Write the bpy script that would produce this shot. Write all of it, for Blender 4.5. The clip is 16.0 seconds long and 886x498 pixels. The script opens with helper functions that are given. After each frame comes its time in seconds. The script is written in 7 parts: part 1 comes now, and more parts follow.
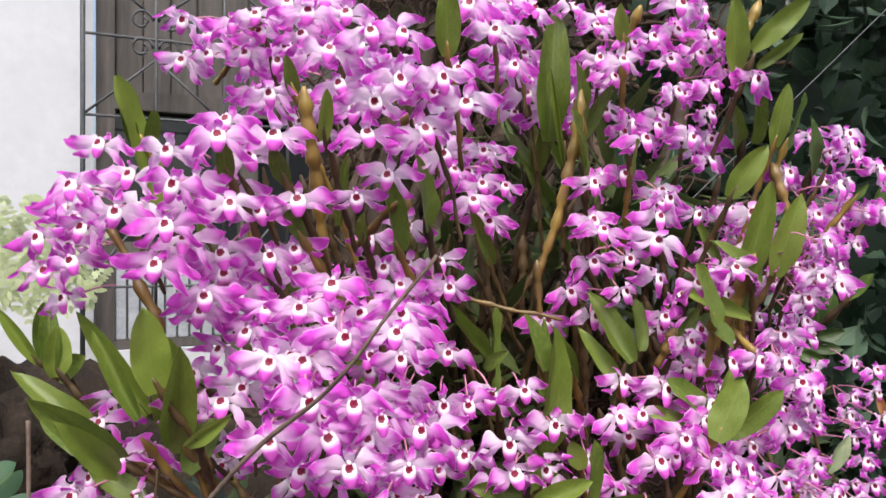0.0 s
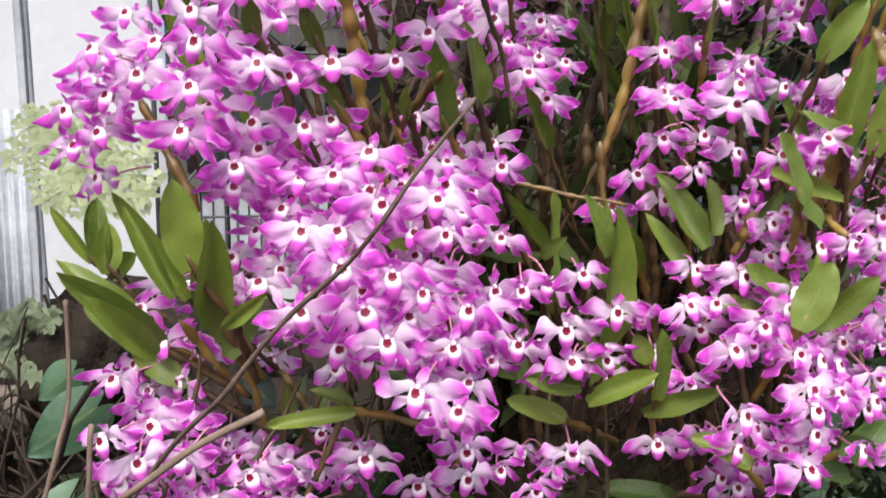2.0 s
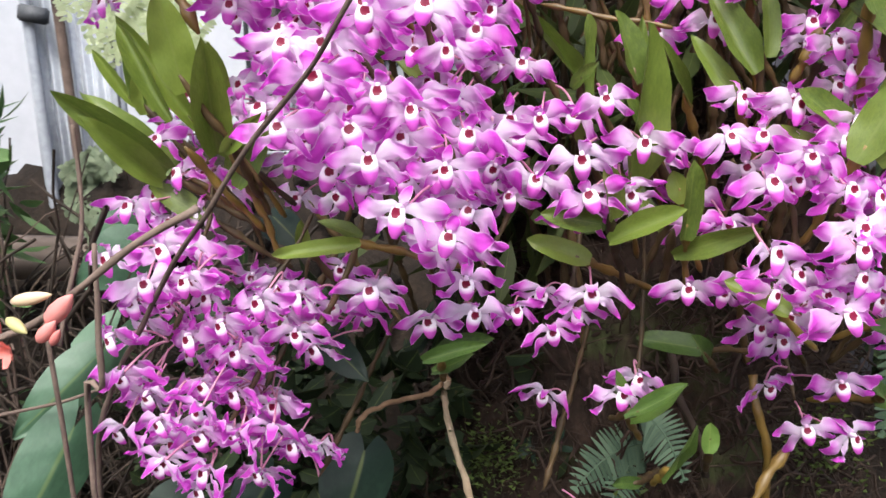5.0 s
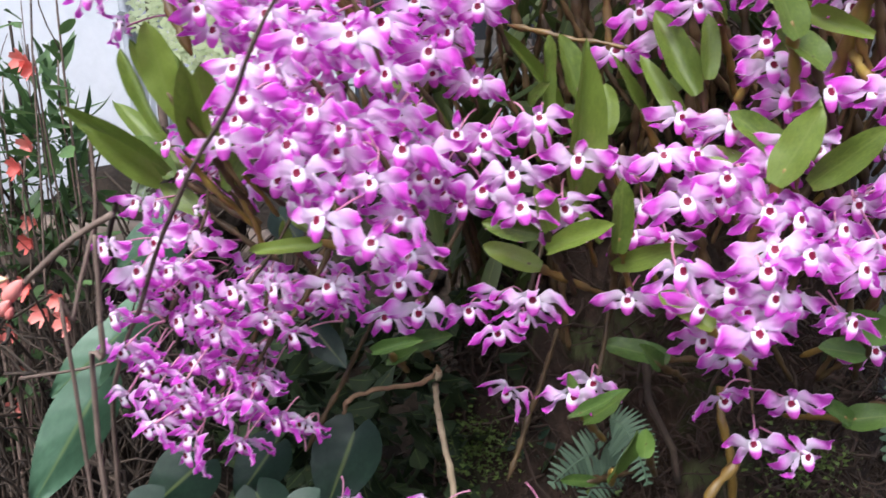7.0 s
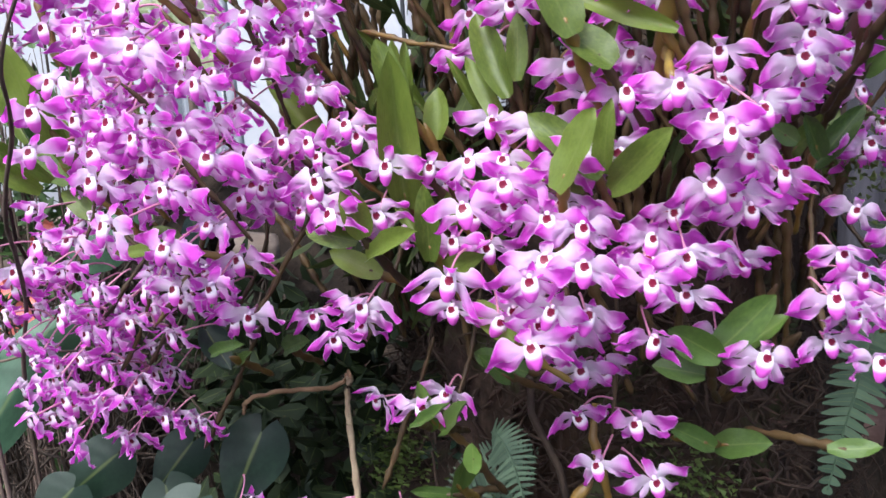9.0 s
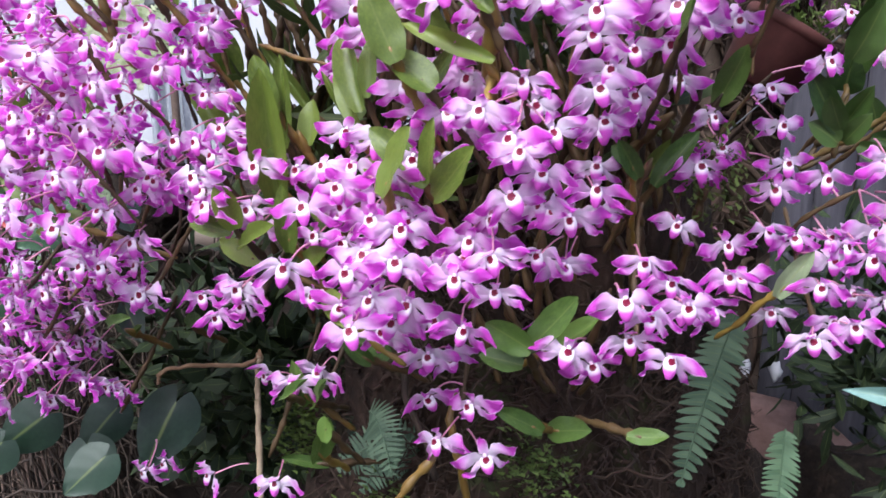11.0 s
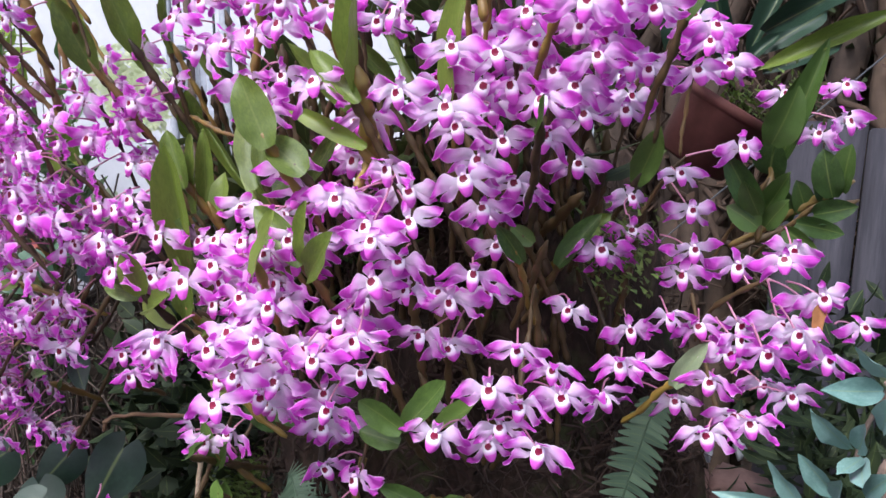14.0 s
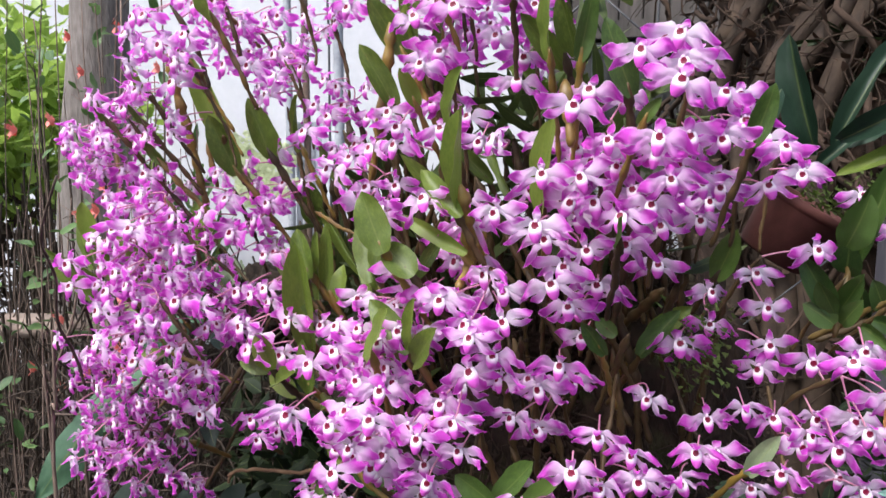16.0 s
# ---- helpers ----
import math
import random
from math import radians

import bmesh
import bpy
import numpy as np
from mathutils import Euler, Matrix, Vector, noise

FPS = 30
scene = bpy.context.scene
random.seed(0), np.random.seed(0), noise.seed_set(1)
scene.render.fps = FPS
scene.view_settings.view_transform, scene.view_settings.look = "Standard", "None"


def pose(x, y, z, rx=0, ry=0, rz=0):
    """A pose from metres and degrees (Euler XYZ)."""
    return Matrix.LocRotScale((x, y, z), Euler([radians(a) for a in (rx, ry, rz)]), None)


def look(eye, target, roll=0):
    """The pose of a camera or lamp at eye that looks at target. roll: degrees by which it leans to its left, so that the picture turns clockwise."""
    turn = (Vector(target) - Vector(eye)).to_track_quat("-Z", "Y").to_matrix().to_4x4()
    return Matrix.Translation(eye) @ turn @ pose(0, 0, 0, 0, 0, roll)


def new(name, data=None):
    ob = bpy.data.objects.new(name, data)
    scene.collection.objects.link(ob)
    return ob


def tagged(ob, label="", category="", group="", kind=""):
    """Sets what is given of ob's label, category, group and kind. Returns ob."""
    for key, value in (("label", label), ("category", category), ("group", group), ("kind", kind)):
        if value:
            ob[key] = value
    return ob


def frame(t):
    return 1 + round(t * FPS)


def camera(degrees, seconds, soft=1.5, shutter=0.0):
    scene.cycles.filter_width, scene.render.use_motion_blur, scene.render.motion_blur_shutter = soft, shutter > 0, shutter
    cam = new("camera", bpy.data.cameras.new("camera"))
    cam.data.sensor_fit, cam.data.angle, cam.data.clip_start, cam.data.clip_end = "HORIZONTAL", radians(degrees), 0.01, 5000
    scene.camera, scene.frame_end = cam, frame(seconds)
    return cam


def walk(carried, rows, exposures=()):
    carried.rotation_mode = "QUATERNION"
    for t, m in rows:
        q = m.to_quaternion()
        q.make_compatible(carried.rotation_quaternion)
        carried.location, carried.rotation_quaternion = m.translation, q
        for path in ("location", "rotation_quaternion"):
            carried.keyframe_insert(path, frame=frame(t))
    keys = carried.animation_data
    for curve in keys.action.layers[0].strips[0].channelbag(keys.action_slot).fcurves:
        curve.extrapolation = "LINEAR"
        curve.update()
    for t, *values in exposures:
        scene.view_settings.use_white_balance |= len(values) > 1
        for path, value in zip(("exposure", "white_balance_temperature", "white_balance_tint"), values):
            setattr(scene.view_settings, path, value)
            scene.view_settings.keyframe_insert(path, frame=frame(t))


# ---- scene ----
cam = camera(60.5, 16.0, soft=1.5, shutter=0.5)
PATH = [
    (0, (0.0161, 0.0322, 1.4103), (-0.0333, 2.3322, 1.3862), 0.3),
    (0.5, (0.031, 0.054, 1.3931), (-0.0725, 2.3506, 1.3414), 0.2),
    (1, (0.0345, 0.0633, 1.3839), (-0.1196, 2.3575, 1.3022), 0.0),
    (1.5, (0.0391, 0.0782, 1.3632), (-0.161, 2.3655, 1.2447), -0.2),
    (2, (0.0379, 0.0897, 1.3448), (-0.238, 2.3644, 1.1493), -0.6),
    (2.5, (0.0356, 0.1069, 1.3287), (-0.2829, 2.3678, 1.0458), -0.9),
    (3, (0.0356, 0.1162, 1.3069), (-0.3094, 2.3575, 0.9204), -1.0),
    (3.5, (0.0391, 0.1207, 1.2954), (-0.33, 2.3471, 0.8503), -1.1),
    (4, (0.0494, 0.1219, 1.2838), (-0.3335, 2.3345, 0.7836), -1.0),
    (4.5, (0.0794, 0.1323, 1.2861), (-0.3507, 2.3276, 0.748), -1.1),
    (4.7, (0.0954, 0.1403, 1.2873), (-0.4013, 2.3207, 0.7502), -1.2),
    (6.8, (0.2668, 0.1219, 1.3092), (-0.644, 2.1585, 0.7502), -1.1),
    (7, (0.2852, 0.1368, 1.3115), (-0.6417, 2.1689, 0.7595), -1.1),
    (7.5, (0.3576, 0.207, 1.3137), (-0.6474, 2.2057, 0.7825), -1.5),
    (8, (0.4255, 0.2472, 1.3103), (-0.7291, 2.1654, 0.7836), -2.4),
    (8.5, (0.4887, 0.2875, 1.3034), (-0.7314, 2.1654, 0.779), -2.7),
    (9, (0.5324, 0.2794, 1.3034), (-0.7314, 2.1275, 0.7767), -2.8),
    (9.5, (0.5934, 0.2645, 1.2965), (-0.698, 2.0895, 0.7595), -2.7),
    (9.7, (0.6129, 0.2611, 1.2954), (-0.6762, 2.0826, 0.741), -2.5),
    (11.8, (0.7647, 0.3473, 1.3425), (-0.598, 2.1275, 0.8262), 1.4),
    (12, (0.7751, 0.3588, 1.3471), (-0.6107, 2.1194, 0.8296), 1.5),
    (12.5, (0.8015, 0.3818, 1.3494), (-0.6107, 2.1263, 0.848), 1.5),
    (13, (0.8211, 0.4013, 1.3586), (-0.621, 2.1263, 0.8756), 1.2),
    (13.5, (0.8441, 0.4117, 1.3643), (-0.6199, 2.1263, 0.9078), 1.1),
    (14, (0.8613, 0.4128, 1.3666), (-0.6279, 2.1102, 0.932), 0.8),
    (14.5, (0.8809, 0.3967, 1.3862), (-0.6589, 2.055, 0.9779), 0.5),
    (15, (0.8993, 0.3772, 1.4081), (-0.7164, 1.9699, 1.0251), 0.7),
    (15.5, (0.9143, 0.3576, 1.423), (-0.774, 1.8837, 1.0849), 0.9),
    (16, (0.9281, 0.3473, 1.4322), (-0.7866, 1.8526, 1.1401), 0.7),
]
walk(cam, [(t, look(eye, target, roll)) for t, eye, target, roll in PATH], exposures=[(0, 0.78, 6330, 9), (4.5, 0.97, 6150, 8), (8, 0.87, 5650, 9.5), (9.5, 0.96, 5640, 10.5), (13, 0.96, 5580, 15.5), (16, 0.84, 6000, 10)])

# ---- light ----
world = bpy.data.worlds.new("world")
scene.world = world
world.use_nodes = True
wn = world.node_tree.nodes
sky = wn.new("ShaderNodeTexSky")
sky.sky_type, sky.sun_disc = "NISHITA", False
sky.sun_elevation, sky.sun_rotation = radians(57), radians(175)
sky.air_density, sky.dust_density, sky.ozone_density = 1.0, 6.0, 1.0
wn["Background"].inputs["Strength"].default_value = 0.15
world.node_tree.links.new(sky.outputs["Color"], wn["Background"].inputs["Color"])

sun = new("sun", bpy.data.lights.new("sun", "SUN"))
sun.data.energy, sun.data.angle, sun.data.color = 2.35, radians(26), (1.0, 0.97, 0.94)
sun.matrix_world = look((0.4, -1.4, 4.7), (0.2, 0.9, 1.2))


# ---- materials ----
class Nodes:
    """A material's nodes, with short calls."""

    def __init__(self, name, rough=0.6, metal=0.0, spec=0.5):
        self.mat = bpy.data.materials.new(name)
        self.mat.use_nodes = True
        self.tree = self.mat.node_tree
        self.bsdf = self.tree.nodes["Principled BSDF"]
        self.bsdf.inputs["Roughness"].default_value = rough
        self.bsdf.inputs["Metallic"].default_value = metal
        self.bsdf.inputs["Specular IOR Level"].default_value = spec

    def add(self, kind, ins=None, **props):
        node = self.tree.nodes.new("ShaderNode" + kind)
        if "data_type" in props:
            node.data_type = props["data_type"]
        if "blend_type" in props:
            node.blend_type = props["blend_type"]
        if "operation" in props:
            node.operation = props["operation"]
        if "bands_direction" in props:
            node.bands_direction = props["bands_direction"]
        for key, value in (ins or {}).items():
            self.put(node.inputs[key], value)
        return node

    def put(self, socket, value):
        if isinstance(value, bpy.types.NodeSocket):
            self.tree.links.new(value, socket)
        elif isinstance(value, bpy.types.Node):
            self.tree.links.new(value.outputs[0], socket)
        else:
            socket.default_value = value

    def set(self, **ins):
        for key, value in ins.items():
            self.put(self.bsdf.inputs[key.replace("_", " ")], value)

    def ramp(self, fac, *stops):
        node = self.add("ValToRGB", {"Fac": fac})
        e = node.color_ramp.elements
        while len(e) < len(stops):
            e.new(0.5)
        for el, (p, c) in zip(e, stops):
            el.position, el.color = p, (*c, 1)
        return node.outputs["Color"]

    def mix(self, fac, a, b, blend="MIX"):
        node = self.add("Mix", data_type="RGBA", blend_type=blend)
        for i, v in ((0, fac), (6, a), (7, b)):
            self.put(node.inputs[i], (*v, 1) if isinstance(v, tuple) and len(v) == 3 else v)
        return node.outputs[2]

    def math(self, op, a, b=0.0):
        node = self.add("Math", operation=op)
        self.put(node.inputs[0], a)
        self.put(node.inputs[1], b)
        return node.outputs[0]

    def noise(self, scale, detail=4.0, rough=0.55, space="Object", stretch=None):
        co = self.add("TexCoord").outputs[space]
        if stretch:
            co = self.add("Mapping", {"Vector": co, "Scale": stretch}).outputs[0]
        return self.add("TexNoise", {"Vector": co, "Scale": scale, "Detail": detail, "Roughness": rough}).outputs["Fac"]

    def bump(self, height, strength=0.3, distance=0.004):
        self.put(self.bsdf.inputs["Normal"], self.add("Bump", {"Height": height, "Strength": strength, "Distance": distance}).outputs[0])

    def uv(self):
        sep = self.add("SeparateXYZ", {"Vector": self.add("TexCoord").outputs["UV"]})
        return sep.outputs[0], sep.outputs[1]

    def thin(self, color, share):
        """Lets a share of the light through a thin sheet."""
        out = self.tree.nodes["Material Output"]
        glow = self.add("BsdfTranslucent", {"Color": color})
        mixer = self.add("MixShader", {0: share, 1: self.bsdf.outputs[0], 2: glow.outputs[0]})
        self.tree.links.new(mixer.outputs[0], out.inputs["Surface"])


def petal_material():
    n = Nodes("orchid_petal", 0.5, spec=0.3)
    u, v = n.uv()
    chance = n.add("ObjectInfo").outputs["Random"]
    edge = n.math("ABSOLUTE", n.math("SUBTRACT", u, 0.5))
    reach = n.math("ADD", n.math("ADD", v, n.math("MULTIPLY", n.noise(2.6, 4), 0.30)), n.math("MULTIPLY", edge, 0.06))
    reach = n.math("ADD", reach, n.math("MULTIPLY", n.math("SUBTRACT", chance, 0.5), 0.34))
    col = n.ramp(n.math("MULTIPLY", reach, 0.7), (0.14, (0.94, 0.87, 0.95)), (0.29, (0.90, 0.67, 0.90)), (0.42, (0.82, 0.37, 0.80)), (0.55, (0.70, 0.085, 0.64)))
    veins = n.add("TexWave", {"Vector": n.add("CombineXYZ", {0: u, 1: n.math("MULTIPLY", v, 0.08)}).outputs[0], "Scale": 5.2, "Distortion": 1.2, "Detail": 1.0}, bands_direction="X")
    col = n.mix(n.math("MULTIPLY", veins.outputs["Fac"], 0.16), col, (0.62, 0.12, 0.60))
    col = n.mix(n.ramp(n.math("ADD", edge, n.math("MULTIPLY", n.noise(6, 3), 0.08)), (0.45, (0, 0, 0)), (0.53, (0.65, 0.65, 0.65))), col, (0.94, 0.82, 0.94))
    n.set(Base_Color=col)
    n.bump(n.math("ADD", n.math("MULTIPLY", veins.outputs["Fac"], 0.6), n.noise(11, 4)), 0.45, 0.0012)
    n.thin(col, 0.55)
    return n.mat


def lip_material():
    n = Nodes("orchid_lip", 0.45, spec=0.3)
    u, v = n.uv()
    du, dv = n.math("MULTIPLY", n.math("SUBTRACT", u, 0.5), 4.2), n.math("MULTIPLY", n.math("SUBTRACT", v, 0.12), 5.0)
    far = n.math("SQRT", n.math("ADD", n.math("MULTIPLY", du, du), n.math("MULTIPLY", dv, dv)))
    far = n.math("ADD", far, n.math("SUBTRACT", n.math("MULTIPLY", n.noise(13, 3), 1.1), 0.3))
    dark = n.ramp(n.math("MULTIPLY", far, 0.5), (0.54, (1, 1, 1)), (0.64, (0, 0, 0)))
    tip = n.ramp(n.math("ADD", v, n.math("MULTIPLY", n.noise(4, 3), 0.18)), (0.46, (0.90, 0.82, 0.88)), (0.70, (0.72, 0.12, 0.62)))
    col = n.mix(dark, tip, (0.17, 0.004, 0.03))
    n.set(Base_Color=col)
    n.bump(n.noise(25, 2), 0.2, 0.0005)
    n.thin(col, 0.2)
    return n.mat


def plain_plant(name, low, high, rough=0.5, scale=40.0, bump=0.25, share=0.0, spec=0.4, dist=0.001):
    n = Nodes(name, rough, spec=spec)
    f = n.math("ADD", n.math("MULTIPLY", n.noise(scale, 5), 0.75), n.math("MULTIPLY", n.add("ObjectInfo").outputs["Random"], 0.35))
    col = n.ramp(f, (0.25, low), (0.8, high))
    n.set(Base_Color=col)
    n.bump(n.noise(scale * 5, 4), bump, dist)
    if share:
        n.thin(col, share)
    return n.mat


def leaf_material(name, low, high, spots=(0.13, 0.10, 0.03), share=0.2, rough=0.38, by_island=False, ribs=0.5, spec=0.45):
    n = Nodes(name, rough, spec=spec)
    u, v = n.uv()
    chance = n.add("NewGeometry").outputs["Random Per Island"] if by_island else n.add("ObjectInfo").outputs["Random"]
    mid = n.math("ABSOLUTE", n.math("SUBTRACT", u, 0.5))
    f = n.math("ADD", n.math("MULTIPLY", chance, 0.62), n.math("MULTIPLY", n.noise(22, 5), 0.5))
    col = n.ramp(f, (0.15, low), (0.92, high))
    col = n.mix(n.ramp(mid, (0.012, (0.3, 0.3, 0.3)), (0.04, (0, 0, 0))), col, (0.22, 0.26, 0.07))
    col = n.mix(n.ramp(n.math("ADD", n.math("MULTIPLY", n.noise(9, 4), 0.9), n.math("MULTIPLY", v, 0.22)), (0.55, (0, 0, 0)), (0.80, (0.5, 0.5, 0.5))), col, high)
    stain = n.ramp(n.noise(65, 6, 0.65), (0.64, (0, 0, 0)), (0.74, (0.55, 0.55, 0.55)))
    col = n.mix(stain, col, spots)
    n.set(Base_Color=col, Roughness=n.math("ADD", n.math("MULTIPLY", n.noise(90, 3), 0.25), rough - 0.1))
    lines = n.add("TexWave", {"Vector": n.add("CombineXYZ", {0: u, 1: n.math("MULTIPLY", v, 0.05)}).outputs[0], "Scale": 6.0, "Distortion": 0.6}, bands_direction="X")
    n.bump(n.math("ADD", n.math("MULTIPLY", lines.outputs["Fac"], ribs), n.noise(150, 3)), 0.25, 0.0008)
    n.thin(col, share)
    return n.mat


def cane_material():
    n = Nodes("orchid_cane", 0.45)
    u, v = n.uv()
    f = n.math("ADD", n.math("MULTIPLY", n.noise(35, 5, stretch=(1, 1, 0.35)), 0.8), n.math("MULTIPLY", n.add("ObjectInfo").outputs["Random"], 0.3))
    col = n.ramp(f, (0.3, (0.07, 0.038, 0.010)), (0.55, (0.165, 0.100, 0.018)), (0.85, (0.27, 0.195, 0.032)))
    sheath = n.ramp(n.noise(18, 5), (0.58, (0, 0, 0)), (0.70, (0.45, 0.45, 0.45)))
    col = n.mix(sheath, col, (0.14, 0.10, 0.055))
    n.set(Base_Color=col)
    n.bump(n.noise(220, 3, stretch=(1, 1, 0.12)), 0.5, 0.001)
    return n.mat


def rough_material(name, a, b, c, scale=9.0, rough=0.9, bump=0.8, dist=0.012, stretch=None, moss=None):
    n = Nodes(name, rough, spec=0.25)
    big, fine = n.noise(scale, 6, 0.6, stretch=stretch), n.noise(scale * 7, 5, 0.6, stretch=stretch)
    f = n.math("ADD", n.math("MULTIPLY", big, 0.6), n.math("MULTIPLY", fine, 0.45))
    col = n.ramp(f, (0.32, a), (0.52, b), (0.74, c))
    if moss:
        col = n.mix(n.ramp(n.noise(scale * 0.7, 5), (0.54, (0, 0, 0)), (0.66, (0.8, 0.8, 0.8))), col, moss)
    n.set(Base_Color=col)
    n.bump(n.math("ADD", big, n.math("MULTIPLY", fine, 0.6)), bump, dist)
    return n.mat


PETAL, LIP, CANE = petal_material(), lip_material(), cane_material()
STALK = plain_plant("flower_stalk", (0.34, 0.10, 0.20), (0.52, 0.24, 0.32), 0.45, 60, 0.1)
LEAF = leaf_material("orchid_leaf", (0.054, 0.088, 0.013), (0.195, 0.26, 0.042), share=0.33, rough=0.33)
# Darker copies of the orchid leaf, with shade put into their colour.
LEAF_HALF_SHADE = leaf_material("half_shade_orchid_leaf", (0.028, 0.058, 0.013), (0.105, 0.175, 0.032), share=0.2)
LEAF_FULL_SHADE = leaf_material("shaded_orchid_leaf", (0.016, 0.038, 0.010), (0.062, 0.11, 0.022), share=0.2, rough=0.4)
LEAF_PALE = leaf_material("pale_sage_leaf", (0.16, 0.21, 0.11), (0.30, 0.36, 0.20), share=0.25, rough=0.5)
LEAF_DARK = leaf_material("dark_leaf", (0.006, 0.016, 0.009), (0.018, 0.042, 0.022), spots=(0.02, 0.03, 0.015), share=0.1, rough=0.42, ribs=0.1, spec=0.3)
LEAF_BLUE = leaf_material("blue_green_leaf", (0.085, 0.17, 0.145), (0.21, 0.33, 0.29), share=0.12, rough=0.45, ribs=0.08)
LEAF_BROAD = leaf_material("broad_leaf", (0.028, 0.070, 0.036), (0.075, 0.145, 0.080), share=0.12, rough=0.4, ribs=0.08)
LEAF_HEDGE = leaf_material("hedge_leaf", (0.12, 0.21, 0.025), (0.38, 0.52, 0.10), share=0.45, by_island=True)
LEAF_SHRUB = leaf_material("shrub_leaf", (0.030, 0.070, 0.022), (0.13, 0.22, 0.07), share=0.3, rough=0.45)
# Leaf colour near black, so that it holds the deep shade itself.
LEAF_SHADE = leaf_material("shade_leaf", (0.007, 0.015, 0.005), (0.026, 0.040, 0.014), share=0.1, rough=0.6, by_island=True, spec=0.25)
# Orchid leaf again, darkened to hold the shade inside the clump.
LEAF_INNER_SHADE = leaf_material("inner_shade_orchid_leaf", (0.022, 0.036, 0.010), (0.085, 0.115, 0.030), share=0.3, rough=0.5, by_island=True, spec=0.3)
LEAF_RUBBER = leaf_material("rubber_leaf", (0.014, 0.032, 0.018), (0.055, 0.090, 0.058), share=0.1, rough=0.36, by_island=True)
FERN = leaf_material("fern_green", (0.06, 0.12, 0.06), (0.16, 0.26, 0.14), share=0.25, rough=0.6, by_island=True)
FERN_DEEP = leaf_material("deep_fern", (0.036, 0.070, 0.038), (0.105, 0.165, 0.095), share=0.2, rough=0.6, by_island=True)
FERN_GREY = leaf_material("grey_fern", (0.13, 0.17, 0.10), (0.27, 0.32, 0.20), share=0.3, rough=0.6, by_island=True)
FERN_PALE = leaf_material("pale_fern", (0.36, 0.43, 0.22), (0.60, 0.66, 0.42), share=0.4, rough=0.6, by_island=True)
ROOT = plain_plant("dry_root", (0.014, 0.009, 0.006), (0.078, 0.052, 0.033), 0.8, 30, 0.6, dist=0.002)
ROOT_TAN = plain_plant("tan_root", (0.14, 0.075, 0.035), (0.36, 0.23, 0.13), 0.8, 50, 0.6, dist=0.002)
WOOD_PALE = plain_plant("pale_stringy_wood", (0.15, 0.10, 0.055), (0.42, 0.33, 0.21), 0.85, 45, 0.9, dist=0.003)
# Root colour darkened in place of the shade on stump and tree.
ROOT_SHADED = plain_plant("shaded_root", (0.006, 0.0035, 0.002), (0.040, 0.023, 0.013), 0.9, 30, 0.6, dist=0.002)
TWIG = plain_plant("twig_bark", (0.050, 0.032, 0.023), (0.19, 0.135, 0.105), 0.8, 45, 0.7, dist=0.002)
SOIL = rough_material("soil", (0.006, 0.004, 0.003), (0.015, 0.010, 0.0065), (0.044, 0.030, 0.020), 14)
STUMP = rough_material("rotten_wood", (0.006, 0.0035, 0.002), (0.022, 0.013, 0.008), (0.080, 0.050, 0.033), 11, moss=(0.05, 0.065, 0.02), stretch=(1, 1, 0.5))
BARK = rough_material("grey_bark", (0.075, 0.064, 0.056), (0.17, 0.15, 0.135), (0.30, 0.27, 0.245), 12, stretch=(1, 1, 0.25))
# Gold cane colour dulled to hold the shade on the right-hand canes.
CANE_GOLD_SHADED = plain_plant("shaded_gold_cane", (0.045, 0.030, 0.010), (0.17, 0.115, 0.030), 0.5, 45, 0.5, dist=0.001)
# Old brown canes, also darkened in colour for shade inside the clump.
CANE_OLD_SHADED = plain_plant("shaded_cane", (0.018, 0.011, 0.004), (0.098, 0.060, 0.019), 0.6, 40, 0.4, dist=0.001)
PLASTER = rough_material("white_plaster", (0.42, 0.43, 0.46), (0.46, 0.47, 0.50), (0.51, 0.52, 0.55), 3, 0.85, 0.15, 0.004)
WOOD_DARK = rough_material("dark_window_wood", (0.045, 0.040, 0.037), (0.085, 0.076, 0.07), (0.13, 0.115, 0.105), 8, 0.6, 0.3, 0.002, stretch=(1, 1, 0.1))
IRON = rough_material("painted_iron", (0.045, 0.048, 0.052), (0.07, 0.073, 0.078), (0.11, 0.113, 0.12), 30, 0.5, 0.3, 0.001)
ZINC = rough_material("grey_sheet_metal", (0.24, 0.25, 0.28), (0.33, 0.35, 0.38), (0.43, 0.45, 0.48), 10, 0.45, 0.15, 0.002)
CLAY = rough_material("terracotta", (0.040, 0.013, 0.010), (0.058, 0.019, 0.015), (0.080, 0.030, 0.023), 10, 0.75, 0.2, 0.002)
PLANK = rough_material("weathered_plank", (0.10, 0.075, 0.06), (0.20, 0.155, 0.125), (0.32, 0.26, 0.215), 7, 0.85, 0.5, 0.003, stretch=(0.15, 1, 1))
RED = plain_plant("coral_petal", (0.72, 0.13, 0.105), (0.84, 0.30, 0.25), 0.5, 60, 0.1, 0.25)
BUD_PINK = plain_plant("pink_bud_skin", (0.62, 0.14, 0.12), (0.80, 0.34, 0.30), 0.5, 60, 0.1, 0.2)
BUD = plain_plant("bud_skin", (0.46, 0.44, 0.16), (0.72, 0.52, 0.38), 0.5, 30, 0.1, 0.15)
MOSS = leaf_material("moss_green", (0.05, 0.08, 0.015), (0.14, 0.20, 0.04), share=0.2, rough=0.7, by_island=True)
LITTER = plain_plant("dead_husk", (0.008, 0.004, 0.0025), (0.055, 0.029, 0.016), 0.85, 25, 0.4, 0.1)
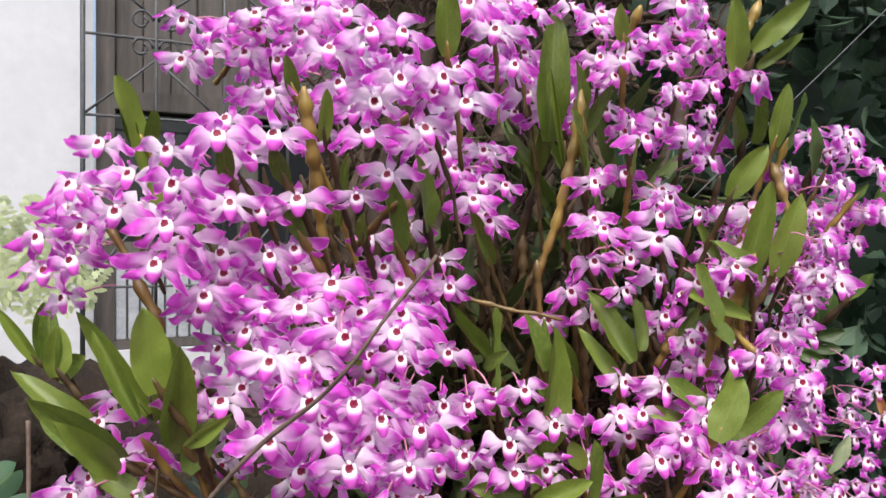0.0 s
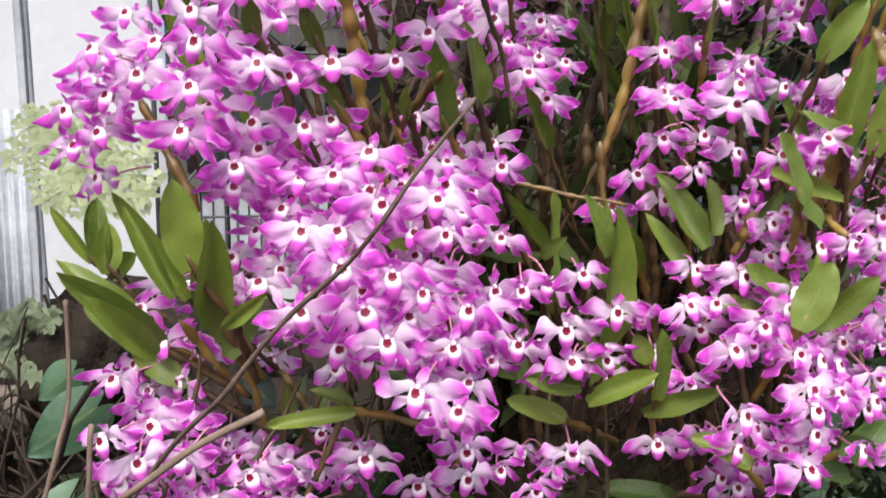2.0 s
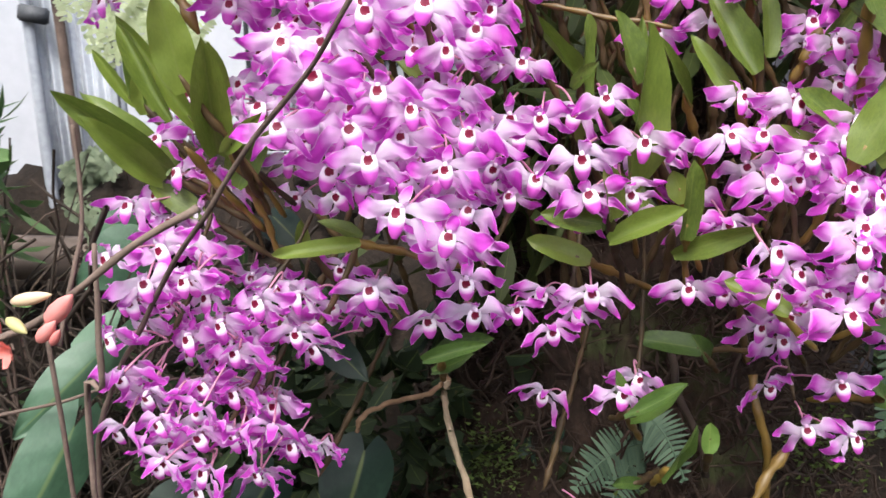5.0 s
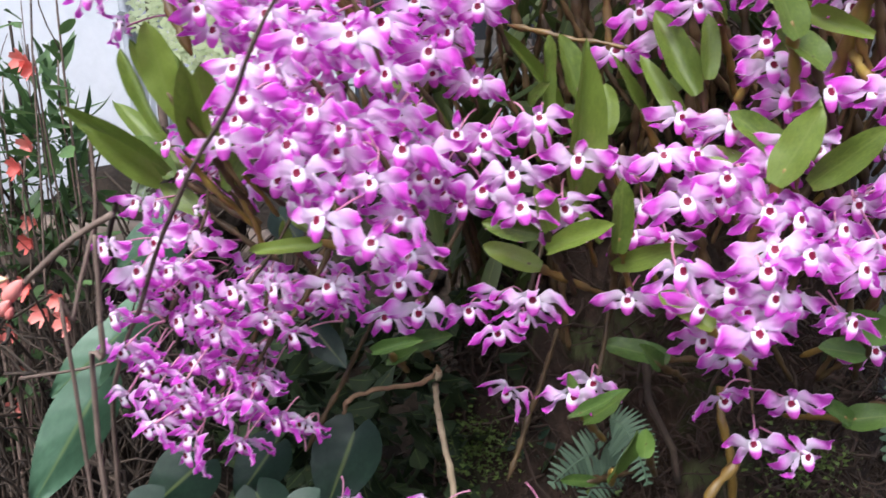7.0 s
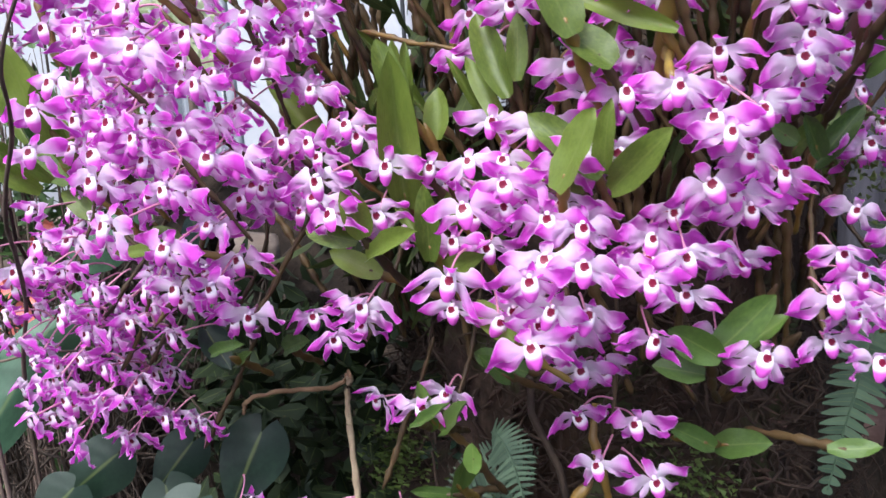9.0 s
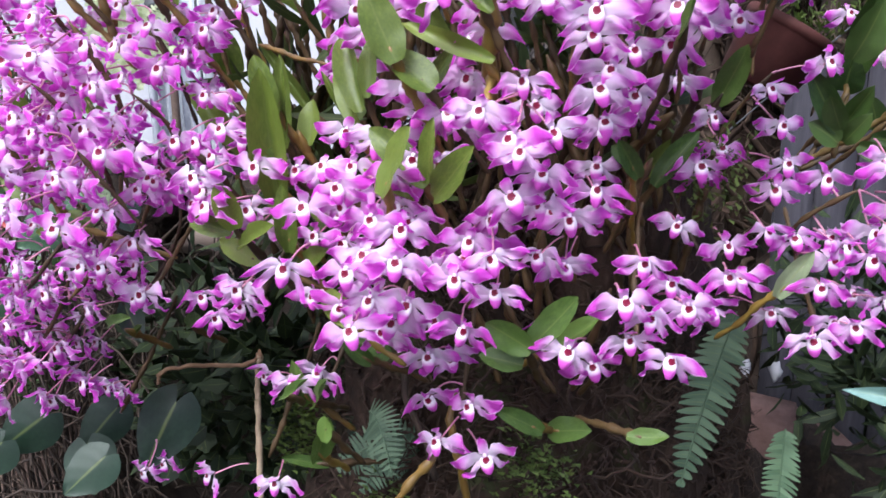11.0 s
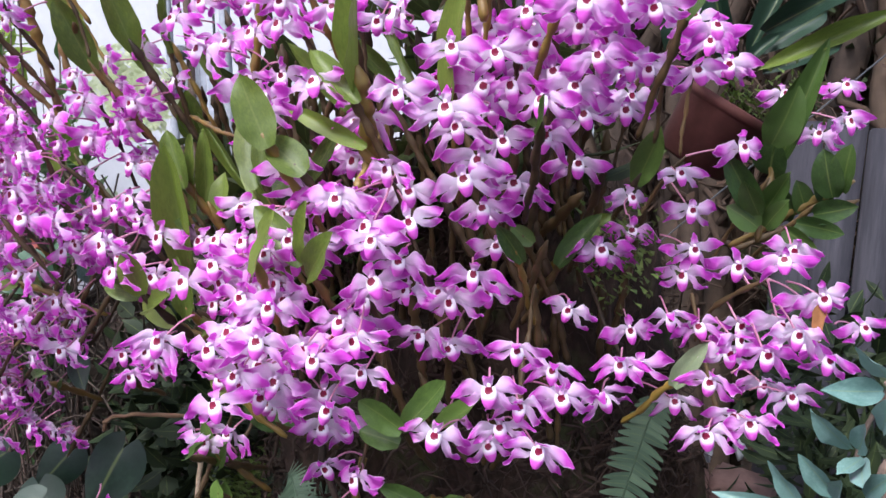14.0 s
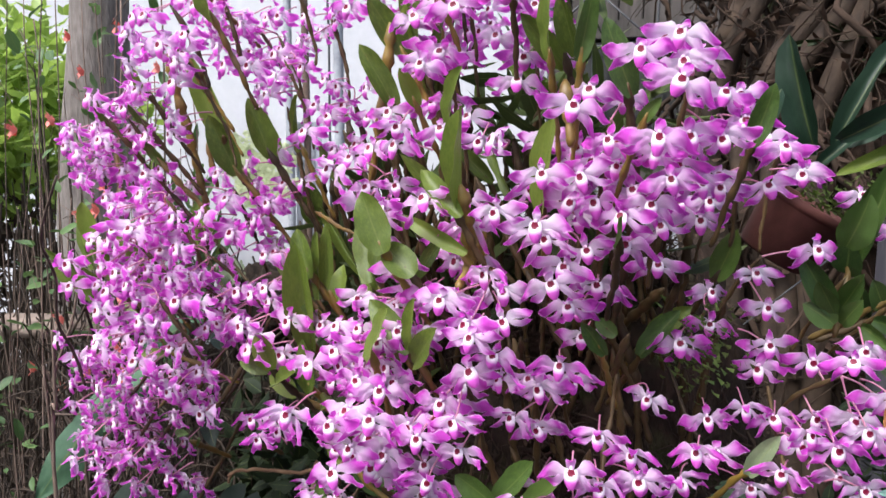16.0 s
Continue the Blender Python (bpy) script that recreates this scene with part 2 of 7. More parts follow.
STONE = rough_material("pink_stone", (0.075, 0.042, 0.034), (0.13, 0.078, 0.064), (0.19, 0.122, 0.104), 6, 0.85, 0.3, 0.004)
# Weathered boards, darkened further in colour for the shade they stand in.
BOARD = rough_material("shaded_weathered_board", (0.012, 0.011, 0.014), (0.024, 0.023, 0.028), (0.050, 0.047, 0.055), 16, 0.85, 0.5, 0.003, stretch=(1, 1, 0.08))
DRY = plain_plant("dry_leaf", (0.17, 0.065, 0.02), (0.36, 0.17, 0.06), 0.7, 40, 0.3, 0.15)
GLASS = Nodes("window_glass", 0.08)
GLASS.set(Base_Color=(0.02, 0.022, 0.025, 1))
GLASS = GLASS.mat


# ---- mesh tools ----
def mesh(name, verts, faces, material, uvs=None, smooth=True):
    me = bpy.data.meshes.new(name)
    me.from_pydata([tuple(v) for v in verts], [], faces)
    if uvs is not None:
        layer = me.uv_layers.new()
        loops = np.empty(len(me.loops), dtype=np.int32)
        me.loops.foreach_get("vertex_index", loops)
        layer.data.foreach_set("uv", np.asarray(uvs, dtype=np.float32)[loops].ravel())
    me.materials.append(material)
    if smooth:
        me.polygons.foreach_set("use_smooth", [True] * len(me.polygons))
    me.update()
    return me


def thing(name, at, label, category, group="", kind=""):
    """An empty at the base of a thing made of parts."""
    ob = new(name)
    ob.location, ob.empty_display_size = at, 0.05
    return tagged(ob, label, category, group, kind)


def put(name, me, parent=None, m=None, label=""):
    """Links a mesh as an object; m is its pose in the world, or in its part's own space when the parent is a mesh."""
    ob = new(name, me)
    if parent is not None:
        ob.parent = parent
        if m is None:
            m = Matrix.Identity(4)
            if parent.data is None:
                m = Matrix.Translation(-parent.location)
        elif parent.data is None:
            m = Matrix.Translation(-parent.location) @ m
    if m is not None:
        ob.matrix_basis = m
    return tagged(ob, label)


def grid_faces(rows, cols, start=0, closed=False):
    out = []
    for i in range(rows - 1):
        for j in range(cols if closed else cols - 1):
            k = (j + 1) % cols
            out.append((start + i * cols + j, start + i * cols + k, start + (i + 1) * cols + k, start + (i + 1) * cols + j))
    return out


class Shape:
    """Collects vertices, faces and texture places for one mesh."""

    def __init__(self):
        self.v, self.f, self.t = [], [], []

    def sheet(self, rows, cols, place):
        s = len(self.v)
        for i in range(rows):
            for j in range(cols):
                a, b = i / (rows - 1), j / (cols - 1)
                self.v.append(place(a, b))
                self.t.append((b, a))
        self.f += grid_faces(rows, cols, s)

    def tube(self, pts, radii, sides=6, cap=True):
        s, n = len(self.v), len(pts)
        pts = [Vector(p) for p in pts]
        up = Vector((0.31, 0.22, 0.93))
        for i, p in enumerate(pts):
            d = (pts[min(i + 1, n - 1)] - pts[max(i - 1, 0)]).normalized()
            a = d.cross(up)
            a = a.normalized() if a.length > 1e-4 else Vector((1, 0, 0))
            b = d.cross(a)
            r = radii[i] if isinstance(radii, (list, tuple)) else radii
            for j in range(sides):
                w = 2 * math.pi * j / sides
                self.v.append(p + (a * math.cos(w) + b * math.sin(w)) * r)
                self.t.append((j / sides, i / max(1, n - 1)))
        self.f += grid_faces(n, sides, s, True)
        if cap:
            self.f += [tuple(s + j for j in range(sides))[::-1], tuple(s + (n - 1) * sides + j for j in range(sides))]

    def box(self, lo, hi, m=None, bevel=0.0):
        bm = bmesh.new()
        bmesh.ops.create_cube(bm, size=1)
        size = Vector(hi) - Vector(lo)
        for v in bm.verts:
            v.co = Vector(lo) + Vector((v.co[k] + 0.5) * size[k] for k in range(3))
        if bevel:
            bmesh.ops.bevel(bm, geom=bm.edges, offset=bevel, segments=2, affect="EDGES")
        bm.verts.index_update()
        s = len(self.v)
        self.v += [(m @ v.co) if m else v.co.copy() for v in bm.verts]
        self.t += [(v.co.x, v.co.z) for v in bm.verts]
        self.f += [tuple(s + v.index for v in f.verts) for f in bm.faces]
        bm.free()

    def done(self, name, material, smooth=True):
        return mesh(name, self.v, self.f, material, self.t, smooth)


def bend(a, b, sag=(0, 0, 0), n=8, wave=0.0, seed=0):
    """Points from a to b, bowed by sag in the middle, with a little wander."""
    a, b, sag = Vector(a), Vector(b), Vector(sag)
    out = []
    for i in range(n):
        f = i / (n - 1)
        w = Vector(noise.noise_vector(Vector((f * 3.1 + seed * 7.3, seed * 1.7, 0.4)))) * wave * math.sin(math.pi * min(1, f * 1.15))
        out.append(a.lerp(b, f) + sag * (4 * f * (1 - f)) + w)
    return out


def facing(at, aim, up=(0, 0, 1), roll=0.0, size=(1, 1, 1)):
    """A pose at a place, whose -Y looks along aim and whose Z is near up."""
    y = -Vector(aim).normalized()
    x = y.cross(Vector(up)).normalized()
    z = x.cross(y)
    m = Matrix((x, y, z)).transposed().to_4x4()
    return Matrix.Translation(at) @ m @ Matrix.Rotation(radians(roll), 4, "Y") @ Matrix.Diagonal((*size, 1))


# ---- orchid pieces ----
def tepal(s, rng, angle, length, width, back, droop, curl, twist, start=0.03, ruffle=1.0):
    """One petal or sepal from the flower's heart outwards; the flower looks along -Y. Its end arches down by droop."""
    ca, sa = math.cos(radians(angle)), math.sin(radians(angle))
    ph, ph2, ph3 = rng.uniform(0, 6.3), rng.uniform(0, 6.3), rng.uniform(0, 6.3)
    amp = rng.uniform(0.04, 0.085) * ruffle
    tipcurl, skew, flick = rng.uniform(-0.22, 0.22), rng.uniform(-0.05, 0.05), rng.uniform(0.0, 0.5)

    def place(a, b):
        a = a * (1.5 - 0.5 * a)
        u = (b - 0.5) * 2
        half = width * 0.5 * (0.24 + 0.78 * math.sin(math.pi * min(1, 0.01 + a * 0.80)) ** 1.1)
        if a > 0.56:
            half *= max(0.02, 1 - ((a - 0.56) / 0.44) ** 2.1) ** 0.62
        half *= 1 + 0.08 * math.sin(9 * a + ph2) + 0.05 * math.sin(21 * a + ph3 + 2 * u)
        r = start + length * a
        turn = twist * a * a
        side = u * half * math.cos(turn) + skew * a * a
        y = back * a * a - 0.05 * math.sin(math.pi * a) + curl * (u * half) ** 2 / max(width, 0.01)
        y += u * half * math.sin(turn) + amp * math.sin(9 * a + ph + 2.6 * u) * abs(u) * min(1, a * 1.6) + tipcurl * max(0, a - 0.5) ** 2 * 2
        y += 0.45 * amp * math.sin(23 * a + ph3) * u * u * min(1, 2 * a)
        x = ca * r - sa * side
        z = sa * r + ca * side - droop * a * a + flick * max(0, a - 0.62) ** 2 * abs(ca) + amp * 0.5 * math.sin(8 * a + ph2)
        return Vector((x, y, z))

    s.sheet(14, 9, place)


def flower_mesh(k, hooded):
    """Two broad petals arching out and down like wings, two narrower lower sepals between them and the lip, and the
    upper sepal: standing up in an open flower, bent forward over the lip in a hooded one."""
    rng = random.Random(100 + k)
    s = Shape()
    j = lambda v, w: v + rng.uniform(-w, w)  # noqa: E731
    cup = rng.uniform(-0.12, 0.10)
    fall = rng.uniform(0.07, 0.19)
    if hooded:
        cup, fall = rng.uniform(-0.20, -0.04), rng.uniform(0.18, 0.30)
    for side in (0, 180):
        up = j(22 if hooded else 17, 8)
        tepal(s, rng, up if side == 0 else 180 - up, j(0.57, 0.035), j(0.225 if hooded else 0.25, 0.03), j(0.02 + cup, 0.06), j(0.10 + fall, 0.05), j(1.0, 0.8), rng.uniform(-0.5, 0.5), ruffle=1.0)
    if hooded:
        tepal(s, rng, j(90, 14), j(0.30, 0.04), j(0.18, 0.02), j(-0.34, 0.08), j(0.18, 0.06), j(1.3, 0.5), rng.uniform(-0.3, 0.3), ruffle=0.7)
    else:
        tepal(s, rng, j(90, 16), j(0.24, 0.06), j(0.15, 0.02), j(-0.04, 0.20), j(0.02, 0.05), j(0.9, 0.6), rng.uniform(-0.5, 0.5), ruffle=0.8)
    for side in (-1, 1):
        tepal(s, rng, -90 + side * j(66, 9), j(0.46, 0.035), j(0.140, 0.02), j(0.10 + cup, 0.08), j(0.03 + fall * 0.5, 0.05), j(0.7, 0.6), rng.uniform(-0.6, 0.6), ruffle=0.9)
    return s.done("flower", PETAL)


def lip_mesh(k):
    """The egg-shaped lip, a cup that hangs forward with its throat at the upper front."""
    rng = random.Random(300 + k)
    s = Shape()
    w, ln = rng.uniform(0.102, 0.118), rng.uniform(0.29, 0.34)

    def place(a, b):
        t = (b - 0.5) * 2.3 * 1.15
        prof = math.sin(math.pi * min(1, 0.19 + 0.77 * a)) ** 0.55
        pit = 0.035 * math.exp(-((a - 0.22) / 0.15) ** 2 - (t / 0.6) ** 2)
        return Vector((w * math.sin(t) * prof, -0.07 - 0.105 * math.cos(t) * prof - 0.05 * a + pit, 0.07 - ln * a))

    s.sheet(12, 11, place)
    return s.done("lip", LIP)


def column_mesh():
    s = Shape()
    s.tube([(0, 0.0, 0.05), (0, -0.06, 0.075), (0, -0.11, 0.08), (0, -0.14, 0.065)], [0.03, 0.034, 0.034, 0.014], 8)
    me = s.done("column", plain_plant("orchid_column", (0.62, 0.36, 0.55), (0.80, 0.66, 0.78), 0.4, 60, 0.05))
    return me


def leaf_mesh(k, material=None, rows=13, tip=0.0, fold=0.14, arc=0.16):
    """A strap leaf of length 1 along Z and width 1 along X, folded at its midrib."""
    rng = random.Random(500 + k)
    s = Shape()
    bow, roll, fld, wav = rng.uniform(-arc, arc * 1.4), rng.uniform(-0.12, 0.12), rng.uniform(0.4, 1.3) * fold, rng.uniform(0, 6)

    def place(a, b):
        u = (b - 0.5) * 2
        prof = (min(1, (a + 0.03) / 0.34) ** 0.55) * (1 - max(0, (a - tip) / (1 - tip)) ** 2.3) ** 0.62 if a < 1 else 0.03
        if 0 < tip < 0.1:      # a lance
            prof = math.sin(math.pi * (0.03 + 0.97 * a) ** 0.78) ** 0.95 if a < 1 else 0.03
        if not tip:      # nearly parallel sides, tapering to a blunt point
            prof = (min(1, (a + 0.06) / 0.36) ** 0.5) * (1 - max(0, (a - 0.40) / 0.60) ** 2.4) ** 0.74 if a < 1 else 0.03
        half = 0.5 * max(prof, 0.03)
        return Vector((u * half + roll * a * a, bow * (a * a - 0.3 * a) - fld * abs(u) * half * 2 + (0.03 * math.sin(7 * a + wav) + 0.015 * math.sin(17 * a + 2 * wav)) * u, a))

    s.sheet(rows, 5, place)
    return s.done("leaf", material or LEAF)


OPEN_FLOWERS = [flower_mesh(k, False) for k in range(24)]
HOODED_FLOWERS = [flower_mesh(50 + k, True) for k in range(16)]
LIPS = [lip_mesh(k) for k in range(5)]
COLUMN = column_mesh()
LEAVES = [leaf_mesh(k) for k in range(8)]
HALF_SHADE_LEAVES = [leaf_mesh(k + 8, LEAF_HALF_SHADE) for k in range(6)]
PALE_LEAF = leaf_mesh(15, LEAF_PALE)
FULL_SHADE_LEAVES = [leaf_mesh(k + 20, LEAF_FULL_SHADE) for k in range(4)]

CAMERA_SIDE = Vector((0.42, 0.10, 1.33))   # mean stand of the camera, to which blades and fronds turn
HEART = Vector((0.22, 1.28, 1.12))       # middle of the clump


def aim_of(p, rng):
    """Flowers turn partly outwards, partly to the camera's stands (light), and nod a little."""
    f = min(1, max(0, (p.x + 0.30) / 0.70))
    light = Vector((0.17, 0.02, 1.33)).lerp(Vector((0.86, 0.36, 1.36)), f)   # where the camera stands for each side of the clump
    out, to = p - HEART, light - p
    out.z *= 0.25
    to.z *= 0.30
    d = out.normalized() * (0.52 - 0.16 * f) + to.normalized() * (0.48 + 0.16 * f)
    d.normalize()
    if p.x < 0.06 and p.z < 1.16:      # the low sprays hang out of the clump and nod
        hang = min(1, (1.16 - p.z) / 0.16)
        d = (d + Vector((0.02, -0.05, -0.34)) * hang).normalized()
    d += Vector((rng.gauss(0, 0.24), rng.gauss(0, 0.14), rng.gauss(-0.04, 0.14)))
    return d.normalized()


def cane(plant, a, b, r=0.010, sag=(0, 0, 0), seed=0, material=None):
    """A jointed cane: swollen between its nodes, thinner at the foot."""
    length = (Vector(b) - Vector(a)).length
    joints = max(3, round(length / 0.027))
    n = joints * 4 + 1
    pts = bend(a, b, sag, n, 0.004, seed)
    radii = []
    for i in range(n):
        f = i / (n - 1)
        ring = abs(((i % 4) / 4) - 0.5) * 2
        end = 1.0 if f < 0.9 else 1 - (f - 0.9) * 6
        radii.append(end * r * (0.62 + 0.38 * min(1, f * 1.6)) * (0.64, 1.12, 0.98, 0.84)[i % 4])
    s = Shape()
    s.tube(pts, radii, 8)
    put("cane", s.done("cane", material or CANE), plant)
    return pts


def flower(plant, p, rng, foot):
    p = Vector(p)
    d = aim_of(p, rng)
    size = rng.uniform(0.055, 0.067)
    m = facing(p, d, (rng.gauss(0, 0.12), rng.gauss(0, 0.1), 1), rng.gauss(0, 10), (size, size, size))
    top = 1.12 if p.x < 0.1 else 1.06 if p.x < 0.42 else 1.26
    low = min(1, max(0, (top - p.z) / 0.18))
    kinds = HOODED_FLOWERS if rng.random() < 0.18 + 0.75 * low else OPEN_FLOWERS
    ob = put("flower", rng.choice(kinds), plant, m)
    put("lip", rng.choice(LIPS), ob, label="white lip with a maroon throat")
    put("column", COLUMN, ob)
    inv = m.inverted()
    end = Vector(foot)
    if end.z < p.z - 0.025:      # stalk cut short, its free end hidden from the camera by the flower
        end = p - d * 0.035 + Vector((0, 0, 0.012))
    elif (end - p).length > 0.058:
        end = p - d * 0.028 + (end - p).normalized() * 0.026
    bow = min(1, 0.035 / max((end - p).length, 0.01)) ** 2
    s = Shape()
    pts = []
    for i in range(8):
        f = i / 7
        q = p.lerp(end, f) + (Vector((0, 0, 0.006)) - d * 0.010) * math.sin(math.pi * f) * bow
        pts.append(inv @ q)
    s.tube(pts, [0.026, 0.019, 0.017, 0.017, 0.017, 0.017, 0.019, 0.024], 5)
    put("stalk", s.done("stalk", STALK), ob, label="pink flower stalk")


def spray(plant, seed, places):
    """A flowering cane with the flowers along its upper part."""
    rng = random.Random(seed)
    pts = [Vector(p) for p in places]
    mid = sum(pts, Vector()) / len(pts)
    out = (mid - HEART).normalized()
    tip = mid - out * 0.026 + Vector((0, 0, 0.035))
    if mid.z < 1.12:      # low canes hang down out of the clump
        tip = mid - out * 0.022 - Vector((0, 0, 0.035))
        root = mid - out * 0.10 + Vector((rng.uniform(-0.03, 0.03), 0, rng.uniform(0.07, 0.11)))
    else:
        root = mid - out * rng.uniform(0.07, 0.09) + Vector((rng.uniform(-0.02, 0.02), 0, rng.uniform(-0.07, -0.03)))
    line = cane(plant, root, tip, rng.uniform(0.0028, 0.0040), -out * rng.uniform(0.0, 0.02), seed, CANE_OLD_SHADED)
    upper = line[len(line) // 4:]
    for p in pts:
        aside = p + Vector((rng.uniform(-0.01, 0.01), rng.uniform(-0.01, 0.01), rng.uniform(-0.015, 0.02)))
        flower(plant, p, rng, min(upper, key=lambda q: (q - aside).length))


def shoot(plant, seed, side, leaves):
    """A leafy cane: strap leaves in two ranks near its tip, their upper sides turned to side, a camera stand.
    Each leaf: its foot, its tip, its width."""
    rng = random.Random(seed)
    feet = [Vector(q[:3]) for q in leaves]
    top = sum(feet, Vector()) / len(feet)
    out = (top - HEART).normalized()
    lean = sum((Vector(q[3:6]) - Vector(q[:3]) for q in leaves), Vector()).normalized()
    root = top - out * rng.uniform(0.05, 0.07) - lean * 0.04 + Vector((0, 0, -0.035))
    cane(plant, root, top + lean * 0.015, rng.uniform(0.0040, 0.0054) if seed < 300 else 0.0035, (0, 0, 0.0), seed, CANE if seed < 300 and seed % 2 else CANE_OLD_SHADED)
    for q in leaves:
        a, b, w = Vector(q[:3]), Vector(q[3:6]), q[6]
        axis = b - a
        d = (Vector((*side, 1.38)) - a).normalized() + Vector((rng.gauss(0, 0.2), 0, rng.gauss(0.1, 0.2)))
        z = axis.normalized()
        x = z.cross(d).normalized()
        y = z.cross(x)
        m = Matrix.Translation(a) @ Matrix((x, y, z)).transposed().to_4x4() @ Matrix.Diagonal((w * 0.94, axis.length * 0.9, axis.length * 1.06, 1))
        # Shade by colour: darker leaf copies on the right side and low down.
        put("leaf", PALE_LEAF if seed == 149 else rng.choice(FULL_SHADE_LEAVES if seed in (300, 302) and top.x > 0.45 else HALF_SHADE_LEAVES if top.x > 0.40 or top.z < 1.06 else LEAVES), plant, m)


# ---- the place ----
def blob(at, size, material, seed, lump=0.25, scale=3.0, rings=36, segs=56):
    """A lumpy closed body."""
    s = Shape()
    at = Vector(at)
    for i in range(rings):
        for j in range(segs):
            a, b = math.pi * i / (rings - 1), 2 * math.pi * j / segs
            d = Vector((math.sin(a) * math.cos(b), math.sin(a) * math.sin(b), math.cos(a)))
            r = 1 + lump * noise.fractal(d * scale + Vector((seed, 0, 0)), 1.0, 2.0, 6)
            s.v.append(at + Vector(d[k] * size[k] for k in range(3)) * r)
            s.t.append((j / segs, i / rings))
    s.f += grid_faces(rings, segs, 0, True)
    return s.done("body", material)


s = Shape()
s.sheet(70, 70, lambda a, b: Vector(((b - 0.5) * abs(b - 0.5) * 240, (a - 0.5) * abs(a - 0.5) * 240 + 1.5, 0.06 * noise.fractal(Vector((b * 90, a * 90, 0)), 1, 2, 4))))
tagged(put("ground", s.done("ground", SOIL)), "dark bare garden soil with litter", "ground", kind="structure")

WALL = pose(-1.43, 3.03, 0, 0, 0, 26.6)   # local x runs along the house wall, local -y looks at the garden


def on_wall(name, boxes, material, parent, bevel=0.004, label=""):
    s = Shape()
    for lo, hi in boxes:
        s.box(lo, hi, WALL, bevel)
    return put(name, s.done(name, material, False), parent, label=label)


tagged(on_wall("wall_house", [((-4.6, 0.06, -0.2), (-0.01, 0.3, 4.2)), ((-0.01, 0.06, -0.2), (1.3, 0.3, 0.95)), ((-0.01, 0.06, 2.75), (1.3, 0.3, 4.2)), ((1.3, 0.06, -0.2), (2.3, 0.3, 4.2))], PLASTER, None, 0.0), "white plastered house wall", "wall", kind="structure")

window = thing("window_1", WALL @ Vector((0.65, 0.1, 0.95)), "dark wooden window with louvred lower part behind an iron grille", "window", kind="structure")
on_wall("window_frame", [((0.0, 0.10, 0.95), (0.07, 0.2, 2.75)), ((0.07, 0.10, 1.32), (1.3, 0.19, 1.40)), ((0.07, 0.10, 1.95), (1.3, 0.19, 2.03)), ((0.58, 0.10, 1.40), (0.66, 0.18, 1.95)), ((0.07, 0.10, 0.95), (1.3, 0.2, 0.99)), ((0.62, 0.10, 2.03), (0.68, 0.18, 2.75))], WOOD_DARK, window)
on_wall("pane", [((0.07, 0.165, 1.40), (0.58, 0.17, 1.95))], GLASS, window)
on_wall("pane", [((0.66, 0.165, 1.40), (1.3, 0.17, 1.95))], GLASS, window)
for i in range(11):
    on_wall("board", [((0.075 + i * 0.111, 0.14, 2.03), (0.18 + i * 0.11, 0.17, 2.75))], WOOD_DARK, window)
for i in range(24):
    on_wall("slat", [((0.075 + i * 0.05, 0.12, 0.99), (0.115 + i * 0.05, 0.17, 1.32))], ZINC, window, label="grey vertical slat")

# Unseen panel added to keep sky light out of the board gaps.
on_wall("backing_board", [((0.07, 0.172, 2.03), (1.3, 0.19, 2.75))], WOOD_DARK, window)
grille = thing("window_grille", WALL @ Vector((0.4, 0.0, 0.95)), "dark grey wrought-iron window grille with diagonal bars and scrolls", "grille")


def bar(a, b, r=0.009, name="bar"):
    r *= 0.75
    s = Shape()
    s.tube([WALL @ Vector((a[0], -0.03, a[1])), WALL @ Vector((b[0], -0.03, b[1]))], r, 6)
    put(name, s.done(name, IRON), grille)


bar((-0.05, 0.6), (-0.05, 3.2), 0.014, "upright")
for x in (0.22, 0.49, 0.76, 1.03):
    bar((x, 0.97), (x, 3.0), 0.009, "upright")
for z in (1.22, 1.90, 2.22, 2.6):
    bar((-0.05, z), (1.25, z), 0.008, "crossbar")
for x0, x1 in ((-0.05, 0.22), (0.49, 0.22), (0.49, 0.76), (1.03, 0.76)):
    bar((x0, 1.90), (x1, 2.14), 0.007, "diagonal")
    bar((x0, 2.52), (x1, 2.30), 0.007, "diagonal")
    bar((x0, 1.22), (x1, 1.56), 0.007, "diagonal")
for x in (0.22, 0.76):
    for dx in (-0.055, 0.055):
        for dz in (-0.055, 0.055):
            s = Shape()
            s.tube([WALL @ Vector((x + dx + (0.045 - 0.0016 * k) * math.cos(k * 0.42 + (0 if dx < 0 else math.pi)), -0.03, 2.24 + dz + (0.045 - 0.0016 * k) * math.sin(k * 0.42))) for k in range(19)], 0.006, 5)
            put("scroll", s.done("scroll", IRON), grille)

# corrugated panel at the back of the bed, with the posts that hold it
PANEL_A, PANEL_B = Vector((-1.245, 1.597, 0)), Vector((-1.08, 1.68, 0))
panel_out = Vector((0.448, -0.894, 0))
s = Shape()
s.sheet(2, 91, lambda a, b: PANEL_A.lerp(PANEL_B, b) + panel_out * (0.007 * math.sin(b * 2 * math.pi * 8)) + Vector((0, 0, 0.70 + a * 0.82)))
sheet = put("metal_sheet", s.done("metal_sheet", ZINC))
sheet.modifiers.new("thick", "SOLIDIFY").thickness = 0.002
tagged(sheet, "grey corrugated metal sheet standing at the back of the soil bed", "metal sheet")
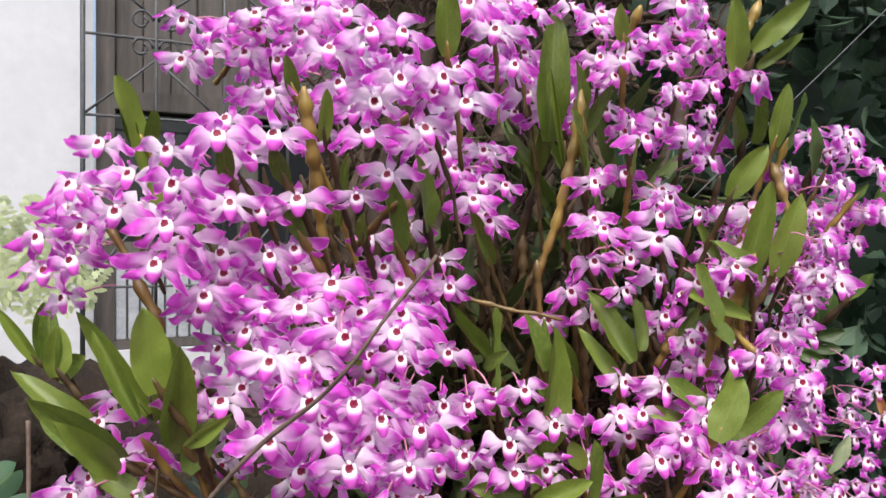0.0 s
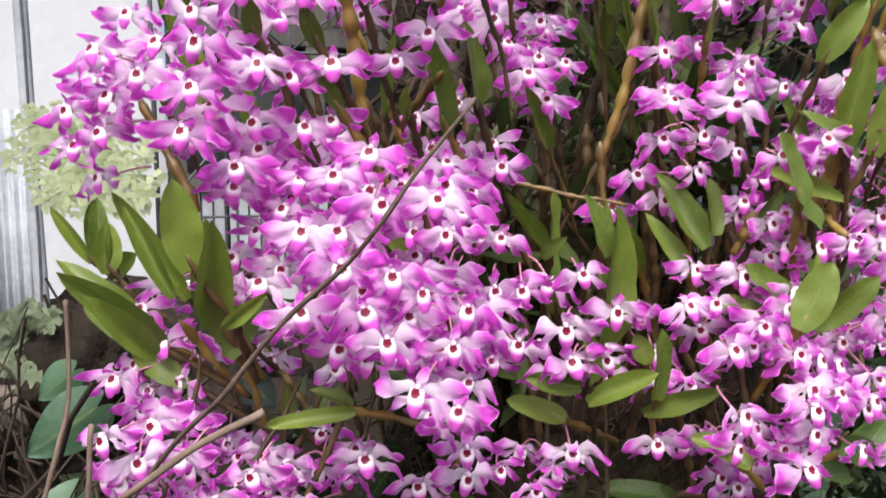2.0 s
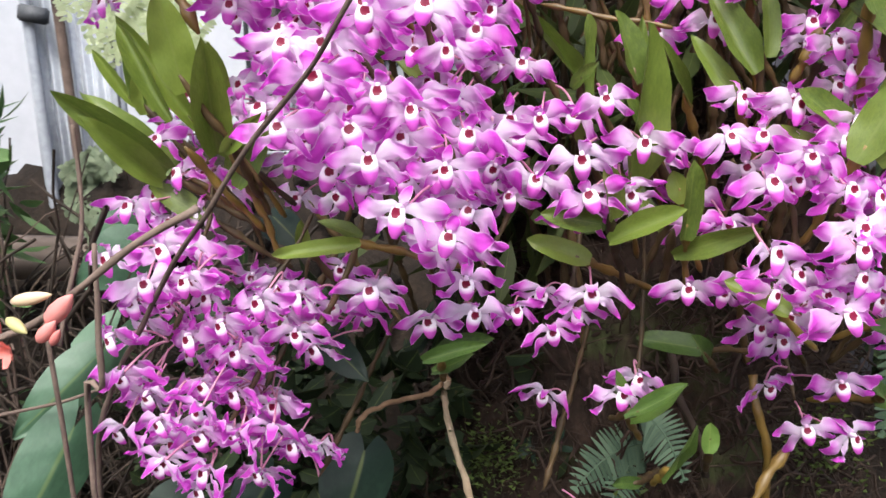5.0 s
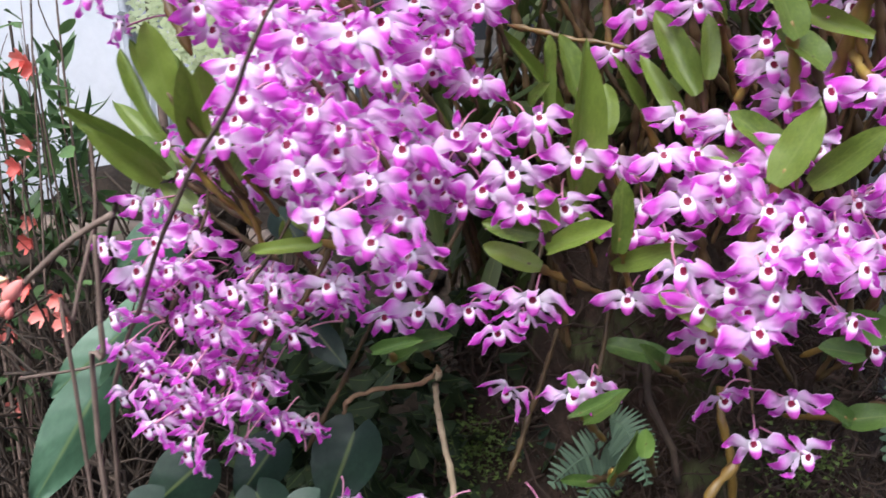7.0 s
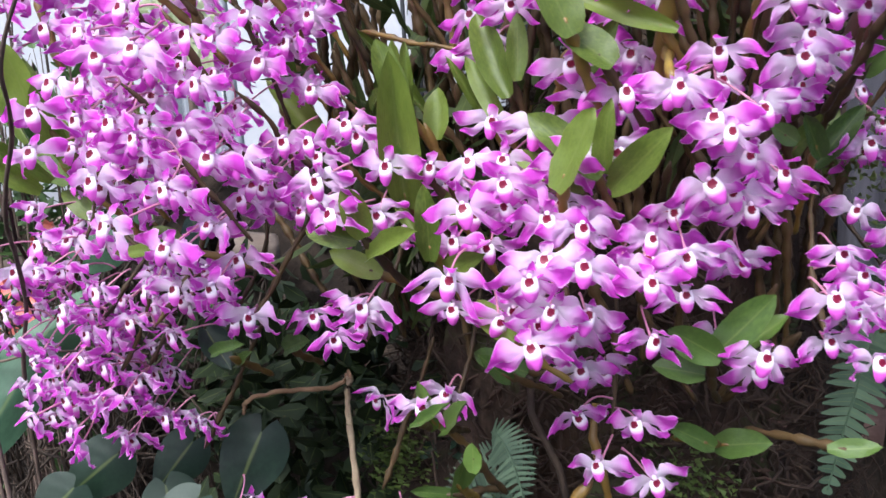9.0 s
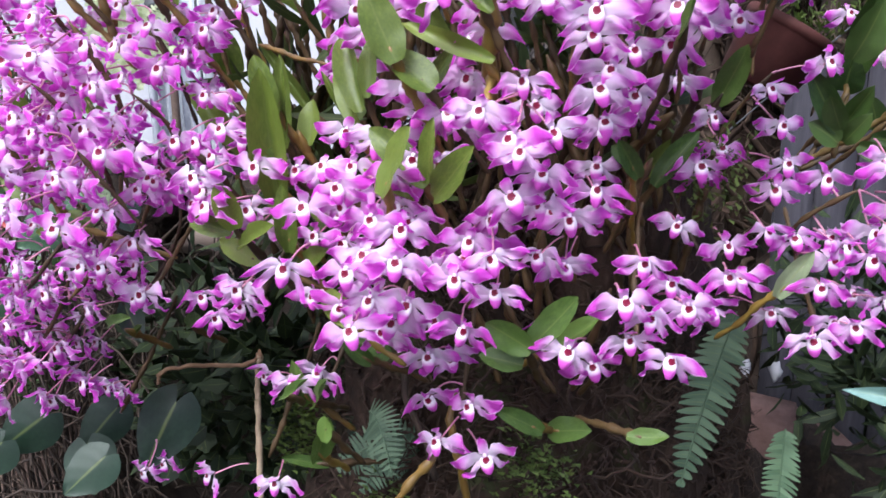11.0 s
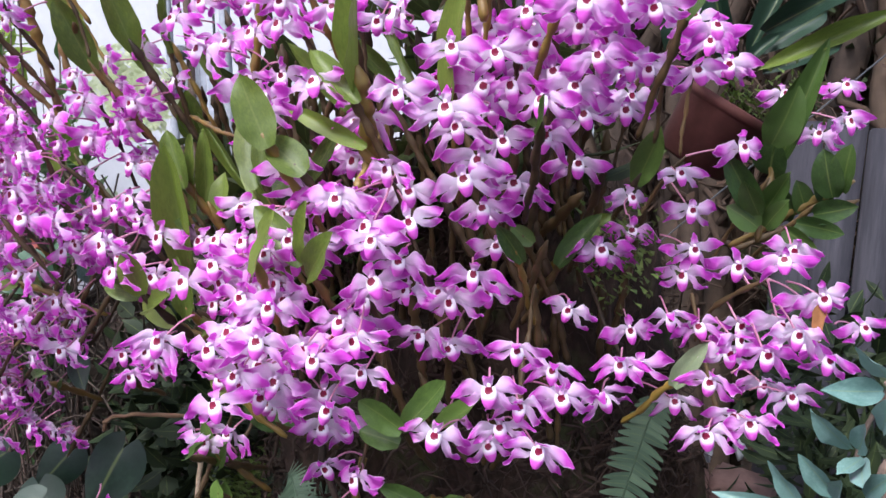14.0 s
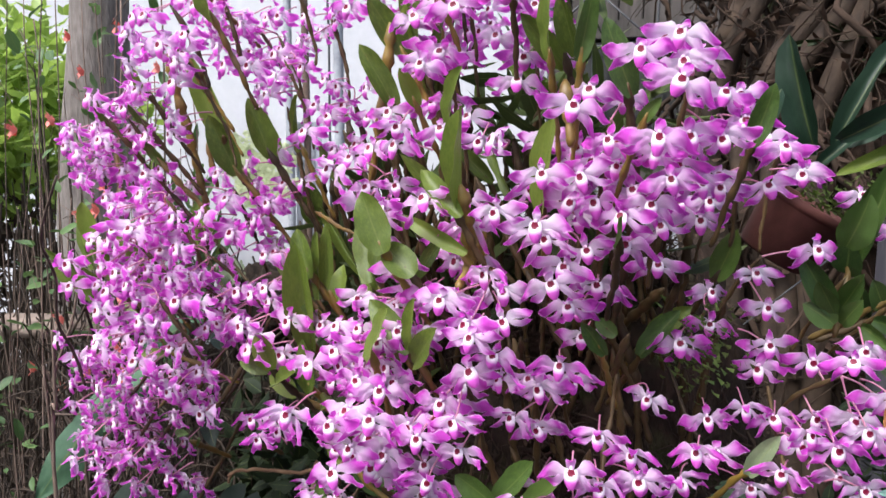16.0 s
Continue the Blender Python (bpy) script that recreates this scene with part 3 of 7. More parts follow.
for k, (a, b, r, mat, lab) in enumerate((
    ((-1.075, 1.685, 0.70), (-1.095, 1.675, 2.2), 0.016, ZINC, "slanting grey metal post beside the corrugated sheet"),
    ((-1.150, 1.610, 0.70), (-1.165, 1.600, 2.2), 0.011, TWIG, "thin brown wooden stake before the corrugated sheet"),
    ((-1.210, 1.585, 0.70), (-1.225, 1.575, 2.2), 0.012, ZINC, "grey metal post before the corrugated sheet"),
)):
    s = Shape()
    s.tube(bend(a, b, (0.004, 0, 0), 12, 0.006, k), r, 10)
    tagged(put("post" if mat is ZINC else "stake", s.done("post", mat)), lab, "post" if mat is ZINC else "stake")
for k, (z, w) in enumerate(((1.42, 0.030), (1.49, 0.024))):
    s = Shape()
    s.box((-w, -0.012, -0.018), (w, 0.012, 0.018), Matrix.Translation((-1.19 + 0.03 * k, 1.575, z)) @ pose(0, 0, 0, 0, 12 - 30 * k, 27), 0.004)
    tagged(put("clamp", s.done("clamp", IRON)), "dark iron clamp on the thin posts", "clamp", "clamps")
s = Shape()
s.tube(bend((-1.03, 1.60, 0.85), (-1.08, 1.62, 2.2), (0.02, 0, 0), 14, 0.02, 3), 0.0035, 6)
tagged(put("cable", s.done("cable", IRON)), "thin black cable hanging beside the metal sheet", "cable")

s = Shape()
s.tube(bend((-0.071, 1.927, 0.864), (2.317, 2.0, 3.231), (0, 0, -0.01), 14), 0.0018, 5)
tagged(put("wire", s.done("wire", IRON)), "thin grey wire stretched in front of the dark foliage", "wire")

# stump, tangle of roots and old canes
tagged(put("tree_stump", blob((0.10, 1.41, 0.58), (0.335, 0.40, 0.74), STUMP, 3, 0.20, 3.4)), "rotten brown tree stump overgrown with roots and moss", "tree stump")


def stump_point(rng, lo=0.70, hi=1.30):
    a, z = rng.uniform(-2.9, 0.4), rng.uniform(lo, hi)
    k = math.sqrt(max(0.03, 1 - ((z - 0.58) / 0.74) ** 2))
    n = Vector((math.cos(a), math.sin(a), 0.35)).normalized()
    return Vector((0.10 + 0.335 * k * math.cos(a), 1.41 + 0.40 * k * math.sin(a), z)), n


rng = random.Random(11)
s = Shape()
for i in range(1800):
    p, n = stump_point(rng, 0.62, 1.30)
    t = n.cross(Vector((rng.uniform(-1, 1), rng.uniform(-1, 1), rng.uniform(-1, 1)))).normalized()
    q = p + t * rng.uniform(0.03, 0.13) + n * rng.uniform(-0.01, 0.03)
    s.tube(bend(p - n * 0.005, q, n * rng.uniform(0.0, 0.04), 7, 0.03, i), [rng.choice((0.0005, 0.0007, 0.0009, 0.0012, 0.0022))] * 7, 4, False)
tagged(put("aerial_roots", s.done("aerial_roots", ROOT_SHADED)), "tangle of thin dry brown orchid roots on the stump", "roots", kind="stuff")
for pts, r, mat, lab in (
    ([(-0.186, 0.866, 0.893), (-0.184, 0.867, 0.906), (-0.176, 0.875, 0.915), (-0.160, 0.905, 0.914), (-0.145, 0.935, 0.907), (-0.130, 0.968, 0.900), (-0.122, 0.985, 0.903), (-0.116, 0.99, 0.918), (-0.108, 0.985, 0.905)], 0.0036, ROOT_TAN, "curled dry orange-brown root on the stump"),
    ([(-0.112, 0.988, 0.912), (-0.116, 0.985, 0.890), (-0.112, 0.978, 0.865), (-0.098, 0.965, 0.830), (-0.082, 0.950, 0.800), (-0.070, 0.938, 0.755), (-0.062, 0.930, 0.70)], 0.0054, WOOD_PALE, "pale stringy woody root hanging down the stump"),
    ([(0.238, 0.985, 0.95), (0.243, 0.965, 0.92), (0.256, 0.962, 0.88), (0.262, 0.98, 0.80), (0.25, 1.0, 0.74)], 0.0055, CANE, "thick yellowish orchid root growing down the stump"),
    ([(0.15, 1.0, 0.98), (0.16, 0.985, 0.92), (0.19, 0.99, 0.86), (0.2, 1.0, 0.80)], 0.005, ROOT, "thin brown root growing down the stump"),
):
    s = Shape()
    fine = []
    for i in range(len(pts) - 1):
        fine += [Vector(pts[i]).lerp(Vector(pts[i + 1]), f / 4) + Vector(noise.noise_vector(Vector(pts[i]) * 40 + Vector((f, 0, 0)))) * 0.002 for f in range(4)]
    s.tube(fine, [r * (0.85 + 0.3 * noise.noise(p * 60)) for p in fine], 8)
    tagged(put("root", s.done("root", mat)), lab, "root")


s = Shape()
for i in range(4200):
    p, n = stump_point(rng, 0.58, 1.31)
    ax = n.cross(Vector((rng.uniform(-1, 1), rng.uniform(-1, 1), rng.uniform(-1, 1)))).normalized()
    ax = (ax + n * rng.uniform(0.0, 0.7)).normalized()
    sd = ax.cross(n).normalized()
    ln, wd, cv = rng.uniform(0.006, 0.030), rng.uniform(0.002, 0.008), rng.uniform(-0.4, 0.6)
    s.sheet(4, 3, lambda a, b: p + n * 0.004 + ax * ln * a + sd * (b - 0.5) * wd * math.sin(math.pi * (0.12 + 0.8 * a)) + n * (cv * ln * a * a - abs(b - 0.5) * wd * 0.6))
tagged(put("leaf_litter", s.done("leaf_litter", LITTER)), "brown dead husks and leaf litter on the stump", "leaf litter", kind="stuff")
s = Shape()
for at_, ray_, count in (((-0.06, 1.015, 0.80), 0.05, 500), ((0.33, 1.02, 0.86), 0.05, 350), ((0.12, 0.99, 0.74), 0.05, 300), ((0.46, 1.17, 1.20), 0.05, 300), ((0.497, 1.400, 1.368), 0.030, 160), ((0.545, 1.43, 1.375), 0.035, 160)):
    for i in range(count):
        d = Vector((rng.gauss(0, 0.5), rng.gauss(0, 0.35), rng.gauss(0, 0.5))) * ray_
        p = Vector(at_) + d
        up_ = Vector((rng.gauss(0, 0.5), -1 + rng.gauss(0, 0.4), 0.6)).normalized()
        sd = up_.cross(Vector((rng.gauss(0, 1), rng.gauss(0, 1), rng.gauss(0, 1)))).normalized()
        s.sheet(3, 2, lambda a, b: p + up_ * 0.010 * a + sd * (b - 0.5) * 0.005 * (1 - 0.8 * a))
tagged(put("moss", s.done("moss", MOSS)), "patches of green moss on the stump", "moss", kind="stuff")


# ---- foliage ----
def leaves_stuff(at, size, count, length, width, material, seed, name, label, shell=0.5):
    """A crown of many leaves, denser towards its skin, as one mesh."""
    rng = random.Random(seed)
    s = Shape()
    at = Vector(at)
    for i in range(count):
        d = Vector((rng.gauss(0, 1), rng.gauss(0, 1), rng.gauss(0, 1))).normalized()
        r = rng.uniform(shell, 1) * (1 + 0.25 * noise.noise(d * 2.5 + Vector((seed, 0, 0))))
        p = at + Vector(d[k] * size[k] for k in range(3)) * r
        ax = (d * 0.6 + Vector((rng.gauss(0, 0.6), rng.gauss(0, 0.6), rng.gauss(-0.1, 0.6)))).normalized()
        sd = ax.cross(Vector((rng.gauss(0, 0.5), rng.gauss(0, 0.5), 1))).normalized()
        nn = ax.cross(sd)
        ln, wd = length * rng.uniform(0.6, 1.25), width * rng.uniform(0.7, 1.2)
        b = len(s.v)
        for f, w in ((0, 0.08), (0.3, 0.85), (0.62, 0.9), (1, 0.04)):
            for u in (-1, 0, 1):
                s.v.append(p + ax * ln * f + sd * (u * w * wd * 0.5) + nn * (abs(u) * w * wd * 0.14 - f * f * ln * 0.15))
                s.t.append((0.5 + u * 0.5, f))
        s.f += grid_faces(4, 3, b)
    return tagged(put(name, s.done(name, material)), label, "foliage", kind="stuff")


leaves_stuff((-2.75, 1.05, 1.56), (0.75, 0.62, 0.46), 3600, 0.085, 0.042, LEAF_HEDGE, 4, "hedge_leaves", "bright green broadleaf shrub against the white wall", 0.35)
leaves_stuff((-2.70, 1.05, 0.78), (0.75, 0.55, 0.52), 2200, 0.10, 0.022, ROOT, 27, "dry_brush", "dry brown brush under the bright green shrub", 0.3)
# The next six masses carry shade in their colour and fill dark gaps.
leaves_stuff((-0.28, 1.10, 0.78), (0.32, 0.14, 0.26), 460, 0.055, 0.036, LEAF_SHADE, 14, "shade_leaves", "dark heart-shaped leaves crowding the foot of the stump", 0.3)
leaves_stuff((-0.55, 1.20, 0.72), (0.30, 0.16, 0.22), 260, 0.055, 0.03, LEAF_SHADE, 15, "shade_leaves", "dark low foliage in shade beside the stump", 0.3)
leaves_stuff((-0.06, 1.10, 1.18), (0.20, 0.10, 0.20), 220, 0.10, 0.026, LEAF_INNER_SHADE, 16, "shade_leaves", "shade-coloured strap leaves added to fill the heart of the orchid clump", 0.2)
leaves_stuff((0.20, 1.22, 1.42), (0.24, 0.10, 0.24), 200, 0.10, 0.026, LEAF_INNER_SHADE, 19, "shade_leaves", "shade-coloured strap leaves added to fill the heart of the orchid clump", 0.2)
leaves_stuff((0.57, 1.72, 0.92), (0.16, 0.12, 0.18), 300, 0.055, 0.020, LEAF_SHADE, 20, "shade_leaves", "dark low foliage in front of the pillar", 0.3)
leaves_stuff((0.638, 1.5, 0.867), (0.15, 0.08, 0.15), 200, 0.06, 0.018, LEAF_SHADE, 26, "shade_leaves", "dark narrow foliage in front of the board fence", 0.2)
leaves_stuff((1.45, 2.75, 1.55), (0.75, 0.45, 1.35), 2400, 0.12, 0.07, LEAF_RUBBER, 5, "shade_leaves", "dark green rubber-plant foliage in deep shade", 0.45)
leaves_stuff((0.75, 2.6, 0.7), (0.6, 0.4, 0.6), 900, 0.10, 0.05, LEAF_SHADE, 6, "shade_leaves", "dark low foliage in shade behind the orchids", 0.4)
# Dark body added to keep bright background out of the foliage gaps.
tagged(put("shade_hedge", blob((1.55, 3.25, 1.3), (1.35, 0.5, 1.9), LEAF_DARK, 7, 0.2, 5)), "dark lumpy body added as shaded backing behind the foliage", "hedge")
root_tree = thing("root_tree", (0.10, 2.75, 0.0), "dark rough tree trunk wrapped in thick gnarled roots", "tree trunk")
put("trunk", blob((0.10, 2.75, 1.1), (0.55, 0.3, 1.9), STUMP, 9, 0.25, 5), root_tree)
rng = random.Random(21)
s = Shape()
for i in range(1100):
    x, z = rng.uniform(-0.45, 0.95), rng.uniform(0.7, 2.6)
    p = Vector((x, 2.42 + 0.5 * (x - 0.1) ** 2 + rng.uniform(-0.12, 0.1), z))
    q = p + Vector((rng.uniform(-0.25, 0.25), rng.uniform(-0.08, 0.08), rng.uniform(-0.3, 0.3)))
    s.tube(bend(p, q, (rng.uniform(-0.05, 0.05), -0.05, 0), 6, 0.06, i), rng.choice((0.001, 0.0014, 0.002, 0.003, 0.004, 0.009)), 5, False)
tagged(put("hanging_roots", s.done("hanging_roots", ROOT_SHADED)), "brown hanging roots and twigs on the shaded tree", "roots", kind="stuff")


leaves_stuff((0.15, 2.5, 1.5), (0.62, 0.22, 0.9), 1500, 0.05, 0.018, LITTER, 17, "dead_leaves", "dead brown leaves caught in the hanging roots", 0.6)
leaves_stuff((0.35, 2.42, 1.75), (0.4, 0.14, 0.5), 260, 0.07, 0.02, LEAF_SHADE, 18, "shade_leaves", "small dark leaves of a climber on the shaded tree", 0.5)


def limb(name, pts, r0, r1, material, parent=None, sides=8, wave=0.01, seed=0, label=""):
    """A tapered branch through the given places."""
    fine, n = [], len(pts)
    for i in range(n - 1):
        for f in range(5):
            a, b = Vector(pts[i]), Vector(pts[i + 1])
            before, after = Vector(pts[max(0, i - 1)]), Vector(pts[min(n - 1, i + 2)])
            t = f / 5
            p = 0.5 * ((2 * a) + (b - before) * t + (2 * before - 5 * a + 4 * b - after) * t * t + (3 * a - before - 3 * b + after) * t ** 3)
            fine.append(p + Vector(noise.noise_vector(p * 14 + Vector((seed, 0, 0)))) * wave)
    fine.append(Vector(pts[-1]))
    m = len(fine)
    s = Shape()
    s.tube(fine, [(r0 + (r1 - r0) * i / (m - 1)) * (1 + 0.22 * noise.noise(fine[i] * 45)) for i in range(m)], sides)
    return put(name, s.done(name, material), parent, label=label)


tree = thing("tree", (-1.64, 1.10, 0.0), "grey-barked leaning tree trunk in the garden", "tree")
limb("trunk", [(-1.68, 1.06, -0.05), (-1.65, 1.09, 0.9), (-1.62, 1.13, 1.6), (-1.56, 1.18, 2.6)], 0.12, 0.085, BARK, tree, 16, 0.012)

leaves_stuff((-1.03, 1.17, 1.12), (0.13, 0.08, 0.24), 190, 0.075, 0.020, LEAF_SHRUB, 24, "shrub_leaves", "narrow green leaves crowding the shrub by the wall", 0.25)

rng = random.Random(77)
for k in range(9):
    x = -0.25 + k * 0.10
    top = (x + rng.uniform(-0.2, 0.25), 2.50 + 0.5 * (x - 0.1) ** 2, 2.6)
    limb("root", [(x, 2.40 + 0.5 * (x - 0.1) ** 2, 0.0), (x + rng.uniform(-0.05, 0.05), 2.40, 0.9), (x + rng.uniform(-0.12, 0.12), 2.38, 1.5), (x + rng.uniform(-0.15, 0.2), 2.42, 2.0), top], rng.uniform(0.03, 0.055), rng.uniform(0.015, 0.03), ROOT, root_tree, 10, 0.03, k)

s = Shape()
for k in range(16):
    x, y = rng.uniform(-3.2, -2.3), rng.uniform(0.75, 1.35)
    s.tube(bend((-2.75 + (x + 2.75) * 0.35, 1.05 + (y - 1.05) * 0.35, -0.05), (x, y, rng.uniform(1.35, 1.75)), (0, 0, 0.03), 10, 0.03, k), [0.016 - 0.0012 * i for i in range(10)], 6)
tagged(put("shrub_stems", s.done("shrub_stems", TWIG)), "brown woody stems under the bright green shrub", "stems", kind="stuff")

# fruiting twig that crosses in front of the flowers
twig = thing("bare_twig", (-0.36, 0.66, 0.9), "bare brown twig crossing in front of the orchid flowers", "twig")
limb("stem", [(-0.44, 0.74, 0.0), (-0.42, 0.72, 0.6), (-0.40, 0.71, 0.9), (-0.359, 0.699, 1.006), (-0.314, 0.688, 1.066), (-0.261, 0.662, 1.128), (-0.204, 0.63, 1.18), (-0.168, 0.619, 1.219), (-0.127, 0.610, 1.26), (-0.09, 0.594, 1.291), (-0.062, 0.58, 1.321), (-0.036, 0.58, 1.355), (0.0, 0.585, 1.40)], 0.0030, 0.0014, TWIG, twig, 8, 0.003)
limb("side_twig", [(-0.42, 0.46, 1.075), (-0.33, 0.48, 1.11), (-0.25, 0.496, 1.137), (-0.196, 0.486, 1.168), (-0.15, 0.488, 1.20), (-0.113, 0.491, 1.219)], 0.0024, 0.0022, TWIG, twig, 8, 0.002, 2, "broken side twig")
limb("side_twig", [(-0.507, 0.681, 0.962), (-0.432, 0.707, 0.975), (-0.386, 0.728, 0.988), (-0.302, 0.755, 0.996)], 0.0022, 0.0012, TWIG, twig, 6, 0.003, 3)
for pts, r in (
    ([(-0.369, 0.7, 1.246), (-0.366, 0.7, 1.206), (-0.364, 0.69, 1.159), (-0.368, 0.68, 1.123), (-0.377, 0.66, 1.059), (-0.38, 0.65, 0.991), (-0.4, 0.68, 0.0)], 0.0024),
    ([(-0.316, 0.65, 1.155), (-0.325, 0.65, 1.076), (-0.33, 0.65, 1.026), (-0.352, 0.65, 0.929), (-0.372, 0.68, 0.0)], 0.003),
):
    limb("side_twig", pts, r * 0.8, r, TWIG, twig, 7, 0.004, r * 900)



def bud(at, tip, r, material, parent, name="bud"):
    at, tip = Vector(at), Vector(tip)
    s = Shape()
    s.tube([at.lerp(tip, f) for f in (0, 0.15, 0.4, 0.65, 0.85, 1)], [r * 0.35, r * 0.8, r, r * 0.85, r * 0.5, r * 0.1], 10)
    return put(name, s.done(name, material), parent)


buds = thing("flower_bud_cluster", (-0.2, 0.485, 1.16), "pale coral and green flower buds on a bare twig", "buds")
for at_, tip, r, mat in (((-0.2224, 0.4684, 1.1667), (-0.1957, 0.4697, 1.1721), 0.0039, BUD), ((-0.2246, 0.4657, 1.1574), (-0.2089, 0.462, 1.1512), 0.0036, BUD), ((-0.2014, 0.4697, 1.1552), (-0.1841, 0.4719, 1.1719), 0.0057, BUD_PINK), ((-0.2062, 0.4663, 1.1453), (-0.193, 0.4667, 1.1579), 0.0042, BUD_PINK), ((-0.1985, 0.4674, 1.1434), (-0.1906, 0.4661, 1.1532), 0.0027, BUD_PINK)):
    bud(at_, tip, r, mat, buds)

# red-flowered shrub
SHRUB_LEAF = leaf_mesh(40, LEAF_SHRUB, 7, 0.5)
shrub = thing("flowering_shrub", (-0.9, 0.95, 0.0), "leggy thorny shrub with coral-red flowers on bare brown stems", "shrub")
rng = random.Random(31)


def blossom(p, parent):
    s = Shape()
    p = Vector(p)
    for k in range(5):
        a = 2 * math.pi * k / 5 + rng.uniform(-0.2, 0.2)
        out = Vector((math.cos(a), rng.uniform(-0.6, 0.1), math.sin(a))).normalized()
        sd = out.cross(Vector((0, 1, 0.2))).normalized()
        s.sheet(4, 4, lambda f, u: p + out * 0.018 * f + sd * (u - 0.5) * 0.018 * math.sin(math.pi * min(1, 0.15 + 0.75 * f)) ** 0.7 + Vector((0, -0.012 * f * f - 0.006 * abs(u - 0.5), 0.003 * math.sin(7 * f + k))))
    put("blossom", s.done("blossom", RED), parent)


def stem_leaf(p, parent, size, up=0.3, mesh_of=None):
    d = Vector((rng.gauss(0, 1), rng.gauss(-0.3, 1), rng.gauss(up, 0.6))).normalized()
    x = d.cross(Vector((rng.gauss(0, 0.4), rng.gauss(0, 0.4), 1))).normalized()
    y = d.cross(x)
    put("leaf", mesh_of or SHRUB_LEAF, parent, Matrix.Translation(p) @ Matrix((x, y, d)).transposed().to_4x4() @ Matrix.Diagonal((size * 0.45, size, size, 1)))


def bush_stem(foot, top, r, blossoms, leaves):
    mid = Vector(foot).lerp(Vector(top), 0.5) + Vector((rng.uniform(-0.06, 0.06), rng.uniform(-0.06, 0.06), 0))
    pts = [Vector(foot), mid, Vector(top)]
    limb("stem", pts, r, r * 0.45, TWIG, shrub, 6, 0.012, rng.random() * 9)
    for k in range(3):
        f = rng.uniform(0.35, 0.95)
        a = Vector(foot).lerp(Vector(top), f)
        limb("twig", [a, a + Vector((rng.uniform(-0.1, 0.1), rng.uniform(-0.08, 0.08), rng.uniform(0.0, 0.14)))], r * 0.45, r * 0.2, TWIG, shrub, 5, 0.01, rng.random() * 9)
    for k in range(blossoms):
        a = Vector(foot).lerp(Vector(top), rng.uniform(0.5, 0.98)) + Vector((rng.uniform(-0.05, 0.05), rng.uniform(-0.05, 0.05), 0))
        blossom(a, shrub)
    for k in range(leaves):
        a = Vector(foot).lerp(Vector(top), rng.uniform(0.4, 0.98)) + Vector((rng.uniform(-0.03, 0.03), rng.uniform(-0.03, 0.03), 0))
        stem_leaf(a, shrub, rng.uniform(0.025, 0.060))


for i in range(36):
    x, y = rng.uniform(-1.5, -0.66), rng.uniform(0.70, 1.12)
    bush_stem((x + rng.uniform(-0.05, 0.05), y, 0.0), (x + rng.uniform(-0.15, 0.15), y + rng.uniform(-0.1, 0.1), rng.uniform(1.15, 1.95)), rng.uniform(0.0018, 0.0046), rng.choice((0, 1, 1, 2, 2)) if x < -0.85 else 0, rng.randint(5, 12))
for i in range(13):
    x, y = rng.uniform(-1.14, -0.86), rng.uniform(1.02, 1.16)
    bush_stem((x + rng.uniform(-0.04, 0.04), y, 0.0), (x + rng.uniform(-0.08, 0.08), y + rng.uniform(-0.05, 0.05), rng.uniform(1.24, 1.56)), rng.uniform(0.002, 0.004), rng.choice((0, 0, 1)), rng.randint(12, 18))
for p in (
    (-0.845, 0.92, 0.981),
    (-0.767, 0.9, 0.985),
    (-0.876, 0.92, 0.929),
    (-0.738, 0.9, 0.947),
    (-0.696, 0.9, 0.974),
    (-0.895, 1.05, 1.326),
    (-0.878, 1.05, 1.312),
    (-0.883, 1.0, 1.152),
    (-0.666, 0.88, 0.948),
    (-0.852, 0.9, 0.89),
):
    blossom(p, shrub)
    limb("twig", [Vector(p) + Vector((0, 0.006, -0.002)), Vector(p) + Vector((-0.03, 0.03, -0.10)), (p[0] - 0.02, p[1] + 0.08, 0.0)], 0.0014, 0.0024, TWIG, shrub, 5, 0.008, p[0] * 9)
s = Shape()
for i in range(1300):
    p = Vector((rng.uniform(-1.7, -0.5), rng.uniform(0.75, 1.3), rng.uniform(0.2, 0.95)))
    s.tube(bend(p, p + Vector((rng.uniform(-0.2, 0.2), rng.uniform(-0.12, 0.12), rng.uniform(-0.15, 0.3))), (0, 0, 0.02), 6, 0.03, i), rng.uniform(0.0008, 0.003), 4, False)
for i in range(170):
    p = Vector((rng.uniform(-2.3, -1.15), rng.uniform(0.70, 1.25), rng.uniform(0.1, 0.8)))
    q = p + Vector((rng.uniform(-0.12, 0.12), rng.uniform(-0.08, 0.08), rng.uniform(0.4, 0.95)))
    s.tube(bend(p, q, (rng.uniform(-0.05, 0.05), 0, 0), 9, 0.03, i), rng.uniform(0.0015, 0.0045), 5, False)
tagged(put("dry_twigs", s.done("dry_twigs", ROOT)), "thicket of dry brown twigs under the shrub", "twigs", kind="stuff")

# raised bed with a plank edge
bank = thing("soil_bank", (-1.0, 1.85, 0.0), "bank of dark lumpy garden soil behind the orchids", "soil")
put("bank", blob((-1.0, 1.85, 0.27), (1.25, 0.52, 0.80), SOIL, 12, 0.16, 4), bank)
CLODS = [blob((0, 0, 0), (1, 0.85, 0.7), SOIL, 80 + k, 0.5, 2.2, 9, 12) for k in range(3)]
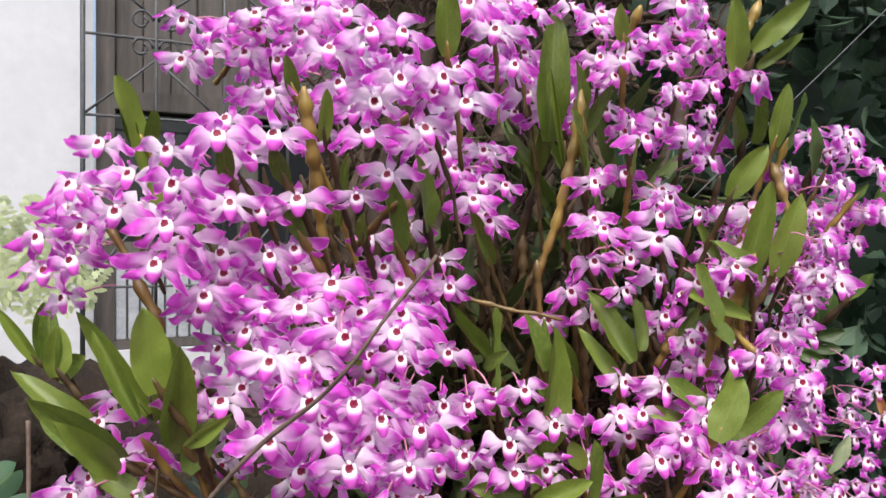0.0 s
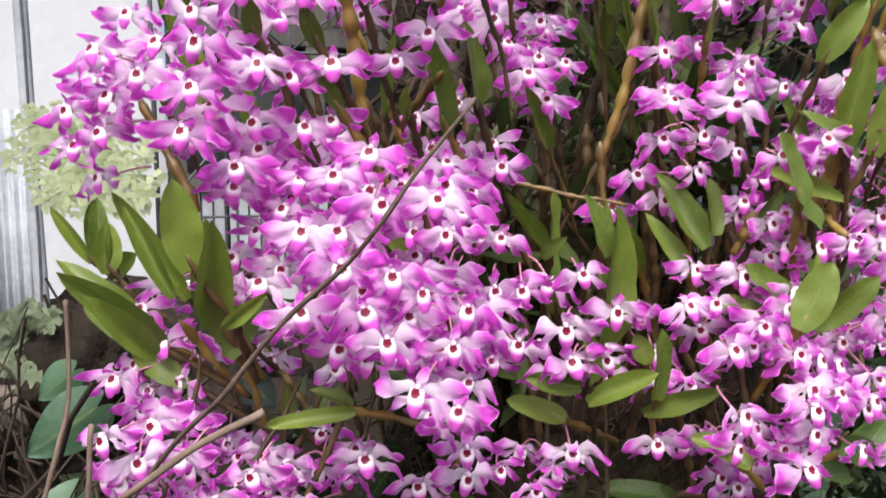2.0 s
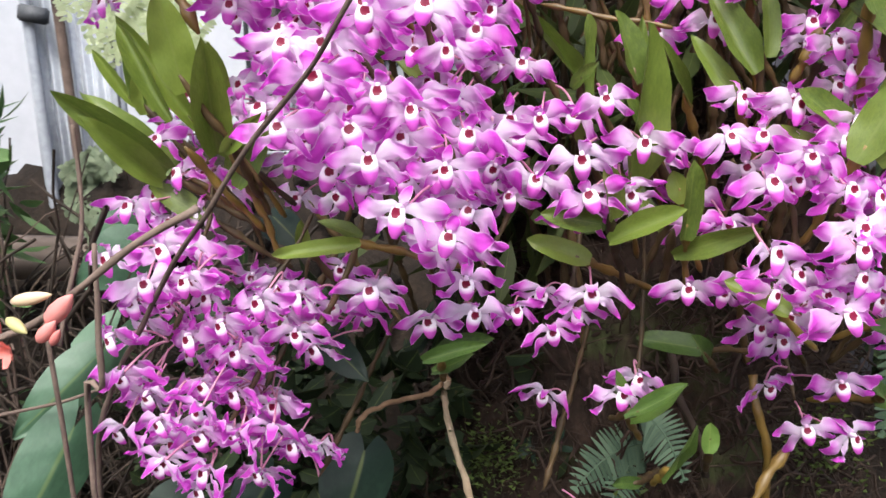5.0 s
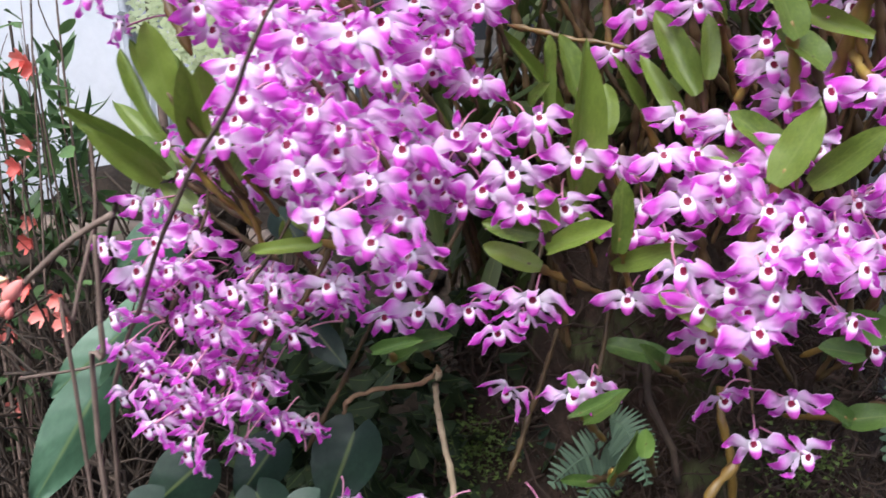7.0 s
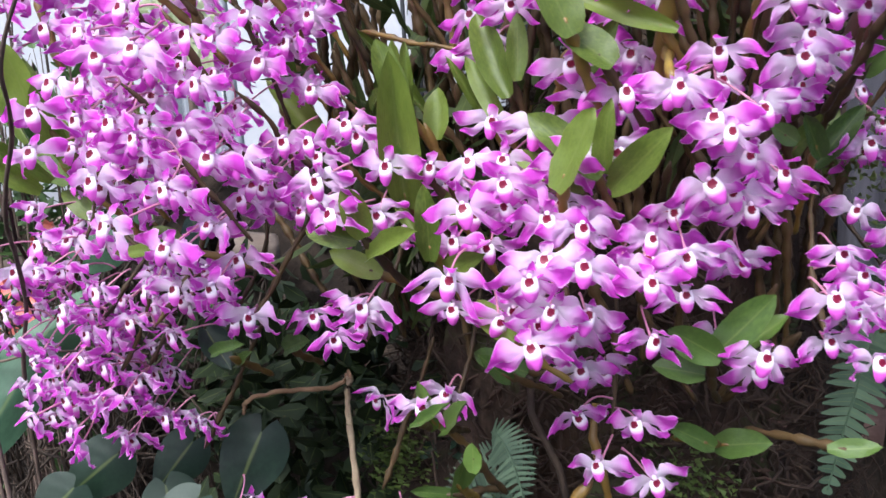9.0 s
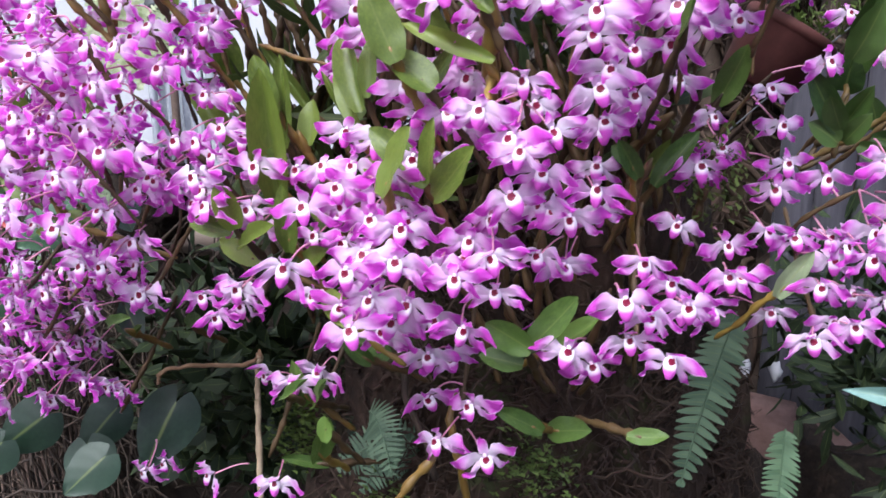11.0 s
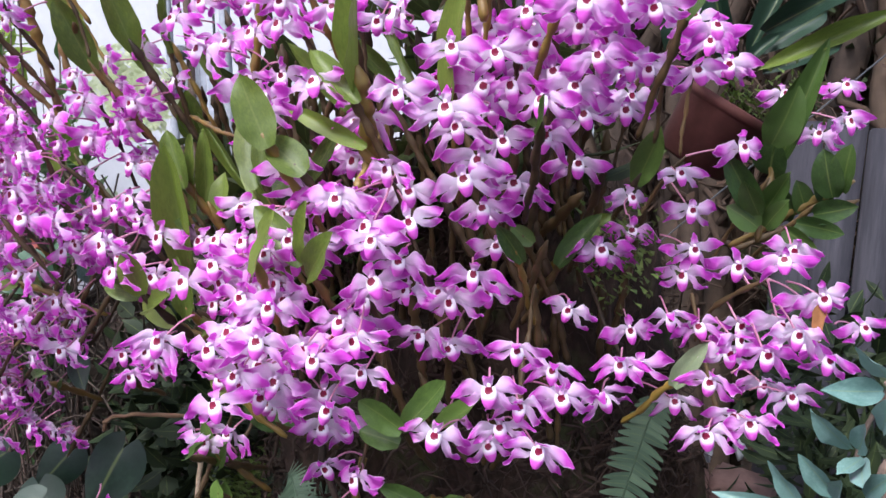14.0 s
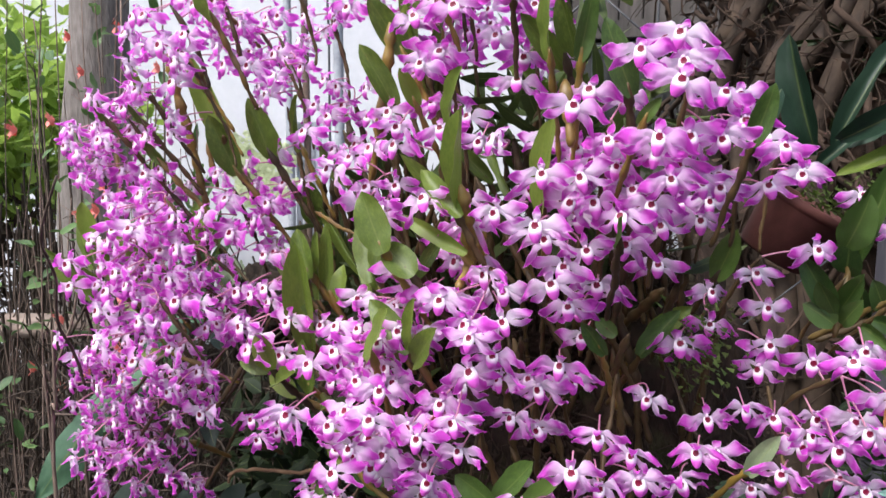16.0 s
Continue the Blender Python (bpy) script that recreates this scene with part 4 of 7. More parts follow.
for k in range(90):
    a, h = rng.uniform(-2.7, -0.4), rng.uniform(0.15, 0.97)
    ring = math.sqrt(1 - h * h)
    at_ = (-1.0 + 1.25 * ring * math.cos(a), 1.85 + 0.52 * ring * math.sin(a), 0.27 + 0.80 * h)
    put("clod", CLODS[k % 3], bank, Matrix.Translation(at_) @ pose(0, 0, 0, rng.uniform(0, 90), rng.uniform(0, 90), rng.uniform(0, 360)) @ Matrix.Scale(rng.uniform(0.012, 0.045), 4))
tagged(put("soil_clod", blob((-0.68, 1.20, 1.06), (0.085, 0.08, 0.10), SOIL, 13, 0.3, 3, 24, 32)), "rough dark clod of root-bound soil", "soil clod")
s = Shape()
s.box((-0.75, -0.02, -0.045), (0.42, 0.02, 0.045), pose(-1.15, 1.40, 0.92, 2, 1, 8), 0.006)
tagged(put("plank", s.done("plank", PLANK)), "weathered grey-brown wooden plank edging the soil bed", "plank")
s = Shape()
s.box((-0.25, -0.05, -0.02), (0.25, 0.05, 0.02), pose(-1.2, 0.98, 0.95, 6, 3, 60), 0.006)
tagged(put("plank", s.done("plank", PLANK)), "pale weathered plank lying in the twig thicket", "plank")


# terracotta pot, tipped over
pot = thing("flower_pot", (0.455, 1.37, 1.29), "tipped terracotta flower pot wedged among the orchids", "flower pot")
s = Shape()
prof = [(0.0, 0.012), (0.050, 0.012), (0.056, 0.016), (0.069, 0.098), (0.0705, 0.100), (0.0725, 0.102), (0.0735, 0.107), (0.0725, 0.113), (0.070, 0.115), (0.067, 0.113), (0.065, 0.10), (0.058, 0.05), (0.0, 0.05)]
for r, z in prof:
    for j in range(40):
        a = 2 * math.pi * j / 40
        s.v.append(Vector((r * math.cos(a), r * math.sin(a), z)))
        s.t.append((j / 40, z))
s.f += grid_faces(len(prof), 40, 0, True)
POT = Matrix.Translation((0.436, 1.380, 1.285)) @ (Vector((0.457, 0.18, 0.82))).to_track_quat("Z", "Y").to_matrix().to_4x4() @ Matrix.Scale(0.87, 4)
put("body", s.done("pot_body", CLAY), pot, POT)
put("compost", blob((0, 0, 0.088), (0.058, 0.058, 0.02), SOIL, 15, 0.12, 30, 16, 28), pot, POT, "dark compost with moss")



def blade(name, parent, a, b, w, me, d=None, label=""):
    a, b = Vector(a), Vector(b)
    axis = b - a
    z = axis.normalized()
    x = z.cross(d or (CAMERA_SIDE - a)).normalized()
    y = z.cross(x)
    return put(name, me, parent, Matrix.Translation(a) @ Matrix((x, y, z)).transposed().to_4x4() @ Matrix.Diagonal((w, axis.length, axis.length, 1)), label)


STRAP = [leaf_mesh(60 + k, LEAF_DARK, 13, 0.7, 0.12, 0.2) for k in range(3)]
strap = thing("strap_leaf_plant", (0.42, 1.45, 1.32), "dark strap-leaved orchid plant growing beside the pot", "plant")
for a, b, w in (
    ((0.385, 1.639, 1.434), (0.343, 1.582, 1.622), 0.05),
    ((0.363, 1.463, 1.441), (0.394, 1.47, 1.532), 0.04),
    ((0.336, 1.663, 1.448), (0.352, 1.646, 1.509), 0.035),
    ((0.423, 1.609, 1.448), (0.484, 1.666, 1.621), 0.03),
    ((0.432, 1.619, 1.448), (0.512, 1.677, 1.509), 0.035),
    ((0.479, 1.513, 1.414), (0.564, 1.571, 1.451), 0.02),
    ((0.406, 1.583, 1.412), (0.464, 1.615, 1.474), 0.02),
):
    blade("leaf", strap, a, b, w, STRAP[rng.randrange(3)])
blade("leaf", strap, (0.666, 1.361, 1.468), (0.546, 1.305, 1.413), 0.022, leaf_mesh(64, LEAF, 13, 0.4, 0.12, 0.2), label="pale green strap leaf")
blade("leaf", strap, (0.539, 1.336, 1.452), (0.673, 1.308, 1.511), 0.03, STRAP[1])
BLUE = [leaf_mesh(70 + k, LEAF_BLUE, 13, 0.02, 0.14, 0.12) for k in range(3)]
nandina = thing("bamboo_leaf_shrub", (0.72, 1.02, 0.8), "blue-green lance-shaped leaves of a low shrub", "shrub")
for a, b, w in (
    ((0.736, 1.045, 1.104), (0.712, 1.012, 1.136), 0.015),
    ((0.741, 1.045, 1.103), (0.754, 1.012, 1.14), 0.014),
    ((0.745, 1.045, 1.099), (0.734, 1.012, 1.092), 0.012),
    ((0.744, 1.045, 1.097), (0.754, 1.012, 1.087), 0.016),
    ((0.702, 1.06, 1.028), (0.631, 1.045, 1.027), 0.0135),
    ((0.702, 1.06, 1.031), (0.678, 1.045, 1.077), 0.0135),
    ((0.727, 1.06, 1.054), (0.697, 1.045, 1.088), 0.015),
    ((0.709, 1.06, 1.01), (0.679, 1.045, 1.024), 0.0125),
    ((0.711, 1.06, 1.011), (0.72, 1.045, 1.039), 0.011),
    ((0.753, 1.045, 1.156), (0.717, 1.012, 1.155), 0.016),
    ((0.755, 1.045, 1.167), (0.74, 1.012, 1.199), 0.013),
    ((0.731, 1.045, 1.058), (0.74, 1.012, 1.094), 0.012),
    ((0.75, 1.045, 1.069), (0.769, 1.012, 1.104), 0.015),
    ((0.756, 1.045, 1.125), (0.764, 1.012, 1.164), 0.013),
):
    blade("leaf", nandina, a, b, w * 1.35, BLUE[rng.randrange(3)])
limb("stem", [(0.75, 1.10, -0.02), (0.76, 1.06, 0.60), (0.764, 1.05, 1.064), (0.759, 1.05, 1.086), (0.744, 1.05, 1.096), (0.743, 1.05, 1.128), (0.753, 1.05, 1.162)], 0.003, 0.0018, TWIG, nandina, 6)


def heart_mesh(k, material):
    """A heart-shaped leaf of length 1 along Z from its notch."""
    s = Shape()
    rng2 = random.Random(k)
    w0, bow = rng2.uniform(0.9, 1.1), rng2.uniform(0.05, 0.2)

    def place(a, b):
        u = (b - 0.5) * 2
        half = 0.40 * w0 * math.sin(math.pi * (0.02 + 0.97 * a) ** 0.72) ** 0.75
        notch = 0.17 * (1 - abs(u)) ** 1.5 * (1 - a) ** 3
        vein = 0.0025 * math.sin(26 * a - 7 * abs(u))
        return Vector((u * half, bow * (a * a - 0.4 * a) + 0.12 * abs(u) * half + vein + 0.03 * u * u * math.sin(5 * a), a * 0.97 + notch))

    s.sheet(22, 13, place)
    return s.done("leaf", material)


HEARTS = [heart_mesh(k, LEAF_DARK) for k in range(3)]
HEARTS_LIGHT = [heart_mesh(k + 5, LEAF_BROAD) for k in range(2)]
heart = thing("heart_leaf_plant", (-0.2, 1.0, 0.6), "dark glossy heart-shaped leaves at the foot of the stump", "plant")
for a, b, w in (
    ((-0.187, 0.906, 0.872), (-0.202, 0.836, 0.766), 0.12),
    ((-0.289, 0.874, 0.84), (-0.318, 0.808, 0.771), 0.11),
    ((-0.289, 0.809, 0.809), (-0.234, 0.782, 0.744), 0.1),
    ((-0.337, 0.797, 0.844), (-0.387, 0.725, 0.787), 0.11),
    ((-0.214, 0.843, 1.016), (-0.152, 0.825, 0.975), 0.05),
    ((-0.301, 0.911, 1.134), (-0.246, 0.883, 1.103), 0.06),
    ((-0.158, 0.777, 0.841), (-0.178, 0.712, 0.798), 0.1),
    ((-0.345, 0.732, 0.824), (-0.366, 0.676, 0.778), 0.1),
):
    blade("leaf", heart, a, b, w * 0.85, HEARTS[rng.randrange(3)])
broad = thing("broad_leaf_plant", (-0.55, 0.85, 0.5), "large grey-green leaves of a broad-leaved plant", "plant")
for a, b, w in (
    ((-0.452, 0.847, 1.023), (-0.515, 0.754, 0.900), 0.075),
    ((-0.461, 0.916, 1.098), (-0.522, 0.847, 1.046), 0.09),
    ((-0.441, 0.794, 1.004), (-0.497, 0.703, 0.926), 0.07),
    ((-0.424, 0.736, 0.968), (-0.462, 0.634, 0.824), 0.09),
    ((-0.561, 1.017, 1.111), (-0.585, 0.964, 1.077), 0.06),
):
    blade("leaf", broad, a, b, w * 0.95, HEARTS_LIGHT[rng.randrange(2)])


def frond(parent, a, b, width, material, sag=0.03, pairs=22, name="frond", aim=None):
    """A fern frond: a midrib with two ranks of leaflets, in one mesh."""
    a, b = Vector(a), Vector(b)
    s = Shape()
    pts = bend(a, b, (0, 0, sag), pairs + 1)
    s.tube(pts, 0.0012, 4, False)
    for i in range(1, pairs + 1):
        f = i / pairs
        d = (pts[i] - pts[i - 1]).normalized()
        sd = d.cross(aim or (CAMERA_SIDE - pts[i])).normalized()
        ln = width * 0.5 * math.sin(math.pi * min(1, 0.12 + 0.86 * f)) ** 0.6
        w = (b - a).length / pairs * 0.50
        for side in (-1, 1):
            out = (sd * side + d * 0.14 + Vector((0, 0, -0.12)) + Vector(noise.noise_vector(pts[i] * 70 + Vector((side, 0, 0)))) * 0.25).normalized()
            p = pts[i]
            s.sheet(4, 3, lambda h, u: p + out * ln * h + d * ((u - 0.5) * 2 * w * (1 - 0.75 * h ** 3)) + Vector((0, 0, -0.10 * ln * h * h)))
    put(name, s.done(name, material), parent)

def lacy_frond(parent, a, b, width, material, sag=0.03, pairs=11, seed=0):
    """A soft twice-divided frond: side ribs with ragged lobes, in one mesh."""
    rng = random.Random(seed)
    a, b = Vector(a), Vector(b)
    s = Shape()
    pts = bend(a, b, (0, 0, sag), pairs + 1)
    s.tube(pts, 0.0010, 4, False)
    for i in range(pairs + 1):
        d = (pts[i] - pts[i - 1]).normalized() if i else (pts[1] - pts[0]).normalized()
        sd = d.cross(CAMERA_SIDE - pts[i]).normalized()
        reach = width * 0.5 * math.sin(math.pi * (0.16 + 0.76 * i / pairs)) ** 0.7 * rng.uniform(0.7, 1.15)
        for side in (-1, 1):
            rib = (sd * side + d * rng.uniform(0.1, 0.5) + Vector((0, rng.uniform(-0.3, 0.3), rng.uniform(-0.45, 0.0)))).normalized()
            across = rib.cross(CAMERA_SIDE - pts[i]).normalized()
            lobes = max(3, int(reach / 0.008))
            for k in range(lobes):
                h = (k + 0.4) / lobes
                foot = pts[i] + rib * reach * h - Vector((0, 0, 0.25 * reach * h * h))
                for v in (-1, 1):
                    ax = (across * v + rib * rng.uniform(0.3, 0.8) + Vector((0, rng.uniform(-0.4, 0.4), rng.uniform(-0.3, 0.2)))).normalized()
                    wd, ln = rng.uniform(0.006, 0.010), rng.uniform(0.010, 0.018) * (1.1 - 0.5 * h)
                    sw = ax.cross(CAMERA_SIDE - foot).normalized()
                    s.sheet(3, 3, lambda f, u: foot + ax * ln * f + sw * (u - 0.5) * wd * (0.5, 1.0, 0.35)[min(2, round(f * 2))] - Vector((0, 0, 0.2 * ln * f * f)))
    put("frond", s.done("frond", material), parent)


fern = thing("fern", (0.44, 1.33, 0.9), "hanging green sword fern beside the stump", "fern", "ferns")
frond(fern, (0.480, 1.255, 1.02), (0.440, 1.21, 0.789), 0.066, FERN_DEEP, 0.012, 21, aim=Vector((0.30, -0.85, 0.25)))
frond(fern, (0.537, 1.332, 0.844), (0.544, 1.293, 0.7), 0.05, FERN, 0.01, 20)
little = thing("fern", (0.05, 1.02, 0.84), "small dark green fern at the foot of the stump", "fern", "ferns")
frond(little, (0.139, 1.042, 0.823), (0.048, 0.977, 0.789), 0.07, FERN_DEEP, 0.02, 20)
frond(little, (0.133, 1.048, 0.811), (0.089, 0.979, 0.768), 0.06, FERN_DEEP, 0.02, 18)
frond(little, (0.119, 0.964, 0.897), (0.17, 0.944, 0.837), 0.06, FERN_DEEP, 0.02, 18)
pale = thing("fern", (-0.65, 1.2, 1.1), "pale yellow-green fern fronds against the white wall", "fern", "ferns")
lacy_frond(pale, (-0.539, 1.18, 1.348), (-0.731, 1.14, 1.39), 0.13, FERN_PALE, 0.02, 9, 0)
lacy_frond(pale, (-0.541, 1.18, 1.328), (-0.681, 1.14, 1.33), 0.1, FERN_PALE, 0.02, 9, 1)
lacy_frond(pale, (-0.548, 1.18, 1.387), (-0.706, 1.14, 1.435), 0.13, FERN_PALE, 0.02, 9, 2)
grey = thing("fern", (-0.739, 1.16, 1.122), "ragged grey-green fern rosette on the soil bed", "fern", "ferns")
lacy_frond(grey, (-0.742, 1.17, 1.12), (-0.753, 1.12, 1.14), 0.06, FERN_GREY, 0.012, 7, 20)
lacy_frond(grey, (-0.741, 1.17, 1.125), (-0.712, 1.12, 1.17), 0.055, FERN_GREY, 0.012, 7, 21)
lacy_frond(grey, (-0.742, 1.17, 1.12), (-0.668, 1.12, 1.153), 0.055, FERN_GREY, 0.012, 7, 22)
lacy_frond(grey, (-0.742, 1.17, 1.116), (-0.698, 1.12, 1.069), 0.06, FERN_GREY, 0.012, 7, 23)
lacy_frond(grey, (-0.747, 1.17, 1.116), (-0.748, 1.12, 1.081), 0.055, FERN_GREY, 0.012, 7, 24)
lacy_frond(grey, (-0.737, 1.17, 1.12), (-0.72, 1.12, 1.047), 0.05, FERN_GREY, 0.012, 7, 25)
seedling = thing("seedling", (0.003, 1.047, 0.811), "small dark green palmate seedling on the stump", "plant")
for k in range(5):
    a = radians(-60 + 50 * k)
    p = Vector((-0.001, 1.047, 0.815))
    blade("leaf", seedling, p, p + Vector((0.045 * math.sin(a), -0.02, -0.03 * math.cos(a))), 0.02, STRAP[k % 3])

# right-hand background
fence = thing("board_fence", (0.46, 2.12, 0.0), "weathered grey-violet wooden board fence in shade", "fence")
for k in range(5):
    s = Shape()
    top = 0.12 + 0.012 * math.sin(k * 2.3)
    s.box((-0.09 + k * 0.078, -0.012, -1.25), (-0.016 + k * 0.078, 0.012, top), pose(0.42, 2.12, 1.22, 0, 0.6 * math.sin(k * 1.7), 20), 0.004)
    put("board", s.done("board", BOARD), fence)
s = Shape()
s.box((-0.09, 0.016, -0.30), (0.30, 0.045, -0.22), pose(0.42, 2.12, 1.22, 0, 0, 20), 0.004)
put("rail", s.done("rail", BOARD), fence)
for k, (p, size) in enumerate(((((0.404, 1.823, 0.603)), (0.13, 0.12, 0.05)), (((0.294, 1.745, 0.643)), (0.13, 0.12, 0.05)), (((0.472, 1.976, 0.486)), (0.22, 0.16, 0.05)))):
    s = Shape()
    s.box((-size[0] / 2, -size[1] / 2, -0.45), (size[0] / 2, size[1] / 2, size[2]), Matrix.Translation(p) @ pose(0, 0, 0, 12, 5 * k, 25 * k), 0.01)
    tagged(put("paving_stone", s.done("paving_stone", STONE)), "dusty pink paving stone behind the stump", "stone", "paving stones")
tagged(put("soil_mound", blob((0.45, 1.80, 0.18), (0.42, 0.34, 0.40), SOIL, 17, 0.25, 4)), "low mound of dark soil behind the stump", "soil")
# White blobs added in place of brightness seen through gaps behind the stump.
for k, p in enumerate((
    (0.298, 1.56, 0.809),
    (0.304, 1.57, 0.855),
    (0.416, 1.6, 0.804),
    (0.294, 1.55, 0.793),
    (0.462, 1.62, 0.81),
)):
    tagged(put("plaster_chip", blob(p, (0.010 + 0.005 * (k % 2), 0.008, 0.012 + 0.006 * (k % 3)), PLASTER, 50 + k, 0.6, 60, 8, 10)), "small white blob standing in for light through the foliage gaps", "plaster chip", "plaster chips")
dry = thing("dry_leaf", (0.662, 1.217, 1.162), "dead orange-brown leaf hanging among the flowers", "leaf")
blade("leaf", dry, (0.664, 1.223, 1.178), (0.666, 1.206, 1.136), 0.013, leaf_mesh(90, DRY, 9, 0.5, 0.3, 0.15))



# ---- the orchids ----
left_orchid = thing("orchid_plant", (0.02, 1.15, 0.9), "large flowering orchid clump, magenta-tipped white flowers, on a rotten stump", "orchid", "flowering orchids")
right_orchid = thing("orchid_plant", (0.3, 1.2, 0.9), "flowering orchid clump with drooping pink sprays and leafy canes", "orchid", "flowering orchids")
pot_orchid = thing("orchid_plant", (0.47, 1.38, 1.33), "small orchid with few flowers growing in a terracotta pot", "orchid", "flowering orchids")
spray(left_orchid, 1, [(-0.233, 0.678, 1.422), (-0.185, 0.693, 1.441), (-0.134, 0.739, 1.447), (-0.224, 0.672, 1.458), (-0.191, 0.684, 1.499), (-0.152, 0.724, 1.504), (-0.204, 0.748, 1.522), (-0.245, 0.712, 1.491), (-0.178, 0.726, 1.486), (-0.215, 0.698, 1.462), (-0.170, 0.738, 1.439), (-0.225, 0.699, 1.408), (-0.246, 0.713, 1.392), (-0.202, 0.729, 1.397), (-0.198, 0.743, 1.454), (-0.228, 0.721, 1.438), (-0.245, 0.685, 1.388)])
spray(left_orchid, 2, [(-0.050, 0.741, 1.471), (-0.067, 0.705, 1.503), (-0.057, 0.692, 1.533), (-0.040, 0.707, 1.553), (-0.002, 0.710, 1.555), (0.022, 0.720, 1.535), (0.012, 0.735, 1.567), (-0.033, 0.731, 1.567), (-0.013, 0.743, 1.548), (-0.018, 0.731, 1.511), (-0.081, 0.752, 1.452)])
spray(left_orchid, 3, [(-0.342, 0.734, 1.169), (-0.295, 0.743, 1.134), (-0.327, 0.750, 1.138), (-0.315, 0.777, 1.194), (-0.337, 0.787, 1.145), (-0.373, 0.796, 1.155), (-0.293, 0.781, 1.119), (-0.300, 0.779, 1.158), (-0.320, 0.832, 1.187), (-0.351, 0.788, 1.172), (-0.326, 0.880, 1.163)])
spray(left_orchid, 4, [(0.005, 0.847, 1.361), (-0.005, 0.907, 1.386), (-0.010, 0.858, 1.361), (-0.065, 0.867, 1.380), (-0.043, 0.885, 1.427), (-0.047, 0.890, 1.355), (0.119, 0.932, 1.316), (-0.044, 0.901, 1.384), (-0.079, 0.864, 1.412)])
spray(left_orchid, 5, [(-0.228, 0.744, 1.343), (-0.215, 0.773, 1.302), (-0.190, 0.752, 1.357), (-0.183, 0.746, 1.322), (-0.169, 0.727, 1.306), (-0.125, 0.738, 1.350), (-0.165, 0.745, 1.394), (-0.142, 0.761, 1.403), (-0.152, 0.704, 1.349), (-0.169, 0.769, 1.346), (-0.156, 0.756, 1.289), (-0.210, 0.766, 1.378), (-0.123, 0.758, 1.314), (-0.191, 0.796, 1.331), (-0.237, 0.784, 1.358), (-0.207, 0.798, 1.364), (-0.211, 0.706, 1.361), (-0.272, 0.763, 1.386), (-0.237, 0.777, 1.337)])
spray(left_orchid, 6, [(-0.033, 0.762, 1.134), (-0.020, 0.715, 1.121), (-0.113, 0.744, 1.099), (-0.025, 0.759, 1.080), (-0.070, 0.781, 1.062)])
spray(left_orchid, 7, [(-0.232, 0.859, 1.646), (-0.201, 0.842, 1.649), (-0.222, 0.883, 1.617), (-0.290, 0.878, 1.656), (-0.194, 0.903, 1.614), (-0.207, 0.885, 1.643)])
spray(left_orchid, 8, [(0.115, 0.885, 0.979), (0.100, 0.862, 0.970)])
spray(left_orchid, 9, [(0.092, 1.065, 1.638), (0.061, 1.094, 1.607), (0.112, 1.104, 1.635), (0.085, 1.049, 1.579), (0.117, 1.052, 1.650)])
spray(left_orchid, 10, [(0.025, 0.828, 1.656), (0.046, 0.855, 1.660), (0.053, 0.823, 1.628)])
spray(left_orchid, 11, [(-0.240, 0.812, 1.042), (-0.237, 0.764, 1.067), (-0.224, 0.793, 1.051), (-0.231, 0.801, 1.082), (-0.265, 0.824, 1.070), (-0.234, 0.835, 1.068), (-0.279, 0.829, 1.081), (-0.260, 0.842, 1.078)])
spray(left_orchid, 12, [(-0.026, 0.683, 1.216), (-0.049, 0.677, 1.259), (-0.018, 0.719, 1.177), (-0.063, 0.694, 1.237), (-0.048, 0.640, 1.190), (-0.073, 0.648, 1.226), (-0.024, 0.674, 1.165), (-0.063, 0.694, 1.207), (-0.043, 0.700, 1.155), (-0.072, 0.672, 1.273), (-0.038, 0.709, 1.206)])
spray(left_orchid, 13, [(0.096, 1.008, 1.649), (0.058, 0.991, 1.651), (0.071, 1.026, 1.628), (0.066, 0.985, 1.697), (0.083, 0.988, 1.673)])
spray(left_orchid, 14, [(0.069, 0.944, 1.660), (0.073, 0.942, 1.691), (0.101, 0.949, 1.687), (0.052, 0.925, 1.673), (0.077, 0.928, 1.616)])
spray(left_orchid, 15, [(-0.022, 0.728, 1.237), (-0.037, 0.738, 1.302), (-0.036, 0.770, 1.263), (-0.038, 0.749, 1.268), (-0.057, 0.773, 1.262), (-0.068, 0.748, 1.301), (-0.062, 0.736, 1.258), (-0.008, 0.752, 1.230)])
spray(left_orchid, 16, [(-0.121, 0.686, 1.212), (-0.134, 0.727, 1.236), (-0.204, 0.740, 1.257), (-0.161, 0.733, 1.230), (-0.191, 0.762, 1.269), (-0.136, 0.737, 1.185)])
spray(left_orchid, 17, [(-0.048, 0.739, 1.231), (-0.078, 0.784, 1.256), (-0.095, 0.704, 1.199), (-0.086, 0.744, 1.243), (-0.042, 0.743, 1.173), (-0.094, 0.772, 1.218), (-0.123, 0.774, 1.253), (-0.079, 0.723, 1.225)])
spray(left_orchid, 18, [(-0.002, 0.853, 1.504), (-0.012, 0.867, 1.530), (-0.097, 0.839, 1.549), (0.002, 0.823, 1.541), (-0.029, 0.887, 1.522), (-0.037, 0.928, 1.549), (-0.089, 0.913, 1.569)])
spray(left_orchid, 19, [(0.004, 0.842, 1.291), (-0.016, 0.869, 1.290), (-0.001, 0.803, 1.245), (0.026, 0.810, 1.244), (0.000, 0.849, 1.223), (0.052, 0.854, 1.246)])
